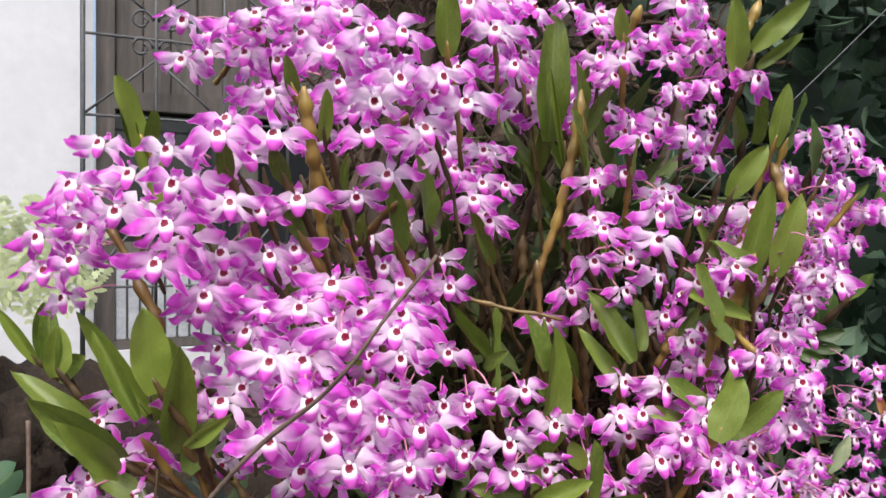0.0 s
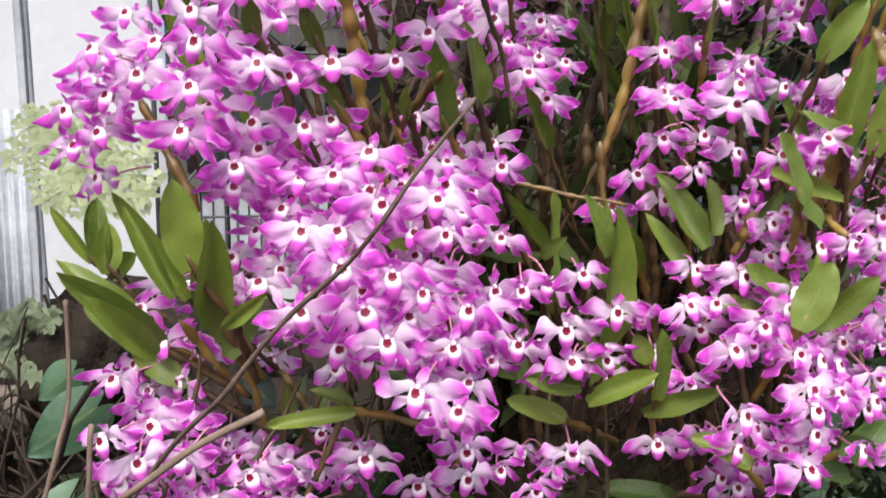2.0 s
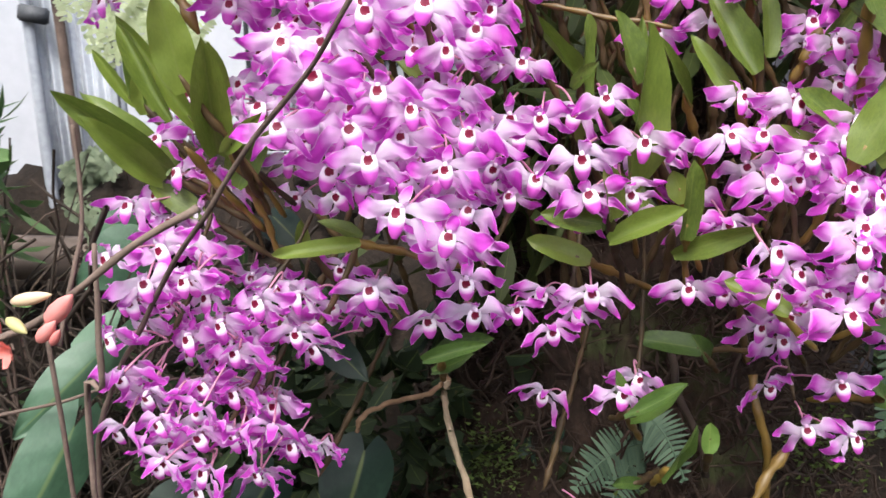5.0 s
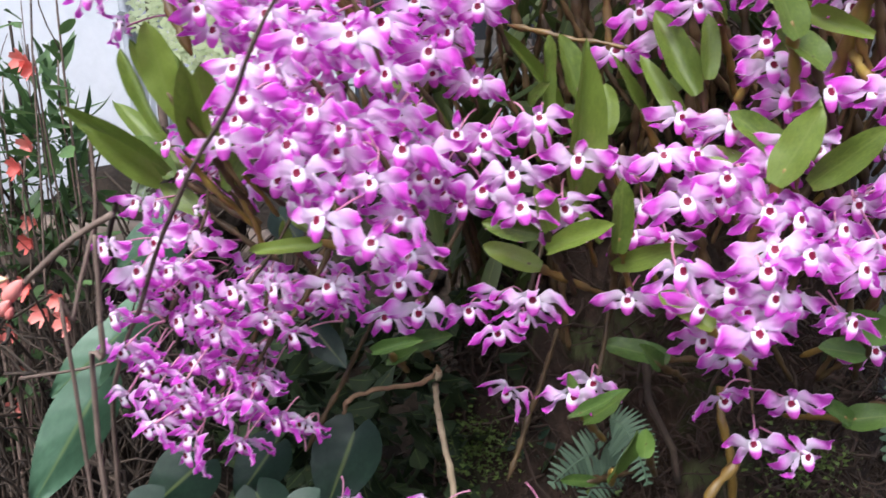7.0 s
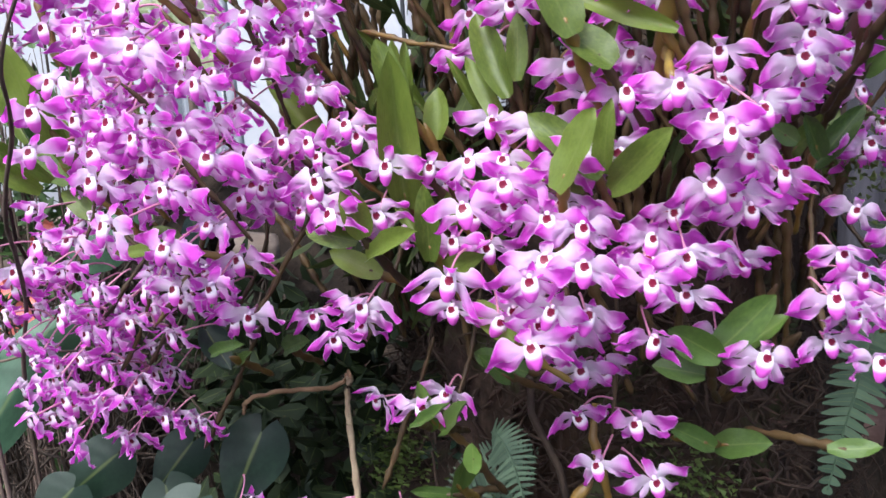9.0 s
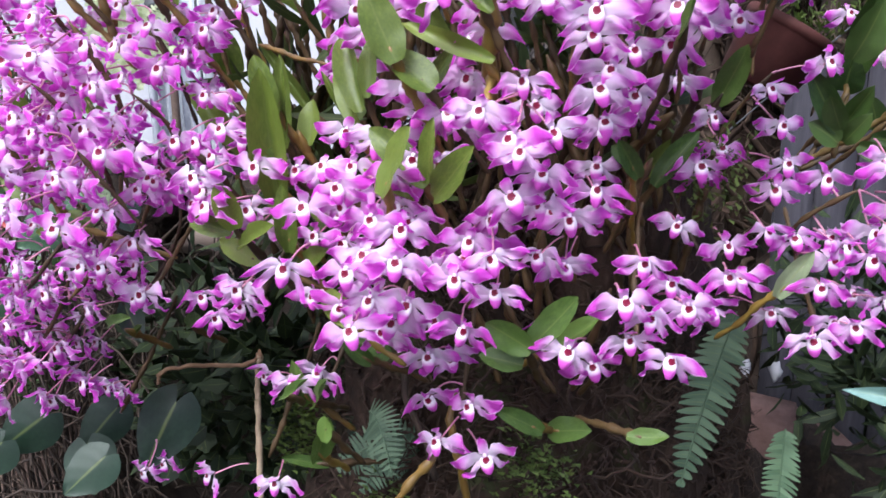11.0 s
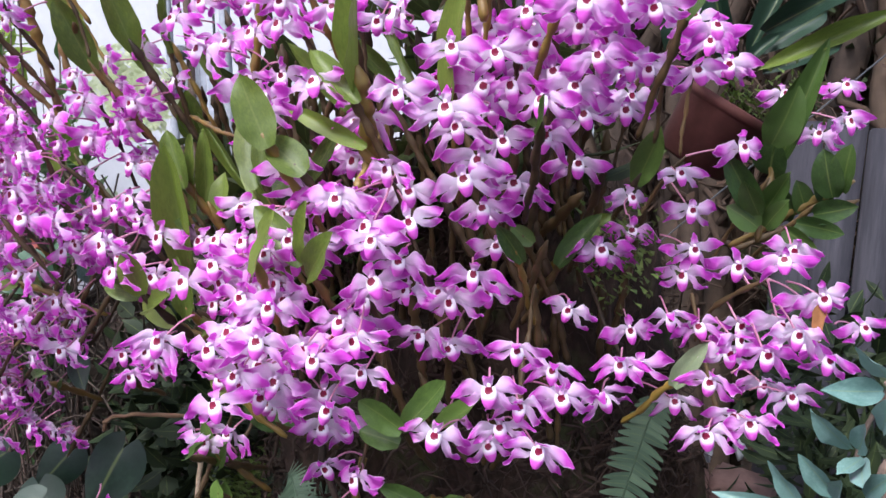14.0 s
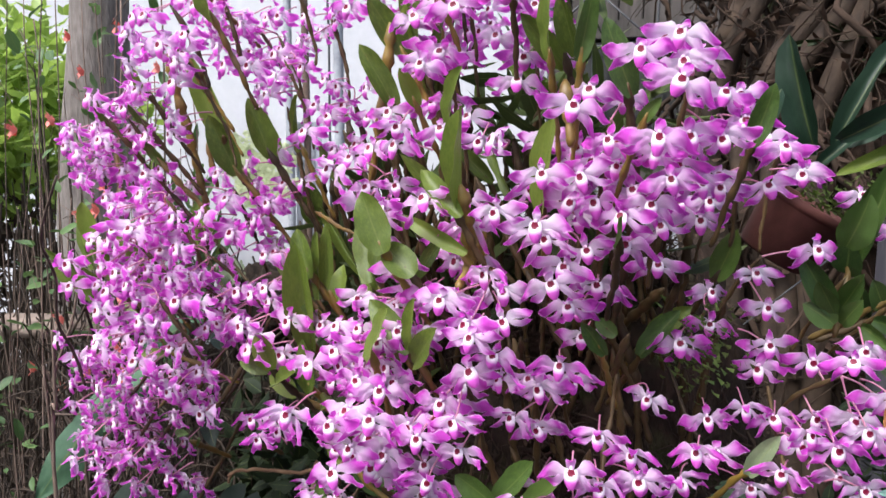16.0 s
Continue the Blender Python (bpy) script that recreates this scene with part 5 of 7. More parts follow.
spray(left_orchid, 20, [(-0.010, 0.781, 1.205), (-0.035, 0.803, 1.228), (-0.033, 0.790, 1.201), (-0.058, 0.850, 1.232), (-0.023, 0.813, 1.188), (-0.093, 0.818, 1.224), (-0.046, 0.821, 1.172), (-0.049, 0.817, 1.207), (-0.003, 0.822, 1.171), (-0.039, 0.776, 1.190), (0.021, 0.816, 1.190)])
spray(left_orchid, 21, [(-0.287, 0.733, 1.469), (-0.317, 0.686, 1.455), (-0.332, 0.767, 1.502), (-0.272, 0.714, 1.438), (-0.366, 0.721, 1.412), (-0.362, 0.723, 1.381), (-0.364, 0.759, 1.440), (-0.362, 0.759, 1.353), (-0.330, 0.708, 1.391), (-0.314, 0.700, 1.420), (-0.330, 0.729, 1.460), (-0.337, 0.728, 1.430), (-0.353, 0.752, 1.403), (-0.276, 0.674, 1.434)])
spray(left_orchid, 22, [(0.030, 0.889, 1.455), (0.051, 0.924, 1.431), (0.069, 0.966, 1.476), (0.044, 0.935, 1.519), (0.007, 0.919, 1.491), (0.040, 0.920, 1.477), (-0.044, 0.970, 1.533), (0.025, 0.956, 1.493), (0.056, 0.974, 1.518), (0.049, 0.962, 1.440)])
spray(left_orchid, 23, [(-0.216, 0.833, 0.891), (-0.243, 0.752, 0.901), (-0.257, 0.790, 0.923), (-0.252, 0.853, 0.878), (-0.267, 0.808, 0.906), (-0.205, 0.809, 0.907), (-0.234, 0.737, 0.911), (-0.177, 0.832, 0.780), (-0.262, 0.831, 0.952), (-0.222, 0.787, 0.915), (-0.186, 0.867, 0.775)])
spray(left_orchid, 24, [(-0.258, 0.734, 0.954), (-0.280, 0.708, 0.903), (-0.309, 0.698, 0.935), (-0.280, 0.726, 1.003), (-0.300, 0.686, 0.982), (-0.242, 0.717, 0.959), (-0.350, 0.693, 0.966), (-0.288, 0.666, 0.953), (-0.301, 0.708, 0.969), (-0.264, 0.696, 0.930), (-0.313, 0.691, 1.006), (-0.352, 0.740, 0.976), (-0.287, 0.727, 0.950), (-0.256, 0.684, 1.000), (-0.267, 0.696, 0.968), (-0.327, 0.738, 0.931), (-0.345, 0.728, 1.000)])
spray(left_orchid, 25, [(-0.270, 0.900, 1.623), (-0.234, 0.962, 1.620), (-0.220, 1.002, 1.615), (-0.247, 0.940, 1.642), (-0.276, 0.921, 1.651), (-0.255, 0.995, 1.592), (-0.235, 0.949, 1.587), (-0.305, 0.909, 1.617)])
spray(left_orchid, 26, [(0.065, 0.776, 1.214), (0.081, 0.800, 1.260), (0.113, 0.814, 1.223), (0.106, 0.817, 1.162), (0.072, 0.782, 1.181), (0.101, 0.809, 1.179), (0.059, 0.821, 1.156)])
spray(left_orchid, 27, [(0.022, 0.890, 0.950), (-0.057, 0.852, 0.803), (0.075, 0.845, 0.840)])
spray(left_orchid, 28, [(0.058, 0.828, 1.063), (0.023, 0.848, 1.075), (0.037, 0.809, 1.050), (0.073, 0.814, 1.087), (0.001, 0.818, 1.066)])
spray(left_orchid, 29, [(-0.033, 0.812, 1.319), (-0.021, 0.843, 1.338), (-0.039, 0.855, 1.338), (-0.056, 0.822, 1.319), (-0.075, 0.819, 1.277), (-0.074, 0.868, 1.324), (-0.066, 0.895, 1.298), (-0.101, 0.843, 1.318), (-0.074, 0.893, 1.351)])
spray(left_orchid, 30, [(-0.046, 0.811, 1.362), (-0.149, 0.804, 1.378), (-0.081, 0.798, 1.310), (-0.062, 0.782, 1.342), (-0.135, 0.848, 1.356), (-0.105, 0.883, 1.366), (-0.116, 0.786, 1.318), (-0.170, 0.859, 1.394)])
spray(left_orchid, 31, [(-0.153, 0.833, 1.048), (-0.179, 0.835, 1.094), (-0.172, 0.795, 1.067), (-0.212, 0.832, 1.044), (-0.141, 0.829, 1.078), (-0.191, 0.788, 1.024)])
spray(left_orchid, 32, [(-0.163, 0.820, 1.654), (-0.138, 0.800, 1.639), (-0.176, 0.803, 1.560), (-0.088, 0.813, 1.612), (-0.110, 0.837, 1.575), (-0.168, 0.864, 1.652), (-0.152, 0.844, 1.628), (-0.094, 0.864, 1.609), (-0.130, 0.847, 1.668), (-0.100, 0.811, 1.642)])
spray(left_orchid, 33, [(-0.133, 0.908, 1.559), (-0.183, 0.917, 1.636), (-0.161, 0.963, 1.587), (-0.110, 0.942, 1.570), (-0.198, 0.935, 1.613), (-0.146, 0.918, 1.527), (-0.185, 0.955, 1.637), (-0.205, 0.905, 1.569), (-0.153, 0.893, 1.616), (-0.184, 0.991, 1.559), (-0.154, 0.957, 1.638)])
spray(left_orchid, 34, [(-0.063, 0.703, 1.594), (-0.037, 0.706, 1.592), (-0.100, 0.704, 1.577), (-0.051, 0.777, 1.617)])
spray(left_orchid, 35, [(0.100, 1.009, 1.598), (0.080, 0.976, 1.619)])
spray(left_orchid, 36, [(-0.207, 0.716, 1.092), (-0.182, 0.732, 1.060), (-0.191, 0.764, 1.083)])
spray(left_orchid, 37, [(-0.103, 0.974, 1.633), (-0.149, 1.004, 1.601), (-0.063, 0.999, 1.640), (-0.106, 0.965, 1.595), (-0.083, 1.018, 1.627), (-0.119, 1.011, 1.616)])
spray(left_orchid, 38, [(-0.113, 0.667, 1.276), (-0.102, 0.623, 1.286), (-0.142, 0.665, 1.308), (-0.115, 0.679, 1.307), (-0.121, 0.663, 1.250), (-0.094, 0.665, 1.244), (-0.093, 0.721, 1.269), (-0.134, 0.718, 1.306), (-0.098, 0.689, 1.260), (-0.136, 0.691, 1.283), (-0.115, 0.746, 1.290), (-0.136, 0.718, 1.271), (-0.136, 0.633, 1.249)])
spray(left_orchid, 39, [(-0.294, 0.742, 0.996), (-0.263, 0.810, 0.990), (-0.267, 0.755, 0.983), (-0.270, 0.772, 1.028), (-0.253, 0.739, 0.992), (-0.297, 0.753, 1.043), (-0.225, 0.760, 0.974), (-0.210, 0.725, 0.967), (-0.291, 0.778, 1.006), (-0.240, 0.748, 1.033), (-0.255, 0.768, 0.953), (-0.284, 0.820, 1.024), (-0.252, 0.801, 0.963), (-0.302, 0.795, 1.039), (-0.314, 0.765, 1.018), (-0.288, 0.782, 0.978)])
spray(left_orchid, 40, [(-0.341, 0.784, 1.226), (-0.239, 0.747, 1.256), (-0.345, 0.829, 1.237), (-0.245, 0.784, 1.277), (-0.311, 0.801, 1.266), (-0.221, 0.820, 1.201), (-0.251, 0.895, 1.154)])
spray(left_orchid, 41, [(-0.037, 0.734, 1.343), (-0.083, 0.675, 1.329), (-0.101, 0.723, 1.340), (-0.120, 0.686, 1.352), (-0.100, 0.740, 1.319), (-0.072, 0.737, 1.342), (-0.098, 0.717, 1.370), (-0.040, 0.680, 1.331)])
spray(left_orchid, 42, [(-0.282, 0.734, 1.106), (-0.269, 0.713, 1.109), (-0.278, 0.712, 1.054), (-0.259, 0.736, 1.057), (-0.256, 0.684, 1.117), (-0.280, 0.749, 1.080), (-0.233, 0.713, 1.044), (-0.229, 0.690, 1.079)])
spray(left_orchid, 43, [(-0.311, 0.686, 1.096), (-0.331, 0.680, 1.027), (-0.336, 0.683, 1.061), (-0.306, 0.732, 1.080), (-0.337, 0.707, 1.090), (-0.324, 0.712, 1.062), (-0.294, 0.709, 1.137), (-0.339, 0.707, 1.020), (-0.308, 0.656, 1.142), (-0.294, 0.678, 1.114)])
spray(right_orchid, 44, [(0.324, 0.986, 1.511), (0.269, 1.008, 1.568), (0.304, 1.037, 1.604), (0.326, 0.997, 1.541), (0.328, 1.041, 1.541), (0.334, 1.021, 1.574)])
spray(right_orchid, 45, [(0.184, 0.837, 1.224), (0.237, 0.859, 1.251), (0.205, 0.883, 1.195), (0.236, 0.885, 1.252), (0.211, 0.851, 1.226), (0.283, 0.853, 1.238), (0.281, 0.863, 1.217), (0.305, 0.865, 1.232), (0.191, 0.862, 1.257), (0.268, 0.886, 1.220), (0.274, 0.834, 1.224)])
spray(right_orchid, 46, [(0.459, 0.938, 1.109), (0.455, 0.960, 1.065), (0.491, 0.972, 1.048), (0.472, 1.024, 1.109), (0.496, 1.004, 1.095), (0.476, 1.039, 1.079), (0.414, 0.916, 1.059), (0.458, 0.982, 1.136), (0.471, 0.968, 1.089)])
spray(right_orchid, 47, [(0.450, 1.191, 1.376), (0.533, 1.246, 1.411), (0.394, 1.189, 1.396), (0.415, 1.232, 1.398), (0.422, 1.169, 1.371), (0.487, 1.301, 1.439), (0.496, 1.340, 1.413)])
spray(right_orchid, 48, [(0.503, 1.211, 1.293), (0.518, 1.215, 1.254), (0.550, 1.260, 1.322)])
spray(right_orchid, 49, [(0.416, 1.081, 1.441), (0.356, 0.998, 1.449), (0.369, 1.035, 1.417), (0.351, 0.983, 1.389), (0.385, 1.076, 1.402), (0.355, 1.048, 1.445), (0.378, 0.996, 1.406), (0.364, 1.027, 1.378), (0.338, 1.030, 1.397), (0.378, 1.102, 1.443), (0.386, 1.018, 1.438)])
spray(right_orchid, 50, [(0.123, 1.019, 1.566), (0.156, 1.036, 1.609), (0.201, 1.065, 1.615), (0.158, 1.037, 1.563), (0.142, 1.028, 1.638), (0.176, 1.096, 1.602), (0.207, 1.044, 1.584), (0.173, 1.052, 1.588), (0.127, 1.051, 1.588), (0.129, 1.063, 1.616)])
spray(right_orchid, 51, [(0.310, 0.912, 0.977), (0.279, 0.895, 0.934), (0.323, 0.916, 0.919), (0.243, 0.926, 0.965), (0.263, 0.936, 1.012), (0.250, 0.917, 1.016)])
spray(right_orchid, 52, [(0.212, 0.753, 1.144), (0.211, 0.783, 1.194), (0.273, 0.805, 1.188), (0.294, 0.817, 1.179), (0.247, 0.816, 1.210), (0.240, 0.798, 1.214), (0.282, 0.848, 1.179), (0.233, 0.847, 1.180), (0.234, 0.809, 1.196), (0.266, 0.852, 1.191)])
spray(right_orchid, 53, [(0.280, 0.873, 1.277), (0.296, 0.927, 1.309), (0.300, 0.952, 1.304), (0.257, 0.937, 1.322), (0.259, 0.970, 1.304), (0.282, 0.933, 1.262), (0.276, 0.944, 1.346), (0.310, 0.870, 1.279), (0.264, 0.867, 1.301)])
spray(right_orchid, 54, [(0.634, 1.174, 1.220), (0.602, 1.148, 1.140), (0.620, 1.225, 1.142), (0.565, 1.235, 1.196), (0.626, 1.167, 1.127), (0.650, 1.182, 1.149), (0.659, 1.220, 1.180), (0.666, 1.235, 1.112), (0.644, 1.230, 1.127), (0.639, 1.249, 1.165), (0.626, 1.223, 1.224), (0.575, 1.232, 1.134), (0.653, 1.441, 1.098)])
spray(right_orchid, 55, [(0.157, 0.844, 1.087), (0.157, 0.849, 1.150), (0.136, 0.847, 1.218), (0.189, 0.857, 1.146), (0.161, 0.883, 1.168), (0.119, 0.907, 1.195)])
spray(right_orchid, 56, [(0.380, 0.974, 1.125), (0.393, 1.015, 1.176), (0.459, 1.072, 1.159), (0.388, 0.967, 1.175), (0.359, 0.981, 1.175), (0.361, 0.955, 1.136), (0.368, 0.999, 1.116), (0.410, 0.972, 1.204), (0.356, 1.001, 1.039), (0.385, 1.037, 0.996)])
spray(right_orchid, 57, [(0.513, 1.129, 1.097), (0.536, 1.172, 1.050), (0.526, 1.163, 1.145), (0.509, 1.093, 1.105), (0.492, 1.089, 1.067), (0.489, 1.147, 1.127), (0.550, 1.186, 1.135)])
spray(right_orchid, 58, [(0.525, 0.963, 1.447), (0.452, 0.927, 1.476), (0.422, 0.993, 1.497), (0.495, 1.008, 1.432), (0.450, 1.002, 1.418), (0.423, 1.002, 1.422), (0.456, 0.985, 1.445), (0.439, 1.032, 1.491), (0.451, 0.947, 1.409)])
spray(right_orchid, 59, [(0.426, 0.937, 1.299), (0.438, 0.897, 1.362), (0.408, 0.873, 1.375), (0.446, 0.979, 1.383), (0.421, 0.934, 1.346), (0.427, 0.954, 1.316), (0.440, 0.972, 1.333), (0.431, 0.910, 1.411), (0.422, 0.966, 1.381), (0.406, 1.001, 1.362)])
spray(right_orchid, 60, [(0.347, 0.826, 1.139), (0.345, 0.894, 1.182), (0.378, 0.872, 1.208), (0.331, 0.870, 1.162), (0.331, 0.866, 1.144), (0.391, 0.904, 1.198), (0.365, 0.861, 1.153), (0.331, 0.900, 1.157), (0.361, 0.873, 1.118), (0.320, 0.837, 1.142), (0.344, 0.842, 1.088)])
spray(right_orchid, 61, [(0.276, 0.768, 1.147), (0.273, 0.773, 1.091), (0.304, 0.797, 1.153), (0.283, 0.788, 1.119), (0.263, 0.808, 1.100), (0.299, 0.819, 1.108), (0.223, 0.811, 1.095), (0.244, 0.852, 1.064), (0.206, 0.869, 1.086), (0.284, 0.814, 1.091), (0.264, 0.905, 1.062), (0.280, 0.787, 1.158), (0.194, 0.898, 1.069), (0.245, 0.840, 1.105), (0.223, 0.871, 1.046)])
spray(right_orchid, 62, [(0.155, 0.996, 1.704), (0.191, 0.997, 1.694), (0.186, 0.978, 1.636), (0.208, 0.942, 1.624), (0.201, 0.973, 1.611), (0.211, 1.017, 1.643), (0.228, 0.987, 1.656), (0.185, 1.028, 1.633), (0.191, 1.031, 1.689)])
spray(right_orchid, 63, [(0.255, 0.892, 1.578), (0.300, 0.913, 1.646), (0.251, 0.904, 1.616), (0.301, 0.910, 1.586), (0.359, 0.935, 1.603), (0.235, 0.918, 1.645), (0.266, 0.915, 1.683), (0.300, 0.941, 1.684), (0.291, 0.930, 1.628), (0.316, 0.949, 1.647), (0.268, 0.942, 1.659), (0.278, 0.972, 1.674), (0.333, 0.941, 1.609)])
spray(right_orchid, 64, [(0.514, 1.007, 1.407), (0.465, 1.013, 1.396), (0.525, 1.080, 1.399), (0.479, 1.047, 1.356), (0.457, 1.015, 1.338), (0.476, 0.984, 1.368), (0.493, 1.004, 1.382), (0.514, 1.056, 1.403), (0.462, 1.031, 1.375), (0.496, 1.097, 1.362), (0.501, 1.036, 1.421)])
spray(right_orchid, 65, [(0.429, 1.008, 1.292), (0.412, 0.983, 1.266), (0.404, 1.067, 1.273), (0.389, 1.027, 1.256), (0.433, 1.115, 1.304), (0.368, 1.065, 1.213)])
spray(right_orchid, 66, [(0.168, 0.908, 1.325), (0.143, 0.916, 1.351), (0.198, 0.889, 1.354), (0.223, 0.846, 1.371), (0.208, 0.907, 1.392), (0.165, 0.895, 1.387), (0.217, 0.810, 1.411), (0.171, 0.867, 1.422), (0.166, 0.900, 1.434)])
spray(right_orchid, 67, [(0.359, 0.845, 1.283), (0.395, 0.853, 1.250), (0.378, 0.892, 1.308), (0.410, 0.884, 1.265), (0.367, 0.925, 1.284), (0.344, 0.879, 1.280), (0.384, 0.861, 1.260), (0.402, 0.879, 1.231)])
spray(right_orchid, 68, [(0.544, 1.145, 1.399), (0.556, 1.148, 1.439), (0.508, 1.108, 1.408), (0.530, 1.162, 1.450)])
spray(right_orchid, 69, [(0.552, 1.036, 1.449), (0.529, 1.012, 1.450), (0.532, 0.986, 1.500), (0.492, 0.977, 1.529), (0.509, 1.020, 1.549), (0.516, 1.016, 1.521), (0.532, 1.063, 1.491), (0.521, 1.069, 1.454), (0.504, 1.063, 1.532), (0.544, 1.088, 1.465), (0.478, 1.048, 1.551), (0.512, 1.041, 1.447), (0.522, 1.113, 1.495)])
spray(right_orchid, 70, [(0.592, 1.122, 1.102), (0.641, 1.208, 1.075), (0.623, 1.158, 1.055), (0.588, 1.134, 1.041), (0.593, 1.159, 1.122), (0.600, 1.170, 1.051), (0.605, 1.234, 1.071)])
spray(right_orchid, 71, [(0.192, 0.976, 1.491), (0.229, 0.927, 1.529), (0.272, 0.890, 1.527), (0.246, 0.939, 1.545), (0.169, 0.924, 1.479), (0.217, 0.946, 1.552), (0.217, 0.983, 1.494), (0.219, 1.000, 1.550), (0.261, 0.972, 1.472)])
spray(right_orchid, 72, [(0.269, 0.843, 1.368), (0.236, 0.883, 1.438), (0.244, 0.879, 1.460), (0.316, 0.920, 1.377), (0.299, 0.954, 1.445), (0.357, 0.923, 1.444), (0.249, 0.938, 1.458), (0.320, 0.920, 1.351), (0.312, 0.863, 1.381)])
spray(right_orchid, 73, [(0.530, 1.200, 1.214), (0.458, 1.130, 1.213), (0.525, 1.196, 1.186), (0.464, 1.187, 1.229), (0.437, 1.228, 1.259), (0.449, 1.166, 1.201)])
spray(pot_orchid, 74, [(0.586, 1.511, 1.394), (0.600, 1.472, 1.350), (0.571, 1.468, 1.333), (0.544, 1.401, 1.382)])
spray(pot_orchid, 76, [(0.487, 1.301, 1.439), (0.498, 1.336, 1.413)])
shoot(right_orchid, 201, (0.43, 0.25), [(0.101, 0.851, 1.178, 0.115, 0.820, 1.313, 0.040)])
shoot(right_orchid, 202, (0.43, 0.25), [(0.126, 0.851, 1.205, 0.098, 0.832, 1.264, 0.018)])
shoot(right_orchid, 203, (0.43, 0.25), [(0.124, 0.876, 1.239, 0.119, 0.888, 1.285, 0.026), (0.109, 0.856, 1.243, 0.107, 0.859, 1.325, 0.016)])
shoot(right_orchid, 204, (0.43, 0.25), [(0.206, 0.870, 1.277, 0.164, 0.891, 1.349, 0.030), (0.216, 0.867, 1.291, 0.213, 0.877, 1.345, 0.020)])
shoot(right_orchid, 205, (0.43, 0.25), [(0.201, 0.875, 1.244, 0.153, 0.896, 1.309, 0.020)])
shoot(right_orchid, 206, (0.43, 0.25), [(0.258, 0.895, 1.287, 0.288, 0.908, 1.335, 0.020)])
shoot(right_orchid, 207, (0.43, 0.25), [(0.305, 0.854, 1.203, 0.357, 0.839, 1.250, 0.030), (0.297, 0.855, 1.214, 0.242, 0.845, 1.264, 0.032), (0.298, 0.857, 1.216, 0.304, 0.847, 1.272, 0.020), (0.282, 0.858, 1.202, 0.218, 0.852, 1.231, 0.022)])
shoot(right_orchid, 300, (0.8, 0.38), [(0.567, 1.290, 1.245, 0.534, 1.270, 1.312, 0.032), (0.570, 1.280, 1.248, 0.558, 1.260, 1.286, 0.028), (0.565, 1.310, 1.247, 0.598, 1.290, 1.296, 0.026), (0.561, 1.330, 1.290, 0.572, 1.310, 1.326, 0.045), (0.570, 1.300, 1.326, 0.602, 1.280, 1.381, 0.042), (0.569, 1.335, 1.302, 0.613, 1.315, 1.430, 0.029), (0.559, 1.370, 1.348, 0.589, 1.350, 1.409, 0.029), (0.567, 1.290, 1.232, 0.543, 1.270, 1.257, 0.032), (0.572, 1.300, 1.232, 0.596, 1.280, 1.264, 0.024)])
shoot(right_orchid, 302, (0.8, 0.38), [(0.577, 1.360, 1.233, 0.574, 1.340, 1.270, 0.026), (0.598, 1.360, 1.244, 0.591, 1.340, 1.280, 0.027), (0.629, 1.340, 1.268, 0.619, 1.320, 1.317, 0.035), (0.638, 1.340, 1.276, 0.646, 1.320, 1.323, 0.033), (0.596, 1.330, 1.236, 0.652, 1.310, 1.235, 0.025), (0.614, 1.330, 1.248, 0.657, 1.310, 1.260, 0.029), (0.584, 1.330, 1.227, 0.627, 1.310, 1.211, 0.023), (0.621, 1.360, 1.261, 0.610, 1.340, 1.285, 0.022)])
cane(right_orchid, (0.561, 1.31, 1.212), (0.567, 1.34, 1.345), 0.0058, seed=802, material=CANE_GOLD_SHADED)
cane(right_orchid, (0.514, 1.35, 1.195), (0.645, 1.36, 1.287), 0.0062, seed=803, material=CANE_GOLD_SHADED)
shoot(left_orchid, 208, (0.43, 0.25), [(0.091, 0.798, 1.158, 0.084, 0.783, 1.204, 0.029), (0.081, 0.801, 1.153, 0.032, 0.787, 1.163, 0.023), (0.088, 0.806, 1.136, 0.148, 0.797, 1.168, 0.024)])
shoot(right_orchid, 209, (0.43, 0.25), [(0.151, 0.816, 1.138, 0.157, 0.806, 1.205, 0.024)])
shoot(right_orchid, 210, (0.43, 0.25), [(0.131, 0.837, 1.141, 0.092, 0.844, 1.192, 0.013), (0.143, 0.837, 1.119, 0.211, 0.812, 1.151, 0.022)])
shoot(left_orchid, 211, (0.43, 0.25), [(0.069, 0.848, 1.108, 0.012, 0.840, 1.124, 0.027)])
shoot(right_orchid, 212, (0.43, 0.25), [(0.374, 0.912, 1.053, 0.419, 0.927, 1.106, 0.032), (0.368, 0.914, 1.034, 0.330, 0.897, 1.042, 0.027), (0.385, 0.901, 1.057, 0.346, 0.886, 1.082, 0.032)])
shoot(right_orchid, 213, (0.43, 0.25), [(0.239, 0.809, 1.078, 0.190, 0.826, 1.099, 0.026)])
shoot(right_orchid, 214, (0.43, 0.25), [(0.189, 0.925, 0.998, 0.119, 0.947, 0.997, 0.030)])
shoot(right_orchid, 215, (0.43, 0.25), [(0.361, 0.986, 0.931, 0.411, 0.978, 0.952, 0.031)])
shoot(right_orchid, 216, (0.43, 0.25), [(0.183, 0.821, 0.935, 0.184, 0.825, 0.963, 0.019)])
shoot(left_orchid, 217, (0.43, 0.25), [(-0.123, 0.748, 1.140, -0.200, 0.742, 1.125, 0.018), (-0.130, 0.769, 1.141, -0.166, 0.760, 1.157, 0.015)])
shoot(left_orchid, 218, (0.04, 0.12), [(-0.254, 0.701, 1.273, -0.259, 0.687, 1.348, 0.036)])
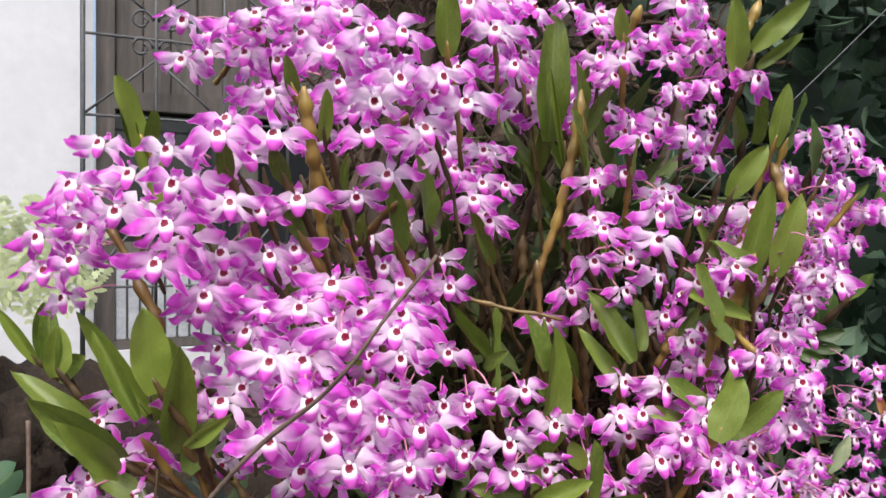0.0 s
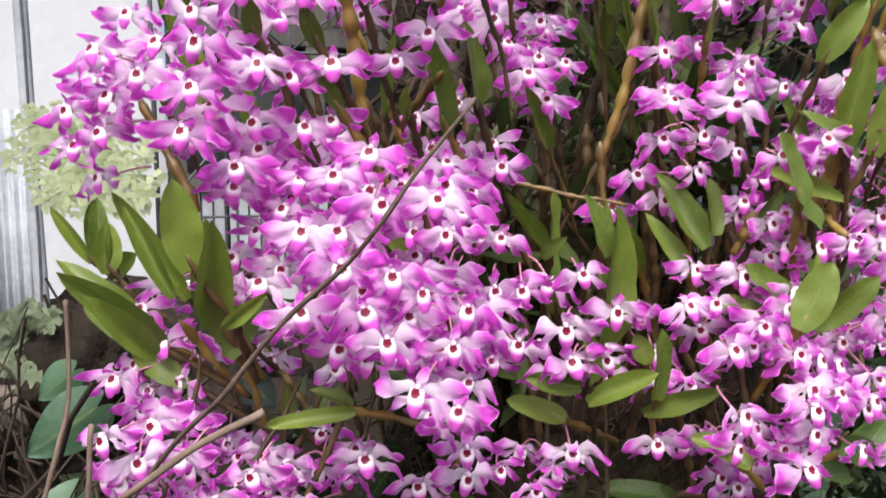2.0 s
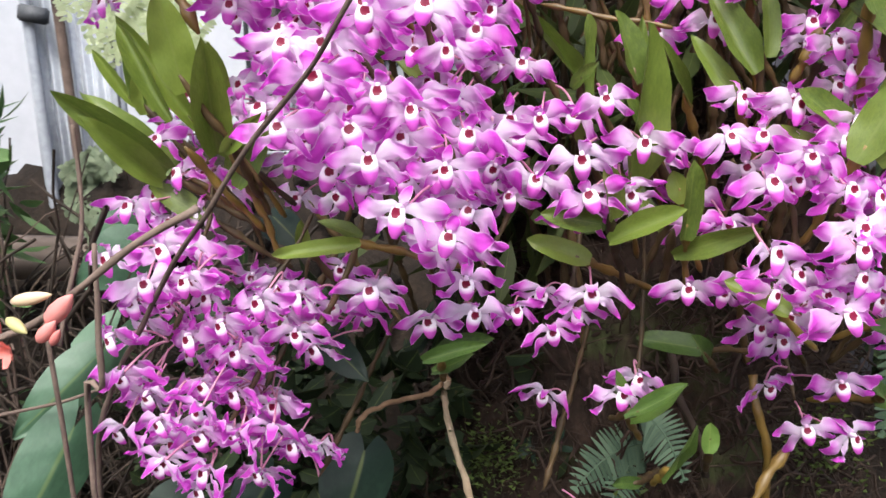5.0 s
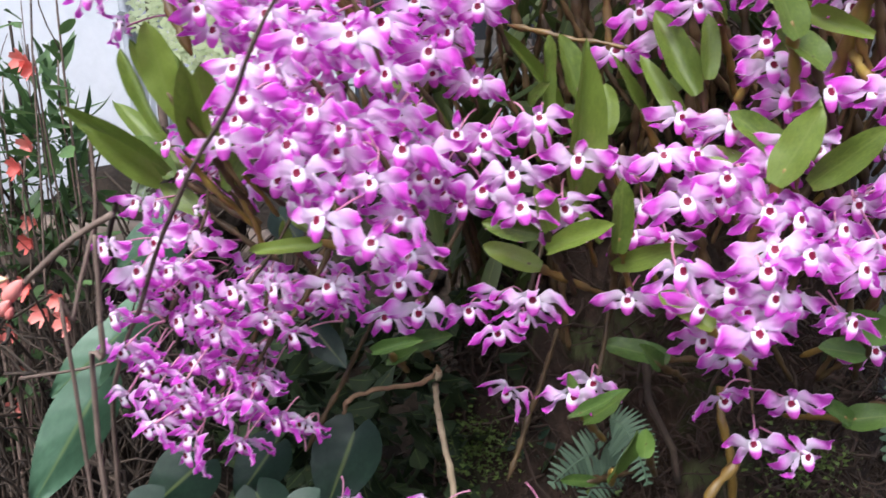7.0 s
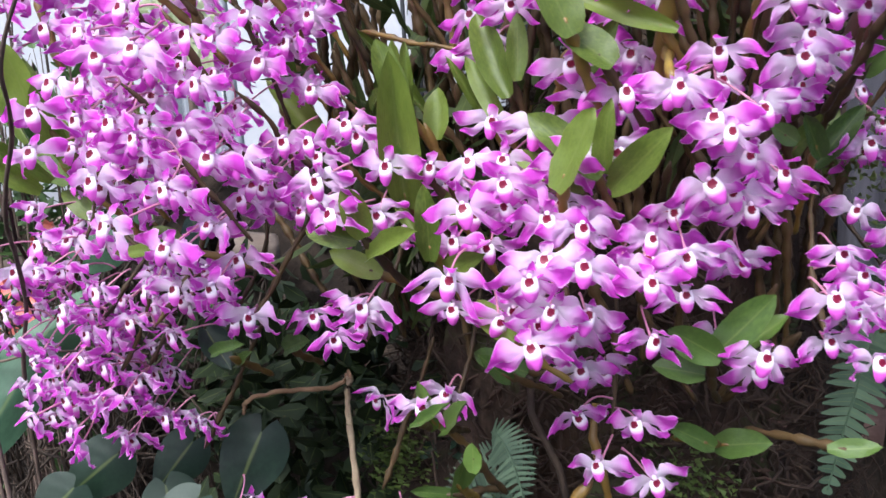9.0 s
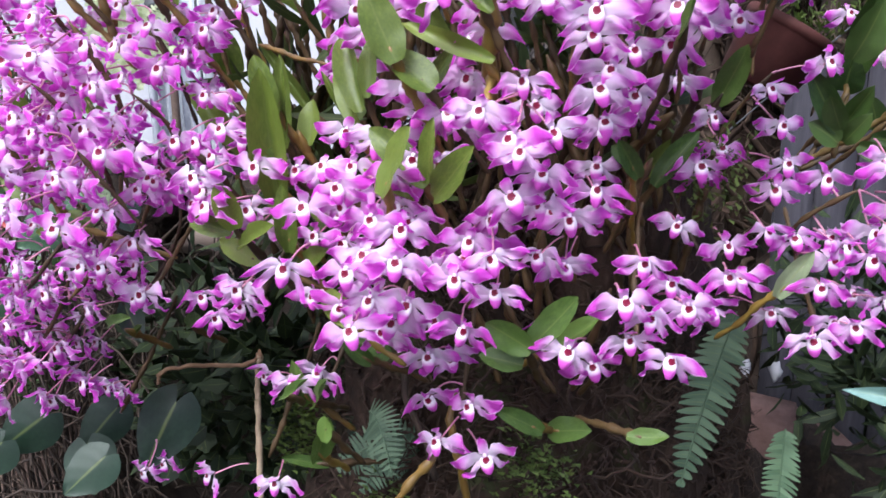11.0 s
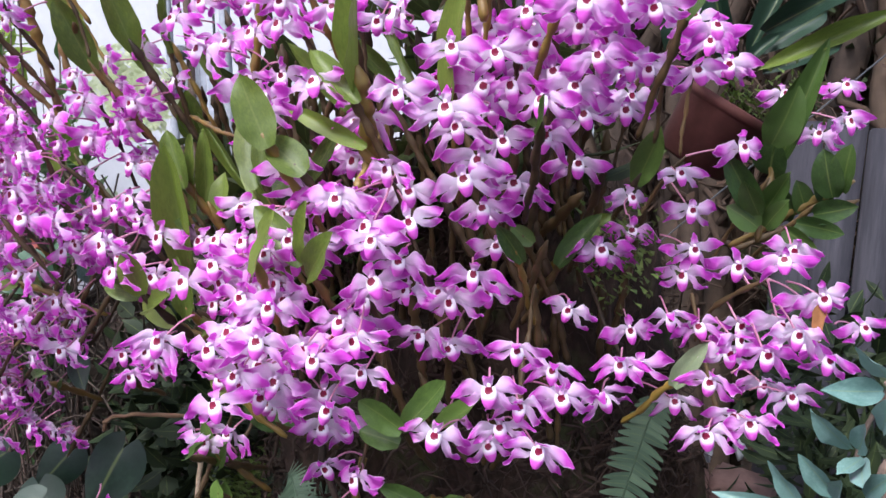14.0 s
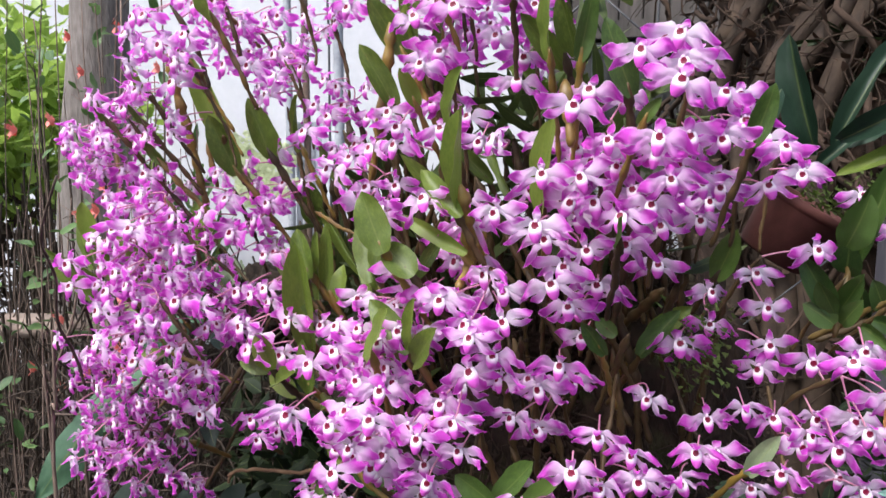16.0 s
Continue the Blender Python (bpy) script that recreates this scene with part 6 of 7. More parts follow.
shoot(left_orchid, 219, (0.04, 0.12), [(-0.276, 0.778, 1.226, -0.261, 0.754, 1.309, 0.036)])
shoot(left_orchid, 220, (0.04, 0.12), [(-0.325, 0.768, 1.194, -0.399, 0.782, 1.235, 0.037)])
shoot(left_orchid, 221, (0.04, 0.12), [(-0.341, 0.807, 1.194, -0.449, 0.822, 1.264, 0.028)])
shoot(left_orchid, 222, (0.04, 0.12), [(-0.514, 0.995, 1.256, -0.511, 0.985, 1.327, 0.031)])
shoot(left_orchid, 223, (0.04, 0.12), [(-0.246, 0.758, 1.185, -0.221, 0.772, 1.242, 0.032)])
shoot(left_orchid, 224, (0.04, 0.12), [(-0.295, 0.776, 1.153, -0.347, 0.775, 1.182, 0.026)])
shoot(right_orchid, 225, (0.04, 0.12), [(0.151, 0.861, 1.162, 0.142, 0.864, 1.191, 0.023)])
shoot(left_orchid, 226, (0.04, 0.12), [(-0.083, 0.850, 1.002, -0.026, 0.830, 1.030, 0.026)])
shoot(right_orchid, 227, (0.04, 0.12), [(0.278, 0.810, 1.208, 0.308, 0.817, 1.266, 0.036)])
shoot(right_orchid, 228, (0.04, 0.12), [(0.111, 0.875, 0.935, 0.164, 0.852, 0.985, 0.025)])
shoot(right_orchid, 229, (0.8, 0.38), [(0.344, 0.894, 1.325, 0.258, 0.881, 1.358, 0.019)])
shoot(right_orchid, 230, (0.8, 0.38), [(0.350, 0.879, 1.365, 0.297, 0.868, 1.411, 0.023)])
shoot(right_orchid, 231, (0.8, 0.38), [(0.286, 0.827, 1.324, 0.257, 0.818, 1.383, 0.038)])
shoot(right_orchid, 232, (0.8, 0.38), [(0.309, 0.850, 1.301, 0.271, 0.840, 1.329, 0.036)])
shoot(right_orchid, 233, (0.8, 0.38), [(0.107, 0.845, 1.271, 0.087, 0.839, 1.330, 0.028)])
shoot(right_orchid, 234, (0.8, 0.38), [(0.405, 1.080, 1.219, 0.383, 1.072, 1.236, 0.021)])
shoot(right_orchid, 235, (0.8, 0.38), [(0.377, 1.187, 1.193, 0.422, 1.202, 1.241, 0.031)])
shoot(right_orchid, 236, (0.8, 0.38), [(0.441, 1.235, 1.276, 0.476, 1.226, 1.340, 0.034)])
shoot(right_orchid, 237, (0.8, 0.38), [(0.143, 0.846, 0.889, 0.172, 0.836, 0.950, 0.027)])
shoot(left_orchid, 75, (0.02, 0.05), [(-0.373, 0.930, 1.521, -0.381, 0.909, 1.578, 0.017), (-0.352, 0.929, 1.521, -0.340, 0.907, 1.560, 0.020)])
shoot(left_orchid, 78, (0.02, 0.05), [(-0.111, 0.730, 1.502, -0.103, 0.708, 1.543, 0.015)])
shoot(left_orchid, 79, (0.02, 0.05), [(-0.153, 0.805, 1.557, -0.157, 0.783, 1.592, 0.016)])
shoot(left_orchid, 80, (0.02, 0.05), [(-0.145, 0.741, 1.461, -0.155, 0.719, 1.495, 0.018)])
shoot(left_orchid, 81, (0.02, 0.05), [(-0.134, 0.978, 1.429, -0.124, 0.957, 1.511, 0.017)])
shoot(left_orchid, 82, (0.02, 0.05), [(-0.088, 0.838, 1.408, -0.082, 0.817, 1.437, 0.016)])
shoot(left_orchid, 84, (0.02, 0.05), [(0.059, 0.879, 1.210, 0.059, 0.858, 1.249, 0.020)])
shoot(left_orchid, 85, (0.02, 0.05), [(-0.132, 0.758, 1.408, -0.149, 0.736, 1.442, 0.017)])
shoot(left_orchid, 86, (0.02, 0.05), [(-0.192, 0.707, 1.463, -0.190, 0.685, 1.496, 0.017)])
shoot(left_orchid, 87, (0.02, 0.05), [(0.003, 0.773, 1.590, 0.003, 0.751, 1.649, 0.027)])
shoot(left_orchid, 88, (0.02, 0.05), [(-0.231, 0.716, 1.223, -0.188, 0.695, 1.254, 0.015)])
shoot(left_orchid, 90, (0.05, 0.12), [(-0.206, 0.808, 1.110, -0.202, 0.794, 1.149, 0.016)])
shoot(left_orchid, 93, (0.05, 0.12), [(-0.066, 0.737, 1.039, -0.011, 0.729, 1.062, 0.015), (-0.066, 0.765, 1.017, -0.023, 0.754, 1.040, 0.014)])
shoot(left_orchid, 94, (0.05, 0.12), [(0.046, 0.879, 1.267, 0.066, 0.865, 1.290, 0.015)])
shoot(left_orchid, 97, (0.6, 0.27), [(0.103, 0.876, 0.936, 0.096, 0.860, 0.991, 0.019)])
shoot(left_orchid, 98, (0.6, 0.27), [(0.124, 0.884, 0.860, 0.094, 0.841, 0.880, 0.015)])
shoot(left_orchid, 100, (0.77, 0.35), [(0.053, 0.904, 1.230, 0.052, 0.903, 1.329, 0.022)])
shoot(left_orchid, 104, (0.9, 0.36), [(-0.346, 0.952, 1.436, -0.386, 0.901, 1.587, 0.042)])
shoot(left_orchid, 105, (0.9, 0.36), [(-0.049, 0.827, 1.397, -0.062, 0.794, 1.473, 0.037)])
shoot(left_orchid, 106, (0.9, 0.36), [(-0.021, 0.863, 1.421, -0.029, 0.835, 1.496, 0.036)])
shoot(right_orchid, 110, (0.02, 0.05), [(0.338, 0.892, 1.366, 0.355, 0.871, 1.472, 0.030)])
shoot(right_orchid, 111, (0.02, 0.05), [(0.395, 0.953, 1.370, 0.417, 0.933, 1.462, 0.035)])
shoot(right_orchid, 114, (0.02, 0.05), [(0.166, 1.144, 1.442, 0.110, 1.121, 1.521, 0.025)])
shoot(right_orchid, 116, (0.02, 0.05), [(0.164, 1.000, 1.531, 0.202, 0.980, 1.602, 0.020), (0.150, 1.002, 1.502, 0.129, 0.980, 1.619, 0.009), (0.129, 1.005, 1.538, 0.136, 0.985, 1.698, 0.043)])
shoot(right_orchid, 117, (0.02, 0.05), [(0.174, 0.999, 1.588, 0.173, 0.978, 1.647, 0.010)])
shoot(right_orchid, 118, (0.02, 0.05), [(0.318, 0.890, 1.461, 0.347, 0.869, 1.515, 0.029)])
shoot(right_orchid, 119, (0.02, 0.05), [(0.396, 0.960, 1.526, 0.403, 0.939, 1.594, 0.024)])
shoot(right_orchid, 120, (0.02, 0.05), [(0.338, 0.932, 1.609, 0.329, 0.911, 1.688, 0.029), (0.361, 0.942, 1.638, 0.417, 0.921, 1.691, 0.027), (0.368, 0.944, 1.618, 0.408, 0.923, 1.652, 0.016)])
shoot(right_orchid, 121, (0.02, 0.05), [(0.214, 0.956, 1.648, 0.206, 0.934, 1.689, 0.020)])
shoot(right_orchid, 122, (0.02, 0.05), [(0.487, 0.963, 1.342, 0.509, 0.942, 1.371, 0.018)])
shoot(right_orchid, 124, (0.05, 0.12), [(0.106, 0.829, 0.959, 0.162, 0.824, 0.996, 0.014)])
shoot(right_orchid, 127, (0.6, 0.27), [(0.154, 0.927, 1.247, 0.125, 0.898, 1.312, 0.012)])
shoot(right_orchid, 129, (0.6, 0.27), [(0.373, 0.955, 1.037, 0.424, 0.974, 1.074, 0.022)])
shoot(right_orchid, 131, (0.6, 0.27), [(0.368, 0.959, 0.944, 0.336, 0.919, 0.977, 0.023)])
shoot(right_orchid, 132, (0.6, 0.27), [(0.183, 0.899, 0.998, 0.168, 0.870, 1.030, 0.020)])
shoot(right_orchid, 140, (0.77, 0.35), [(0.170, 1.104, 1.390, 0.135, 1.064, 1.440, 0.023)])
shoot(right_orchid, 141, (0.77, 0.35), [(0.434, 1.020, 1.212, 0.423, 0.995, 1.252, 0.020)])
shoot(right_orchid, 142, (0.77, 0.35), [(0.416, 1.113, 1.191, 0.453, 1.129, 1.249, 0.027)])
shoot(right_orchid, 149, (0.77, 0.35), [(0.549, 1.135, 1.080, 0.576, 1.141, 1.132, 0.023)])
shoot(right_orchid, 150, (0.77, 0.35), [(0.463, 0.952, 0.970, 0.502, 0.956, 0.977, 0.018)])
shoot(right_orchid, 151, (0.9, 0.36), [(0.165, 0.953, 1.550, 0.146, 0.911, 1.615, 0.035)])
shoot(right_orchid, 152, (0.9, 0.36), [(0.164, 0.936, 1.487, 0.147, 0.897, 1.557, 0.032)])
shoot(right_orchid, 153, (0.9, 0.36), [(0.216, 0.930, 1.485, 0.214, 0.902, 1.525, 0.022)])
shoot(right_orchid, 154, (0.9, 0.36), [(0.368, 1.016, 1.526, 0.347, 0.968, 1.578, 0.027), (0.390, 1.008, 1.536, 0.386, 0.982, 1.598, 0.024)])
shoot(right_orchid, 155, (0.9, 0.36), [(0.417, 0.979, 1.526, 0.434, 0.977, 1.591, 0.023)])
shoot(right_orchid, 156, (0.9, 0.36), [(0.463, 1.010, 1.491, 0.450, 0.976, 1.561, 0.031)])
shoot(right_orchid, 157, (0.9, 0.36), [(0.494, 0.977, 1.461, 0.517, 0.974, 1.484, 0.014)])
shoot(right_orchid, 158, (0.9, 0.36), [(0.182, 1.227, 1.516, 0.137, 1.153, 1.566, 0.023)])
shoot(right_orchid, 159, (0.9, 0.36), [(0.215, 1.008, 1.345, 0.172, 0.941, 1.424, 0.026)])
shoot(right_orchid, 160, (0.9, 0.36), [(0.563, 1.067, 1.441, 0.584, 1.068, 1.497, 0.024)])
shoot(left_orchid, 242, (0.77, 0.35), [(-0.326, 1.040, 1.411, -0.333, 1.020, 1.486, 0.038)])
shoot(left_orchid, 243, (0.77, 0.35), [(-0.221, 1.060, 1.298, -0.213, 1.040, 1.376, 0.045)])
shoot(left_orchid, 244, (0.04, 0.12), [(-0.533, 1.010, 1.248, -0.572, 0.990, 1.317, 0.018)])
shoot(left_orchid, 245, (0.04, 0.12), [(-0.504, 1.010, 1.230, -0.462, 0.990, 1.260, 0.034)])
shoot(left_orchid, 246, (0.04, 0.12), [(-0.289, 0.770, 1.238, -0.346, 0.750, 1.335, 0.022)])
shoot(left_orchid, 247, (0.77, 0.35), [(-0.064, 0.940, 1.211, -0.142, 0.920, 1.300, 0.03)])
shoot(left_orchid, 248, (0.77, 0.35), [(0.055, 0.960, 1.258, -0.015, 0.940, 1.346, 0.016)])
cane(left_orchid, (-0.116, 0.812, 1.350), (-0.136, 0.768, 1.560), 0.0078, seed=161)
cane(right_orchid, (0.108, 0.933, 1.368), (0.158, 0.932, 1.590), 0.0076, (0.010, 0, 0), seed=162)
cane(right_orchid, (0.210, 0.984, 1.634), (0.233, 0.953, 1.695), 0.0061, seed=163)
cane(right_orchid, (0.343, 0.947, 1.626), (0.375, 0.954, 1.701), 0.0067, seed=164)
cane(left_orchid, (0.112, 0.934, 1.315), (0.107, 0.924, 1.389), 0.0056, seed=165)
cane(left_orchid, (-0.048, 0.787, 1.504), (-0.035, 0.767, 1.534), 0.0050, seed=166)
cane(left_orchid, (-0.297, 0.996, 1.608), (-0.196, 0.856, 1.659), 0.0056, seed=167)
cane(right_orchid, (0.318, 0.930, 1.285), (0.345, 0.882, 1.398), 0.0096, seed=168)
cane(right_orchid, (0.345, 0.880, 1.288), (0.308, 0.956, 1.344), 0.0067, seed=169)
cane(right_orchid, (0.135, 0.908, 1.320), (0.009, 0.913, 1.347), 0.0034, seed=170)
cane(right_orchid, (0.291, 0.879, 1.195), (0.286, 0.877, 1.221), 0.0056, seed=171)
cane(right_orchid, (0.223, 0.871, 0.841), (0.267, 0.906, 0.909), 0.0061, seed=172)
cane(right_orchid, (0.419, 0.968, 1.439), (0.400, 0.978, 1.509), 0.0072, seed=174)
cane(left_orchid, (-0.097, 0.850, 1.403), (-0.047, 0.806, 1.450), 0.0056, seed=175)
cane(left_orchid, (-0.32, 0.755, 1.424), (-0.263, 0.745, 1.322), 0.0062, seed=180)
cane(left_orchid, (-0.227, 0.767, 1.176), (-0.266, 0.757, 1.246), 0.0066, seed=181)
cane(right_orchid, (0.239, 0.892, 1.269), (0.257, 0.882, 1.315), 0.0064, seed=182)
cane(left_orchid, (-0.207, 0.87, 1.372), (-0.217, 0.86, 1.444), 0.0055, seed=183)
shoot(left_orchid, 201, (0.02, 0.05), [(-0.255, 0.745, 1.218, -0.230, 0.695, 1.310, 0.034), (-0.268, 0.700, 1.250, -0.306, 0.697, 1.326, 0.017), (-0.300, 0.735, 1.205, -0.335, 0.654, 1.275, 0.028), (-0.296, 0.718, 1.196, -0.314, 0.653, 1.251, 0.026), (-0.282, 0.809, 1.193, -0.227, 0.797, 1.249, 0.034)])
shoot(left_orchid, 202, (0.02, 0.05), [(-0.485, 0.955, 1.245, -0.489, 0.955, 1.329, 0.026), (-0.480, 0.955, 1.240, -0.478, 0.955, 1.300, 0.034)])
shoot(left_orchid, 302, (0.5, 0.2), [(0.118, 1.046, 1.502, 0.122, 1.021, 1.555, 0.020), (0.118, 1.048, 1.503, 0.121, 1.040, 1.553, 0.017), (0.115, 1.049, 1.502, 0.081, 1.054, 1.556, 0.020), (0.117, 1.049, 1.503, 0.115, 1.057, 1.567, 0.018), (0.119, 1.049, 1.503, 0.136, 1.053, 1.563, 0.018)])
shoot(left_orchid, 305, (0.5, 0.2), [(0.054, 0.941, 1.383, 0.030, 0.909, 1.443, 0.019)])
shoot(right_orchid, 317, (0.5, 0.2), [(0.337, 0.968, 1.378, 0.300, 0.967, 1.443, 0.014)])
cane(right_orchid, (0.195, 1.072, 1.275), (0.171, 1.036, 1.379), 0.0063, seed=600, material=CANE_OLD_SHADED)
cane(left_orchid, (-0.193, 1.192, 1.280), (-0.165, 1.157, 1.539), 0.0064, seed=601, material=CANE_OLD_SHADED)
cane(left_orchid, (-0.196, 1.231, 0.941), (-0.194, 1.180, 1.147), 0.0053, seed=602, material=CANE_OLD_SHADED)
cane(left_orchid, (0.083, 1.179, 1.116), (0.139, 1.123, 1.309), 0.0053, seed=603, material=CANE_OLD_SHADED)
cane(right_orchid, (0.279, 1.107, 1.221), (0.176, 1.064, 1.399), 0.0056, seed=604, material=CANE_OLD_SHADED)
cane(right_orchid, (0.249, 1.132, 1.221), (0.207, 1.104, 1.456), 0.0059, seed=605, material=CANE_OLD_SHADED)
cane(left_orchid, (-0.167, 1.063, 1.144), (-0.143, 1.045, 1.345), 0.0070, seed=606, material=CANE_OLD_SHADED)
cane(right_orchid, (0.147, 1.145, 1.202), (0.106, 1.103, 1.419), 0.0069, seed=607, material=CANE_OLD_SHADED)
cane(left_orchid, (0.052, 1.071, 1.194), (0.009, 1.036, 1.363), 0.0052, seed=608, material=CANE_OLD_SHADED)
cane(left_orchid, (0.052, 1.052, 1.255), (0.170, 1.043, 1.468), 0.0049, seed=609, material=CANE_OLD_SHADED)
cane(left_orchid, (-0.181, 1.188, 1.195), (-0.226, 1.154, 1.421), 0.0071, seed=610, material=CANE_OLD_SHADED)
cane(left_orchid, (0.015, 1.175, 1.016), (0.009, 1.118, 1.271), 0.0051, seed=611, material=CANE_OLD_SHADED)
cane(right_orchid, (0.293, 1.283, 1.112), (0.250, 1.253, 1.227), 0.0055, seed=612, material=CANE_OLD_SHADED)
cane(left_orchid, (0.007, 1.119, 1.156), (-0.009, 1.099, 1.282), 0.0048, seed=613, material=CANE_OLD_SHADED)
cane(left_orchid, (-0.139, 1.119, 1.208), (-0.049, 1.110, 1.352), 0.0067, seed=614, material=CANE_OLD_SHADED)
cane(right_orchid, (0.343, 1.273, 1.042), (0.310, 1.251, 1.172), 0.0063, seed=615, material=CANE_OLD_SHADED)
cane(right_orchid, (0.356, 1.286, 1.112), (0.381, 1.269, 1.337), 0.0070, seed=616, material=CANE_OLD_SHADED)
cane(left_orchid, (-0.120, 1.145, 1.105), (-0.177, 1.139, 1.266), 0.0073, seed=617, material=CANE_OLD_SHADED)
cane(right_orchid, (0.381, 1.153, 1.084), (0.273, 1.106, 1.306), 0.0069, seed=618, material=CANE_OLD_SHADED)
cane(right_orchid, (0.339, 1.256, 1.178), (0.305, 1.251, 1.377), 0.0051, seed=619, material=CANE_OLD_SHADED)
cane(left_orchid, (0.050, 1.036, 0.949), (0.026, 1.016, 1.181), 0.0063, seed=620, material=CANE_OLD_SHADED)
cane(left_orchid, (-0.177, 1.079, 1.123), (-0.177, 1.035, 1.231), 0.0049, seed=621, material=CANE_OLD_SHADED)
cane(left_orchid, (-0.065, 1.049, 0.962), (-0.107, 0.996, 1.217), 0.0054, seed=622, material=CANE_OLD_SHADED)
cane(left_orchid, (-0.210, 1.226, 1.164), (-0.227, 1.182, 1.358), 0.0052, seed=623, material=CANE_OLD_SHADED)
cane(left_orchid, (0.059, 1.227, 1.181), (0.024, 1.206, 1.339), 0.0057, seed=624, material=CANE_OLD_SHADED)
cane(left_orchid, (0.073, 1.096, 1.265), (0.022, 1.075, 1.502), 0.0057, seed=625, material=CANE_OLD_SHADED)
cane(right_orchid, (0.263, 1.113, 1.040), (0.214, 1.107, 1.175), 0.0065, seed=626, material=CANE_OLD_SHADED)
cane(left_orchid, (-0.202, 1.077, 1.067), (-0.231, 1.020, 1.279), 0.0050, seed=627, material=CANE_OLD_SHADED)
cane(right_orchid, (0.151, 1.209, 0.962), (0.119, 1.171, 1.100), 0.0059, seed=628, material=CANE_OLD_SHADED)
cane(left_orchid, (-0.103, 1.143, 1.122), (-0.071, 1.092, 1.258), 0.0068, seed=629, material=CANE_OLD_SHADED)
cane(right_orchid, (0.190, 1.069, 1.065), (0.244, 1.066, 1.251), 0.0046, seed=630, material=CANE_OLD_SHADED)
cane(left_orchid, (-0.084, 1.212, 0.957), (-0.156, 1.172, 1.216), 0.0052, seed=631, material=CANE_OLD_SHADED)
cane(left_orchid, (-0.076, 1.256, 1.063), (-0.090, 1.209, 1.224), 0.0063, seed=632, material=CANE_OLD_SHADED)
cane(left_orchid, (-0.064, 1.157, 1.298), (-0.047, 1.151, 1.441), 0.0064, seed=633, material=CANE_OLD_SHADED)
cane(right_orchid, (0.288, 1.143, 0.987), (0.258, 1.132, 1.103), 0.0061, seed=634, material=CANE_OLD_SHADED)
cane(left_orchid, (-0.058, 1.081, 1.111), (-0.132, 1.025, 1.336), 0.0046, seed=635, material=CANE_OLD_SHADED)
cane(right_orchid, (0.146, 1.148, 0.989), (0.204, 1.101, 1.246), 0.0065, seed=636, material=CANE_OLD_SHADED)
cane(left_orchid, (0.077, 1.191, 1.041), (0.073, 1.142, 1.212), 0.0066, seed=637, material=CANE_OLD_SHADED)
cane(left_orchid, (0.036, 1.060, 0.945), (0.006, 1.043, 1.181), 0.0071, seed=638, material=CANE_OLD_SHADED)
cane(left_orchid, (0.021, 1.124, 1.228), (0.082, 1.083, 1.333), 0.0060, seed=639, material=CANE_OLD_SHADED)
cane(right_orchid, (0.336, 1.097, 1.146), (0.277, 1.061, 1.283), 0.0061, seed=640, material=CANE_OLD_SHADED)
cane(left_orchid, (0.110, 1.087, 1.295), (0.135, 1.080, 1.399), 0.0061, seed=641, material=CANE_OLD_SHADED)
cane(left_orchid, (-0.194, 1.203, 1.072), (-0.287, 1.196, 1.272), 0.0047, seed=642, material=CANE_OLD_SHADED)
cane(left_orchid, (-0.170, 1.123, 1.193), (-0.051, 1.097, 1.323), 0.0071, seed=643, material=CANE_OLD_SHADED)
cane(left_orchid, (-0.002, 1.124, 1.010), (-0.048, 1.082, 1.204), 0.0059, seed=644, material=CANE_OLD_SHADED)
cane(right_orchid, (0.300, 1.123, 1.172), (0.273, 1.077, 1.328), 0.0073, seed=645, material=CANE_OLD_SHADED)
cane(left_orchid, (-0.156, 1.140, 1.155), (-0.065, 1.116, 1.328), 0.0061, seed=646, material=CANE_OLD_SHADED)
cane(right_orchid, (0.368, 1.096, 1.112), (0.426, 1.075, 1.226), 0.0050, seed=647, material=CANE_OLD_SHADED)
cane(right_orchid, (0.339, 1.103, 0.926), (0.422, 1.056, 1.036), 0.0060, seed=648, material=CANE_OLD_SHADED)
cane(left_orchid, (-0.201, 1.087, 0.943), (-0.335, 1.074, 1.131), 0.0064, seed=649, material=CANE_OLD_SHADED)
cane(left_orchid, (-0.050, 1.221, 0.923), (-0.058, 1.221, 1.157), 0.0052, seed=650, material=CANE_OLD_SHADED)
cane(right_orchid, (0.244, 1.074, 0.928), (0.194, 1.015, 1.145), 0.0071, seed=651, material=CANE_OLD_SHADED)
cane(left_orchid, (0.097, 1.138, 0.972), (0.101, 1.109, 1.089), 0.0051, seed=652, material=CANE_OLD_SHADED)
cane(left_orchid, (-0.179, 1.159, 1.050), (-0.195, 1.116, 1.167), 0.0049, seed=653, material=CANE_OLD_SHADED)
cane(left_orchid, (-0.202, 1.249, 1.238), (-0.220, 1.214, 1.482), 0.0058, seed=654, material=CANE_OLD_SHADED)
cane(left_orchid, (-0.133, 1.179, 1.020), (-0.132, 1.121, 1.135), 0.0049, seed=655, material=CANE_OLD_SHADED)
cane(right_orchid, (0.336, 1.147, 1.131), (0.416, 1.097, 1.380), 0.0062, seed=656, material=CANE_OLD_SHADED)
cane(right_orchid, (0.368, 1.190, 0.943), (0.347, 1.145, 1.194), 0.0071, seed=657, material=CANE_OLD_SHADED)
cane(left_orchid, (-0.183, 1.202, 1.207), (-0.178, 1.147, 1.399), 0.0067, seed=658, material=CANE_OLD_SHADED)
cane(right_orchid, (0.228, 1.187, 1.067), (0.311, 1.149, 1.301), 0.0064, seed=659, material=CANE_OLD_SHADED)
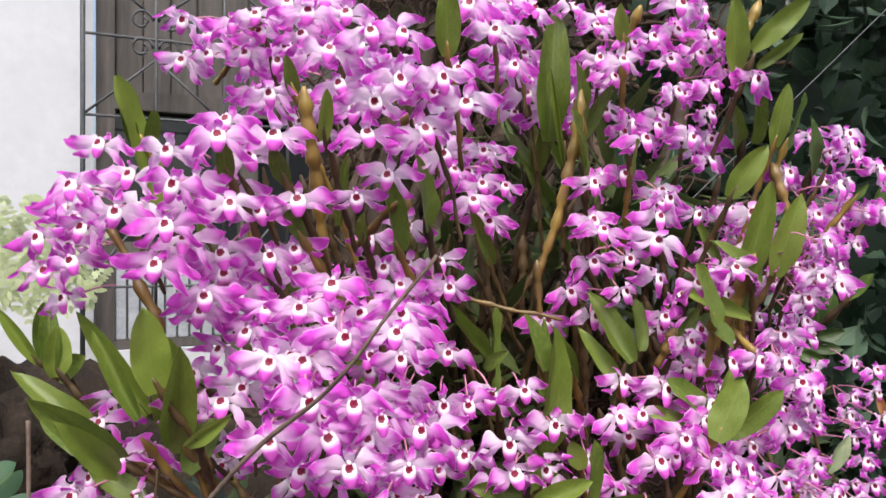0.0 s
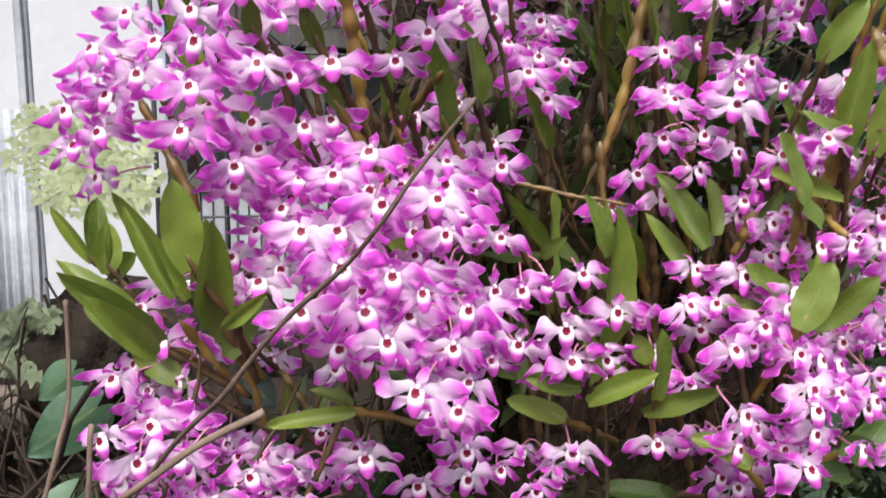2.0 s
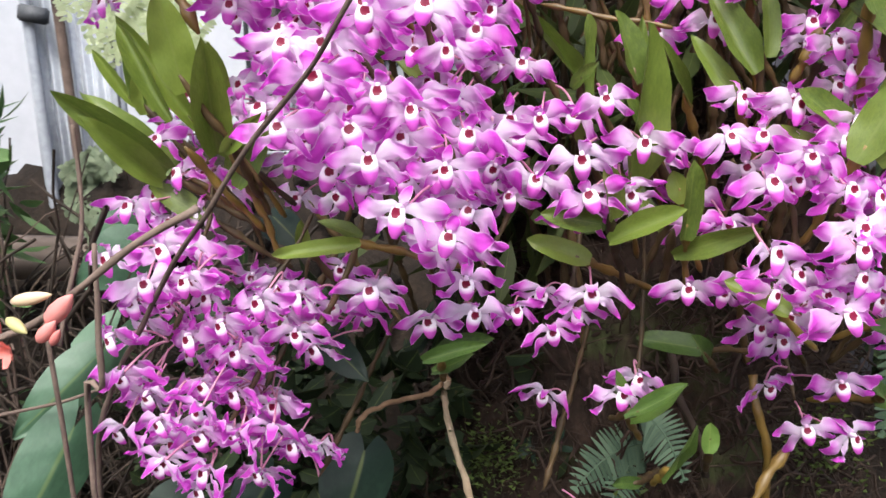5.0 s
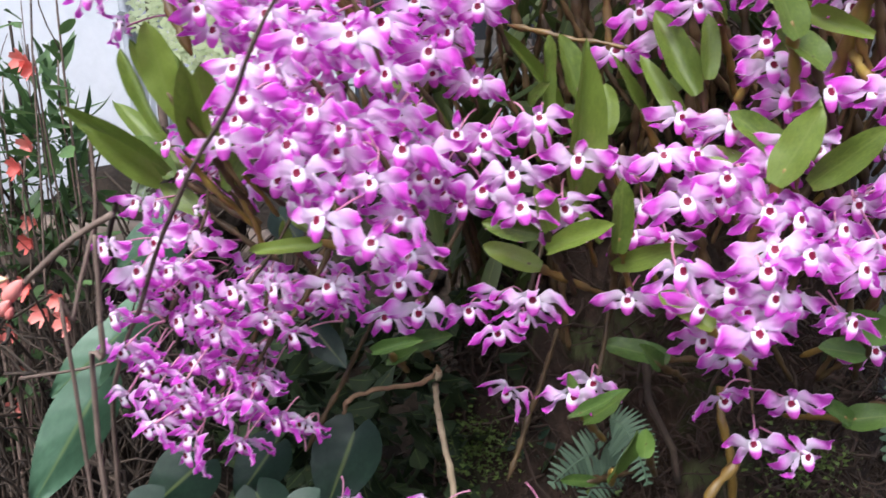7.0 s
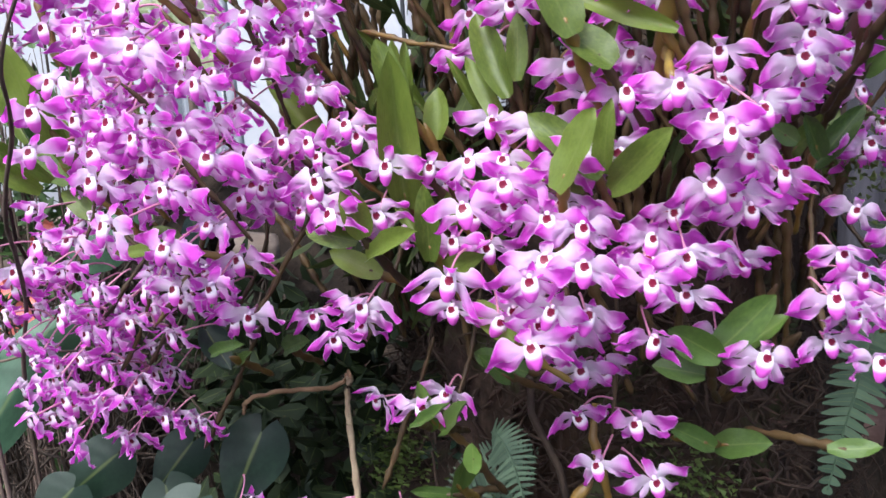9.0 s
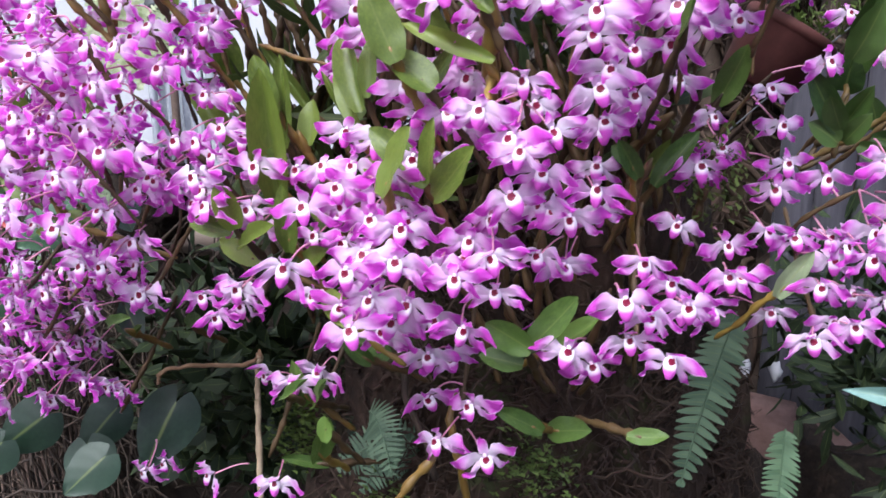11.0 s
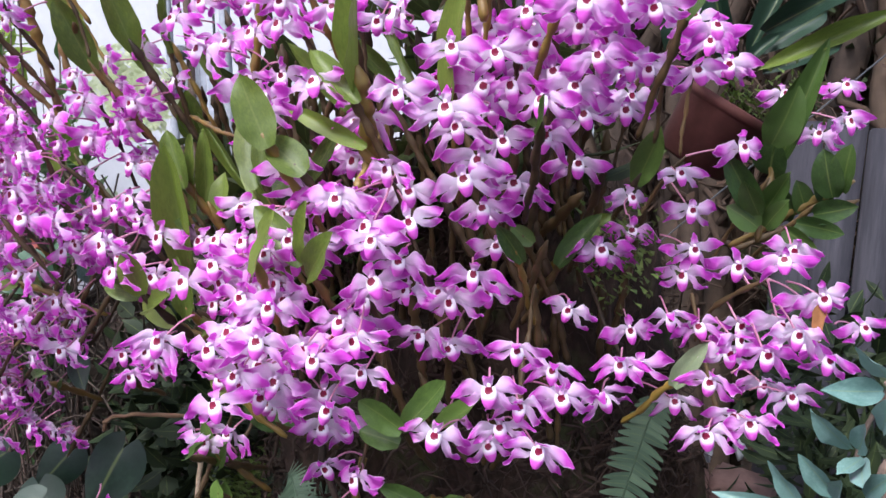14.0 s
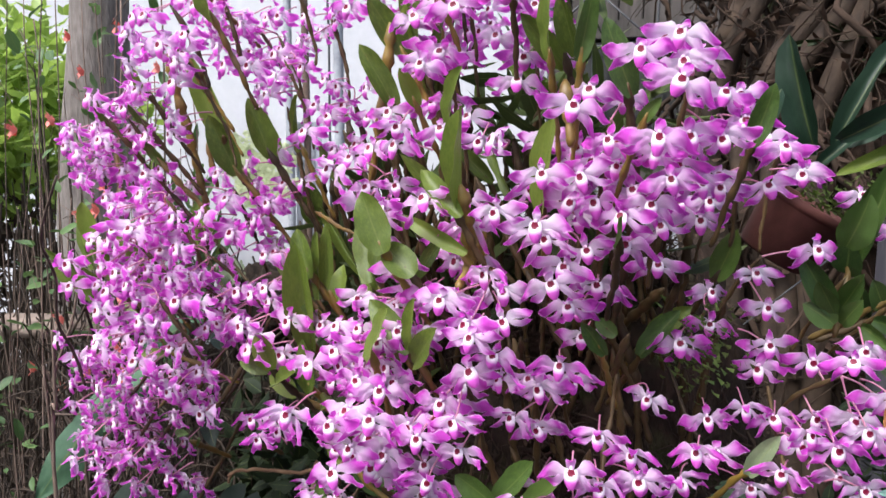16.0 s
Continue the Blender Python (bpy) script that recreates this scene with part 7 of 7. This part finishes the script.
cane(right_orchid, (0.344, 1.178, 1.245), (0.334, 1.131, 1.388), 0.0068, seed=660, material=CANE_OLD_SHADED)
cane(right_orchid, (0.293, 1.195, 1.179), (0.290, 1.167, 1.320), 0.0066, seed=661, material=CANE_OLD_SHADED)
cane(right_orchid, (0.322, 1.119, 1.170), (0.374, 1.096, 1.409), 0.0049, seed=662, material=CANE_OLD_SHADED)
cane(right_orchid, (0.254, 1.085, 0.966), (0.265, 1.029, 1.191), 0.0070, seed=663, material=CANE_OLD_SHADED)
cane(left_orchid, (-0.157, 1.263, 1.136), (-0.173, 1.263, 1.258), 0.0063, seed=664, material=CANE_OLD_SHADED)
cane(left_orchid, (-0.187, 1.126, 1.241), (-0.162, 1.105, 1.351), 0.0055, seed=665, material=CANE_OLD_SHADED)
cane(right_orchid, (0.357, 1.158, 1.118), (0.278, 1.113, 1.334), 0.0068, seed=666, material=CANE_OLD_SHADED)
cane(right_orchid, (0.194, 1.145, 1.014), (0.140, 1.100, 1.148), 0.0052, seed=667, material=CANE_OLD_SHADED)
cane(right_orchid, (0.382, 1.191, 1.166), (0.454, 1.137, 1.301), 0.0054, seed=668, material=CANE_OLD_SHADED)
cane(left_orchid, (0.098, 1.187, 1.017), (0.083, 1.181, 1.143), 0.0074, seed=669, material=CANE_OLD_SHADED)
cane(right_orchid, (0.147, 1.198, 0.926), (0.211, 1.197, 1.168), 0.0062, seed=670, material=CANE_OLD_SHADED)
cane(left_orchid, (-0.115, 1.151, 1.278), (-0.190, 1.095, 1.467), 0.0060, seed=671, material=CANE_OLD_SHADED)
cane(left_orchid, (-0.103, 1.215, 1.052), (-0.120, 1.201, 1.162), 0.0063, seed=672, material=CANE_OLD_SHADED)
cane(right_orchid, (0.196, 1.160, 1.120), (0.179, 1.134, 1.357), 0.0052, seed=673, material=CANE_OLD_SHADED)
cane(right_orchid, (0.364, 1.205, 1.250), (0.407, 1.181, 1.414), 0.0061, seed=674, material=CANE_OLD_SHADED)
cane(right_orchid, (0.388, 1.272, 1.003), (0.450, 1.246, 1.254), 0.0067, seed=675, material=CANE_OLD_SHADED)
cane(right_orchid, (0.372, 1.200, 0.924), (0.376, 1.170, 1.146), 0.0057, seed=676, material=CANE_OLD_SHADED)
cane(right_orchid, (0.214, 1.287, 1.054), (0.204, 1.264, 1.224), 0.0052, seed=677, material=CANE_OLD_SHADED)
cane(right_orchid, (0.346, 1.290, 1.142), (0.328, 1.283, 1.345), 0.0051, seed=678, material=CANE_OLD_SHADED)
cane(right_orchid, (0.247, 1.223, 1.188), (0.186, 1.203, 1.325), 0.0062, seed=679, material=CANE_OLD_SHADED)
cane(left_orchid, (0.051, 1.239, 0.930), (0.046, 1.225, 1.107), 0.0050, seed=680, material=CANE_OLD_SHADED)
cane(left_orchid, (-0.010, 1.209, 1.257), (-0.049, 1.195, 1.361), 0.0059, seed=681, material=CANE_OLD_SHADED)
cane(left_orchid, (-0.022, 1.198, 1.162), (-0.000, 1.155, 1.421), 0.0058, seed=682, material=CANE_OLD_SHADED)
cane(left_orchid, (0.103, 1.082, 1.293), (0.103, 1.078, 1.419), 0.0068, seed=683, material=CANE_OLD_SHADED)
cane(left_orchid, (0.085, 1.241, 1.220), (0.063, 1.235, 1.465), 0.0052, seed=684, material=CANE_OLD_SHADED)
cane(right_orchid, (0.191, 1.255, 1.059), (0.222, 1.214, 1.311), 0.0059, seed=685, material=CANE_OLD_SHADED)
cane(left_orchid, (-0.189, 1.072, 1.229), (-0.137, 1.020, 1.385), 0.0051, seed=686, material=CANE_OLD_SHADED)
cane(right_orchid, (0.324, 1.125, 1.220), (0.299, 1.122, 1.435), 0.0057, seed=687, material=CANE_OLD_SHADED)
cane(right_orchid, (0.201, 1.220, 1.128), (0.180, 1.163, 1.370), 0.0059, seed=688, material=CANE_OLD_SHADED)
cane(left_orchid, (0.015, 1.165, 1.055), (0.007, 1.143, 1.308), 0.0073, seed=689, material=CANE_OLD_SHADED)
cane(right_orchid, (0.151, 1.147, 0.999), (0.194, 1.090, 1.157), 0.0065, seed=690, material=CANE_OLD_SHADED)
cane(right_orchid, (0.210, 1.216, 0.955), (0.193, 1.189, 1.073), 0.0065, seed=691, material=CANE_OLD_SHADED)
cane(right_orchid, (0.268, 1.261, 1.241), (0.260, 1.254, 1.477), 0.0052, seed=692, material=CANE_OLD_SHADED)
cane(left_orchid, (-0.029, 1.169, 1.145), (-0.078, 1.127, 1.376), 0.0062, seed=693, material=CANE_OLD_SHADED)
cane(left_orchid, (-0.201, 1.092, 1.135), (-0.301, 1.072, 1.302), 0.0057, seed=694, material=CANE_OLD_SHADED)
cane(left_orchid, (-0.060, 1.245, 1.030), (-0.073, 1.238, 1.267), 0.0075, seed=695, material=CANE_OLD_SHADED)
cane(right_orchid, (0.317, 1.221, 1.089), (0.357, 1.171, 1.296), 0.0075, seed=696, material=CANE_OLD_SHADED)
cane(left_orchid, (0.018, 1.190, 1.117), (0.107, 1.157, 1.243), 0.0054, seed=697, material=CANE_OLD_SHADED)
cane(right_orchid, (0.390, 1.187, 1.055), (0.354, 1.145, 1.244), 0.0072, seed=698, material=CANE_OLD_SHADED)
cane(left_orchid, (0.085, 1.103, 1.038), (0.146, 1.085, 1.251), 0.0052, seed=699, material=CANE_OLD_SHADED)
cane(left_orchid, (-0.047, 1.138, 1.188), (0.003, 1.080, 1.420), 0.0047, seed=700, material=CANE_OLD_SHADED)
cane(right_orchid, (0.315, 1.269, 1.244), (0.370, 1.244, 1.348), 0.0067, seed=701, material=CANE_OLD_SHADED)
cane(left_orchid, (0.106, 1.148, 1.278), (0.107, 1.117, 1.441), 0.0066, seed=702, material=CANE_OLD_SHADED)
cane(right_orchid, (0.185, 1.184, 0.927), (0.234, 1.131, 1.059), 0.0049, seed=703, material=CANE_OLD_SHADED)
cane(left_orchid, (0.089, 1.136, 1.297), (0.040, 1.096, 1.547), 0.0053, seed=704, material=CANE_OLD_SHADED)
cane(right_orchid, (0.319, 1.154, 1.211), (0.255, 1.144, 1.375), 0.0054, seed=705, material=CANE_OLD_SHADED)
cane(right_orchid, (0.189, 1.237, 1.053), (0.231, 1.209, 1.202), 0.0070, seed=706, material=CANE_OLD_SHADED)
cane(left_orchid, (0.095, 1.040, 0.986), (0.177, 0.984, 1.217), 0.0056, seed=707, material=CANE_OLD_SHADED)
cane(right_orchid, (0.251, 1.145, 1.090), (0.307, 1.139, 1.226), 0.0066, seed=708, material=CANE_OLD_SHADED)
cane(right_orchid, (0.294, 1.200, 1.163), (0.416, 1.159, 1.269), 0.0073, seed=709, material=CANE_OLD_SHADED)
cane(right_orchid, (0.327, 1.112, 1.284), (0.366, 1.062, 1.501), 0.0054, seed=710, material=CANE_OLD_SHADED)
cane(left_orchid, (-0.073, 1.082, 0.955), (-0.095, 1.024, 1.187), 0.0052, seed=711, material=CANE_OLD_SHADED)
cane(left_orchid, (-0.056, 1.187, 1.165), (-0.081, 1.129, 1.356), 0.0063, seed=712, material=CANE_OLD_SHADED)
cane(right_orchid, (0.243, 1.136, 1.132), (0.284, 1.086, 1.318), 0.0055, seed=713, material=CANE_OLD_SHADED)
cane(right_orchid, (0.189, 1.106, 1.224), (0.167, 1.073, 1.397), 0.0062, seed=714, material=CANE_OLD_SHADED)
cane(left_orchid, (-0.216, 1.112, 1.193), (-0.293, 1.080, 1.335), 0.0047, seed=715, material=CANE_OLD_SHADED)
cane(left_orchid, (-0.063, 1.140, 1.123), (-0.031, 1.124, 1.228), 0.0066, seed=716, material=CANE_OLD_SHADED)
cane(left_orchid, (0.019, 1.221, 1.251), (0.003, 1.165, 1.429), 0.0053, seed=717, material=CANE_OLD_SHADED)
cane(right_orchid, (0.378, 1.228, 1.142), (0.384, 1.178, 1.244), 0.0048, seed=718, material=CANE_OLD_SHADED)
cane(left_orchid, (-0.076, 1.206, 1.097), (-0.082, 1.201, 1.274), 0.0074, seed=719, material=CANE_OLD_SHADED)
cane(left_orchid, (-0.091, 1.125, 0.925), (-0.120, 1.086, 1.039), 0.0053, seed=720, material=CANE_OLD_SHADED)
cane(left_orchid, (0.107, 1.083, 1.254), (0.037, 1.066, 1.370), 0.0049, seed=721, material=CANE_OLD_SHADED)
cane(right_orchid, (0.169, 1.270, 1.101), (0.212, 1.267, 1.329), 0.0059, seed=722, material=CANE_OLD_SHADED)
cane(left_orchid, (-0.103, 1.169, 1.001), (-0.108, 1.117, 1.140), 0.0054, seed=723, material=CANE_OLD_SHADED)
cane(right_orchid, (0.161, 1.275, 0.949), (0.163, 1.215, 1.053), 0.0058, seed=724, material=CANE_OLD_SHADED)
cane(right_orchid, (0.309, 1.256, 1.165), (0.239, 1.236, 1.294), 0.0067, seed=725, material=CANE_OLD_SHADED)
cane(left_orchid, (-0.052, 1.227, 1.004), (-0.090, 1.177, 1.250), 0.0069, seed=726, material=CANE_OLD_SHADED)
cane(left_orchid, (0.047, 1.084, 1.292), (0.055, 1.055, 1.430), 0.0073, seed=727, material=CANE_OLD_SHADED)
cane(right_orchid, (0.247, 1.103, 1.231), (0.174, 1.043, 1.334), 0.0053, seed=728, material=CANE_OLD_SHADED)
cane(left_orchid, (0.067, 1.124, 1.108), (0.009, 1.112, 1.340), 0.0055, seed=729, material=CANE_OLD_SHADED)
cane(left_orchid, (-0.070, 1.137, 1.163), (0.019, 1.079, 1.344), 0.0066, seed=730, material=CANE_OLD_SHADED)
cane(right_orchid, (0.291, 1.083, 0.983), (0.321, 1.035, 1.143), 0.0060, seed=731, material=CANE_OLD_SHADED)
cane(right_orchid, (0.192, 1.071, 1.144), (0.175, 1.021, 1.326), 0.0062, seed=732, material=CANE_OLD_SHADED)
cane(left_orchid, (0.071, 1.155, 1.245), (0.120, 1.103, 1.486), 0.0074, seed=733, material=CANE_OLD_SHADED)
cane(right_orchid, (0.133, 1.239, 0.995), (0.249, 1.194, 1.234), 0.0066, seed=734, material=CANE_OLD_SHADED)
cane(right_orchid, (0.289, 1.222, 1.276), (0.320, 1.196, 1.410), 0.0055, seed=735, material=CANE_OLD_SHADED)
cane(right_orchid, (0.339, 1.087, 0.938), (0.400, 1.045, 1.086), 0.0055, seed=736, material=CANE_OLD_SHADED)
cane(left_orchid, (-0.141, 1.144, 1.254), (-0.211, 1.112, 1.504), 0.0072, seed=737, material=CANE_OLD_SHADED)
cane(right_orchid, (0.384, 1.276, 0.990), (0.402, 1.239, 1.151), 0.0066, seed=738, material=CANE_OLD_SHADED)
cane(left_orchid, (-0.175, 1.182, 0.971), (-0.125, 1.176, 1.212), 0.0064, seed=739, material=CANE_OLD_SHADED)
cane(left_orchid, (0.105, 1.201, 1.270), (0.167, 1.149, 1.375), 0.0045, seed=740, material=CANE_OLD_SHADED)
cane(right_orchid, (0.255, 1.088, 1.081), (0.297, 1.032, 1.204), 0.0046, seed=741, material=CANE_OLD_SHADED)
cane(left_orchid, (-0.066, 1.053, 0.953), (-0.093, 1.051, 1.090), 0.0048, seed=742, material=CANE_OLD_SHADED)
cane(right_orchid, (0.239, 1.282, 0.974), (0.218, 1.244, 1.148), 0.0065, seed=743, material=CANE_OLD_SHADED)
cane(left_orchid, (0.098, 1.158, 1.107), (0.117, 1.150, 1.251), 0.0046, seed=744, material=CANE_OLD_SHADED)
cane(left_orchid, (0.119, 1.042, 1.192), (0.142, 0.993, 1.360), 0.0073, seed=745, material=CANE_OLD_SHADED)
cane(right_orchid, (0.282, 1.181, 0.921), (0.239, 1.133, 1.074), 0.0054, seed=746, material=CANE_OLD_SHADED)
cane(left_orchid, (-0.147, 1.219, 1.221), (-0.098, 1.169, 1.416), 0.0054, seed=747, material=CANE_OLD_SHADED)
cane(left_orchid, (-0.186, 1.096, 1.199), (-0.130, 1.079, 1.393), 0.0065, seed=748, material=CANE_OLD_SHADED)
cane(left_orchid, (-0.024, 1.095, 1.242), (-0.058, 1.080, 1.480), 0.0073, seed=749, material=CANE_OLD_SHADED)
cane(right_orchid, (0.256, 1.158, 1.027), (0.326, 1.147, 1.186), 0.0063, seed=750, material=CANE_OLD_SHADED)
cane(right_orchid, (0.356, 1.210, 1.206), (0.317, 1.198, 1.433), 0.0058, seed=751, material=CANE_OLD_SHADED)
cane(left_orchid, (-0.202, 1.111, 1.212), (-0.210, 1.083, 1.381), 0.0070, seed=752, material=CANE_OLD_SHADED)
cane(left_orchid, (0.096, 1.082, 1.105), (0.106, 1.048, 1.213), 0.0055, seed=753, material=CANE_OLD_SHADED)
cane(left_orchid, (-0.202, 1.151, 0.941), (-0.228, 1.094, 1.099), 0.0060, seed=754, material=CANE_OLD_SHADED)
cane(right_orchid, (0.144, 1.136, 1.239), (0.229, 1.136, 1.498), 0.0071, seed=755, material=CANE_OLD_SHADED)
cane(left_orchid, (0.011, 1.101, 0.951), (-0.023, 1.043, 1.135), 0.0053, seed=756, material=CANE_OLD_SHADED)
cane(left_orchid, (0.025, 1.086, 1.170), (0.040, 1.043, 1.287), 0.0049, seed=757, material=CANE_OLD_SHADED)
cane(left_orchid, (-0.083, 1.057, 1.227), (-0.090, 1.004, 1.413), 0.0048, seed=758, material=CANE_OLD_SHADED)
cane(left_orchid, (-0.113, 1.146, 0.921), (-0.166, 1.112, 1.165), 0.0048, seed=759, material=CANE_OLD_SHADED)
cane(left_orchid, (-0.121, 1.219, 1.129), (-0.146, 1.167, 1.275), 0.0068, seed=760, material=CANE_OLD_SHADED)
cane(left_orchid, (0.101, 1.161, 1.035), (0.118, 1.152, 1.218), 0.0055, seed=761, material=CANE_OLD_SHADED)
cane(left_orchid, (-0.201, 1.057, 1.248), (-0.239, 1.014, 1.505), 0.0050, seed=762, material=CANE_OLD_SHADED)
cane(right_orchid, (0.396, 1.141, 0.988), (0.395, 1.088, 1.200), 0.0055, seed=763, material=CANE_OLD_SHADED)
cane(left_orchid, (0.045, 1.115, 1.029), (0.054, 1.084, 1.173), 0.0062, seed=764, material=CANE_OLD_SHADED)
cane(left_orchid, (-0.166, 1.143, 1.069), (-0.092, 1.118, 1.278), 0.0064, seed=765, material=CANE_OLD_SHADED)
cane(right_orchid, (0.338, 1.128, 1.190), (0.383, 1.073, 1.400), 0.0052, seed=766, material=CANE_OLD_SHADED)
cane(left_orchid, (-0.134, 1.260, 1.214), (-0.087, 1.243, 1.355), 0.0068, seed=767, material=CANE_OLD_SHADED)
cane(right_orchid, (0.313, 1.094, 0.924), (0.257, 1.060, 1.042), 0.0050, seed=768, material=CANE_OLD_SHADED)
cane(left_orchid, (0.066, 1.039, 1.283), (0.039, 1.030, 1.438), 0.0067, seed=769, material=CANE_OLD_SHADED)
cane(right_orchid, (0.513, 1.373, 1.188), (0.630, 1.459, 1.255), 0.006, seed=800, material=CANE_OLD_SHADED)
cane(right_orchid, (0.520, 1.381, 1.197), (0.539, 1.400, 1.255), 0.006, seed=801, material=CANE_OLD_SHADED)
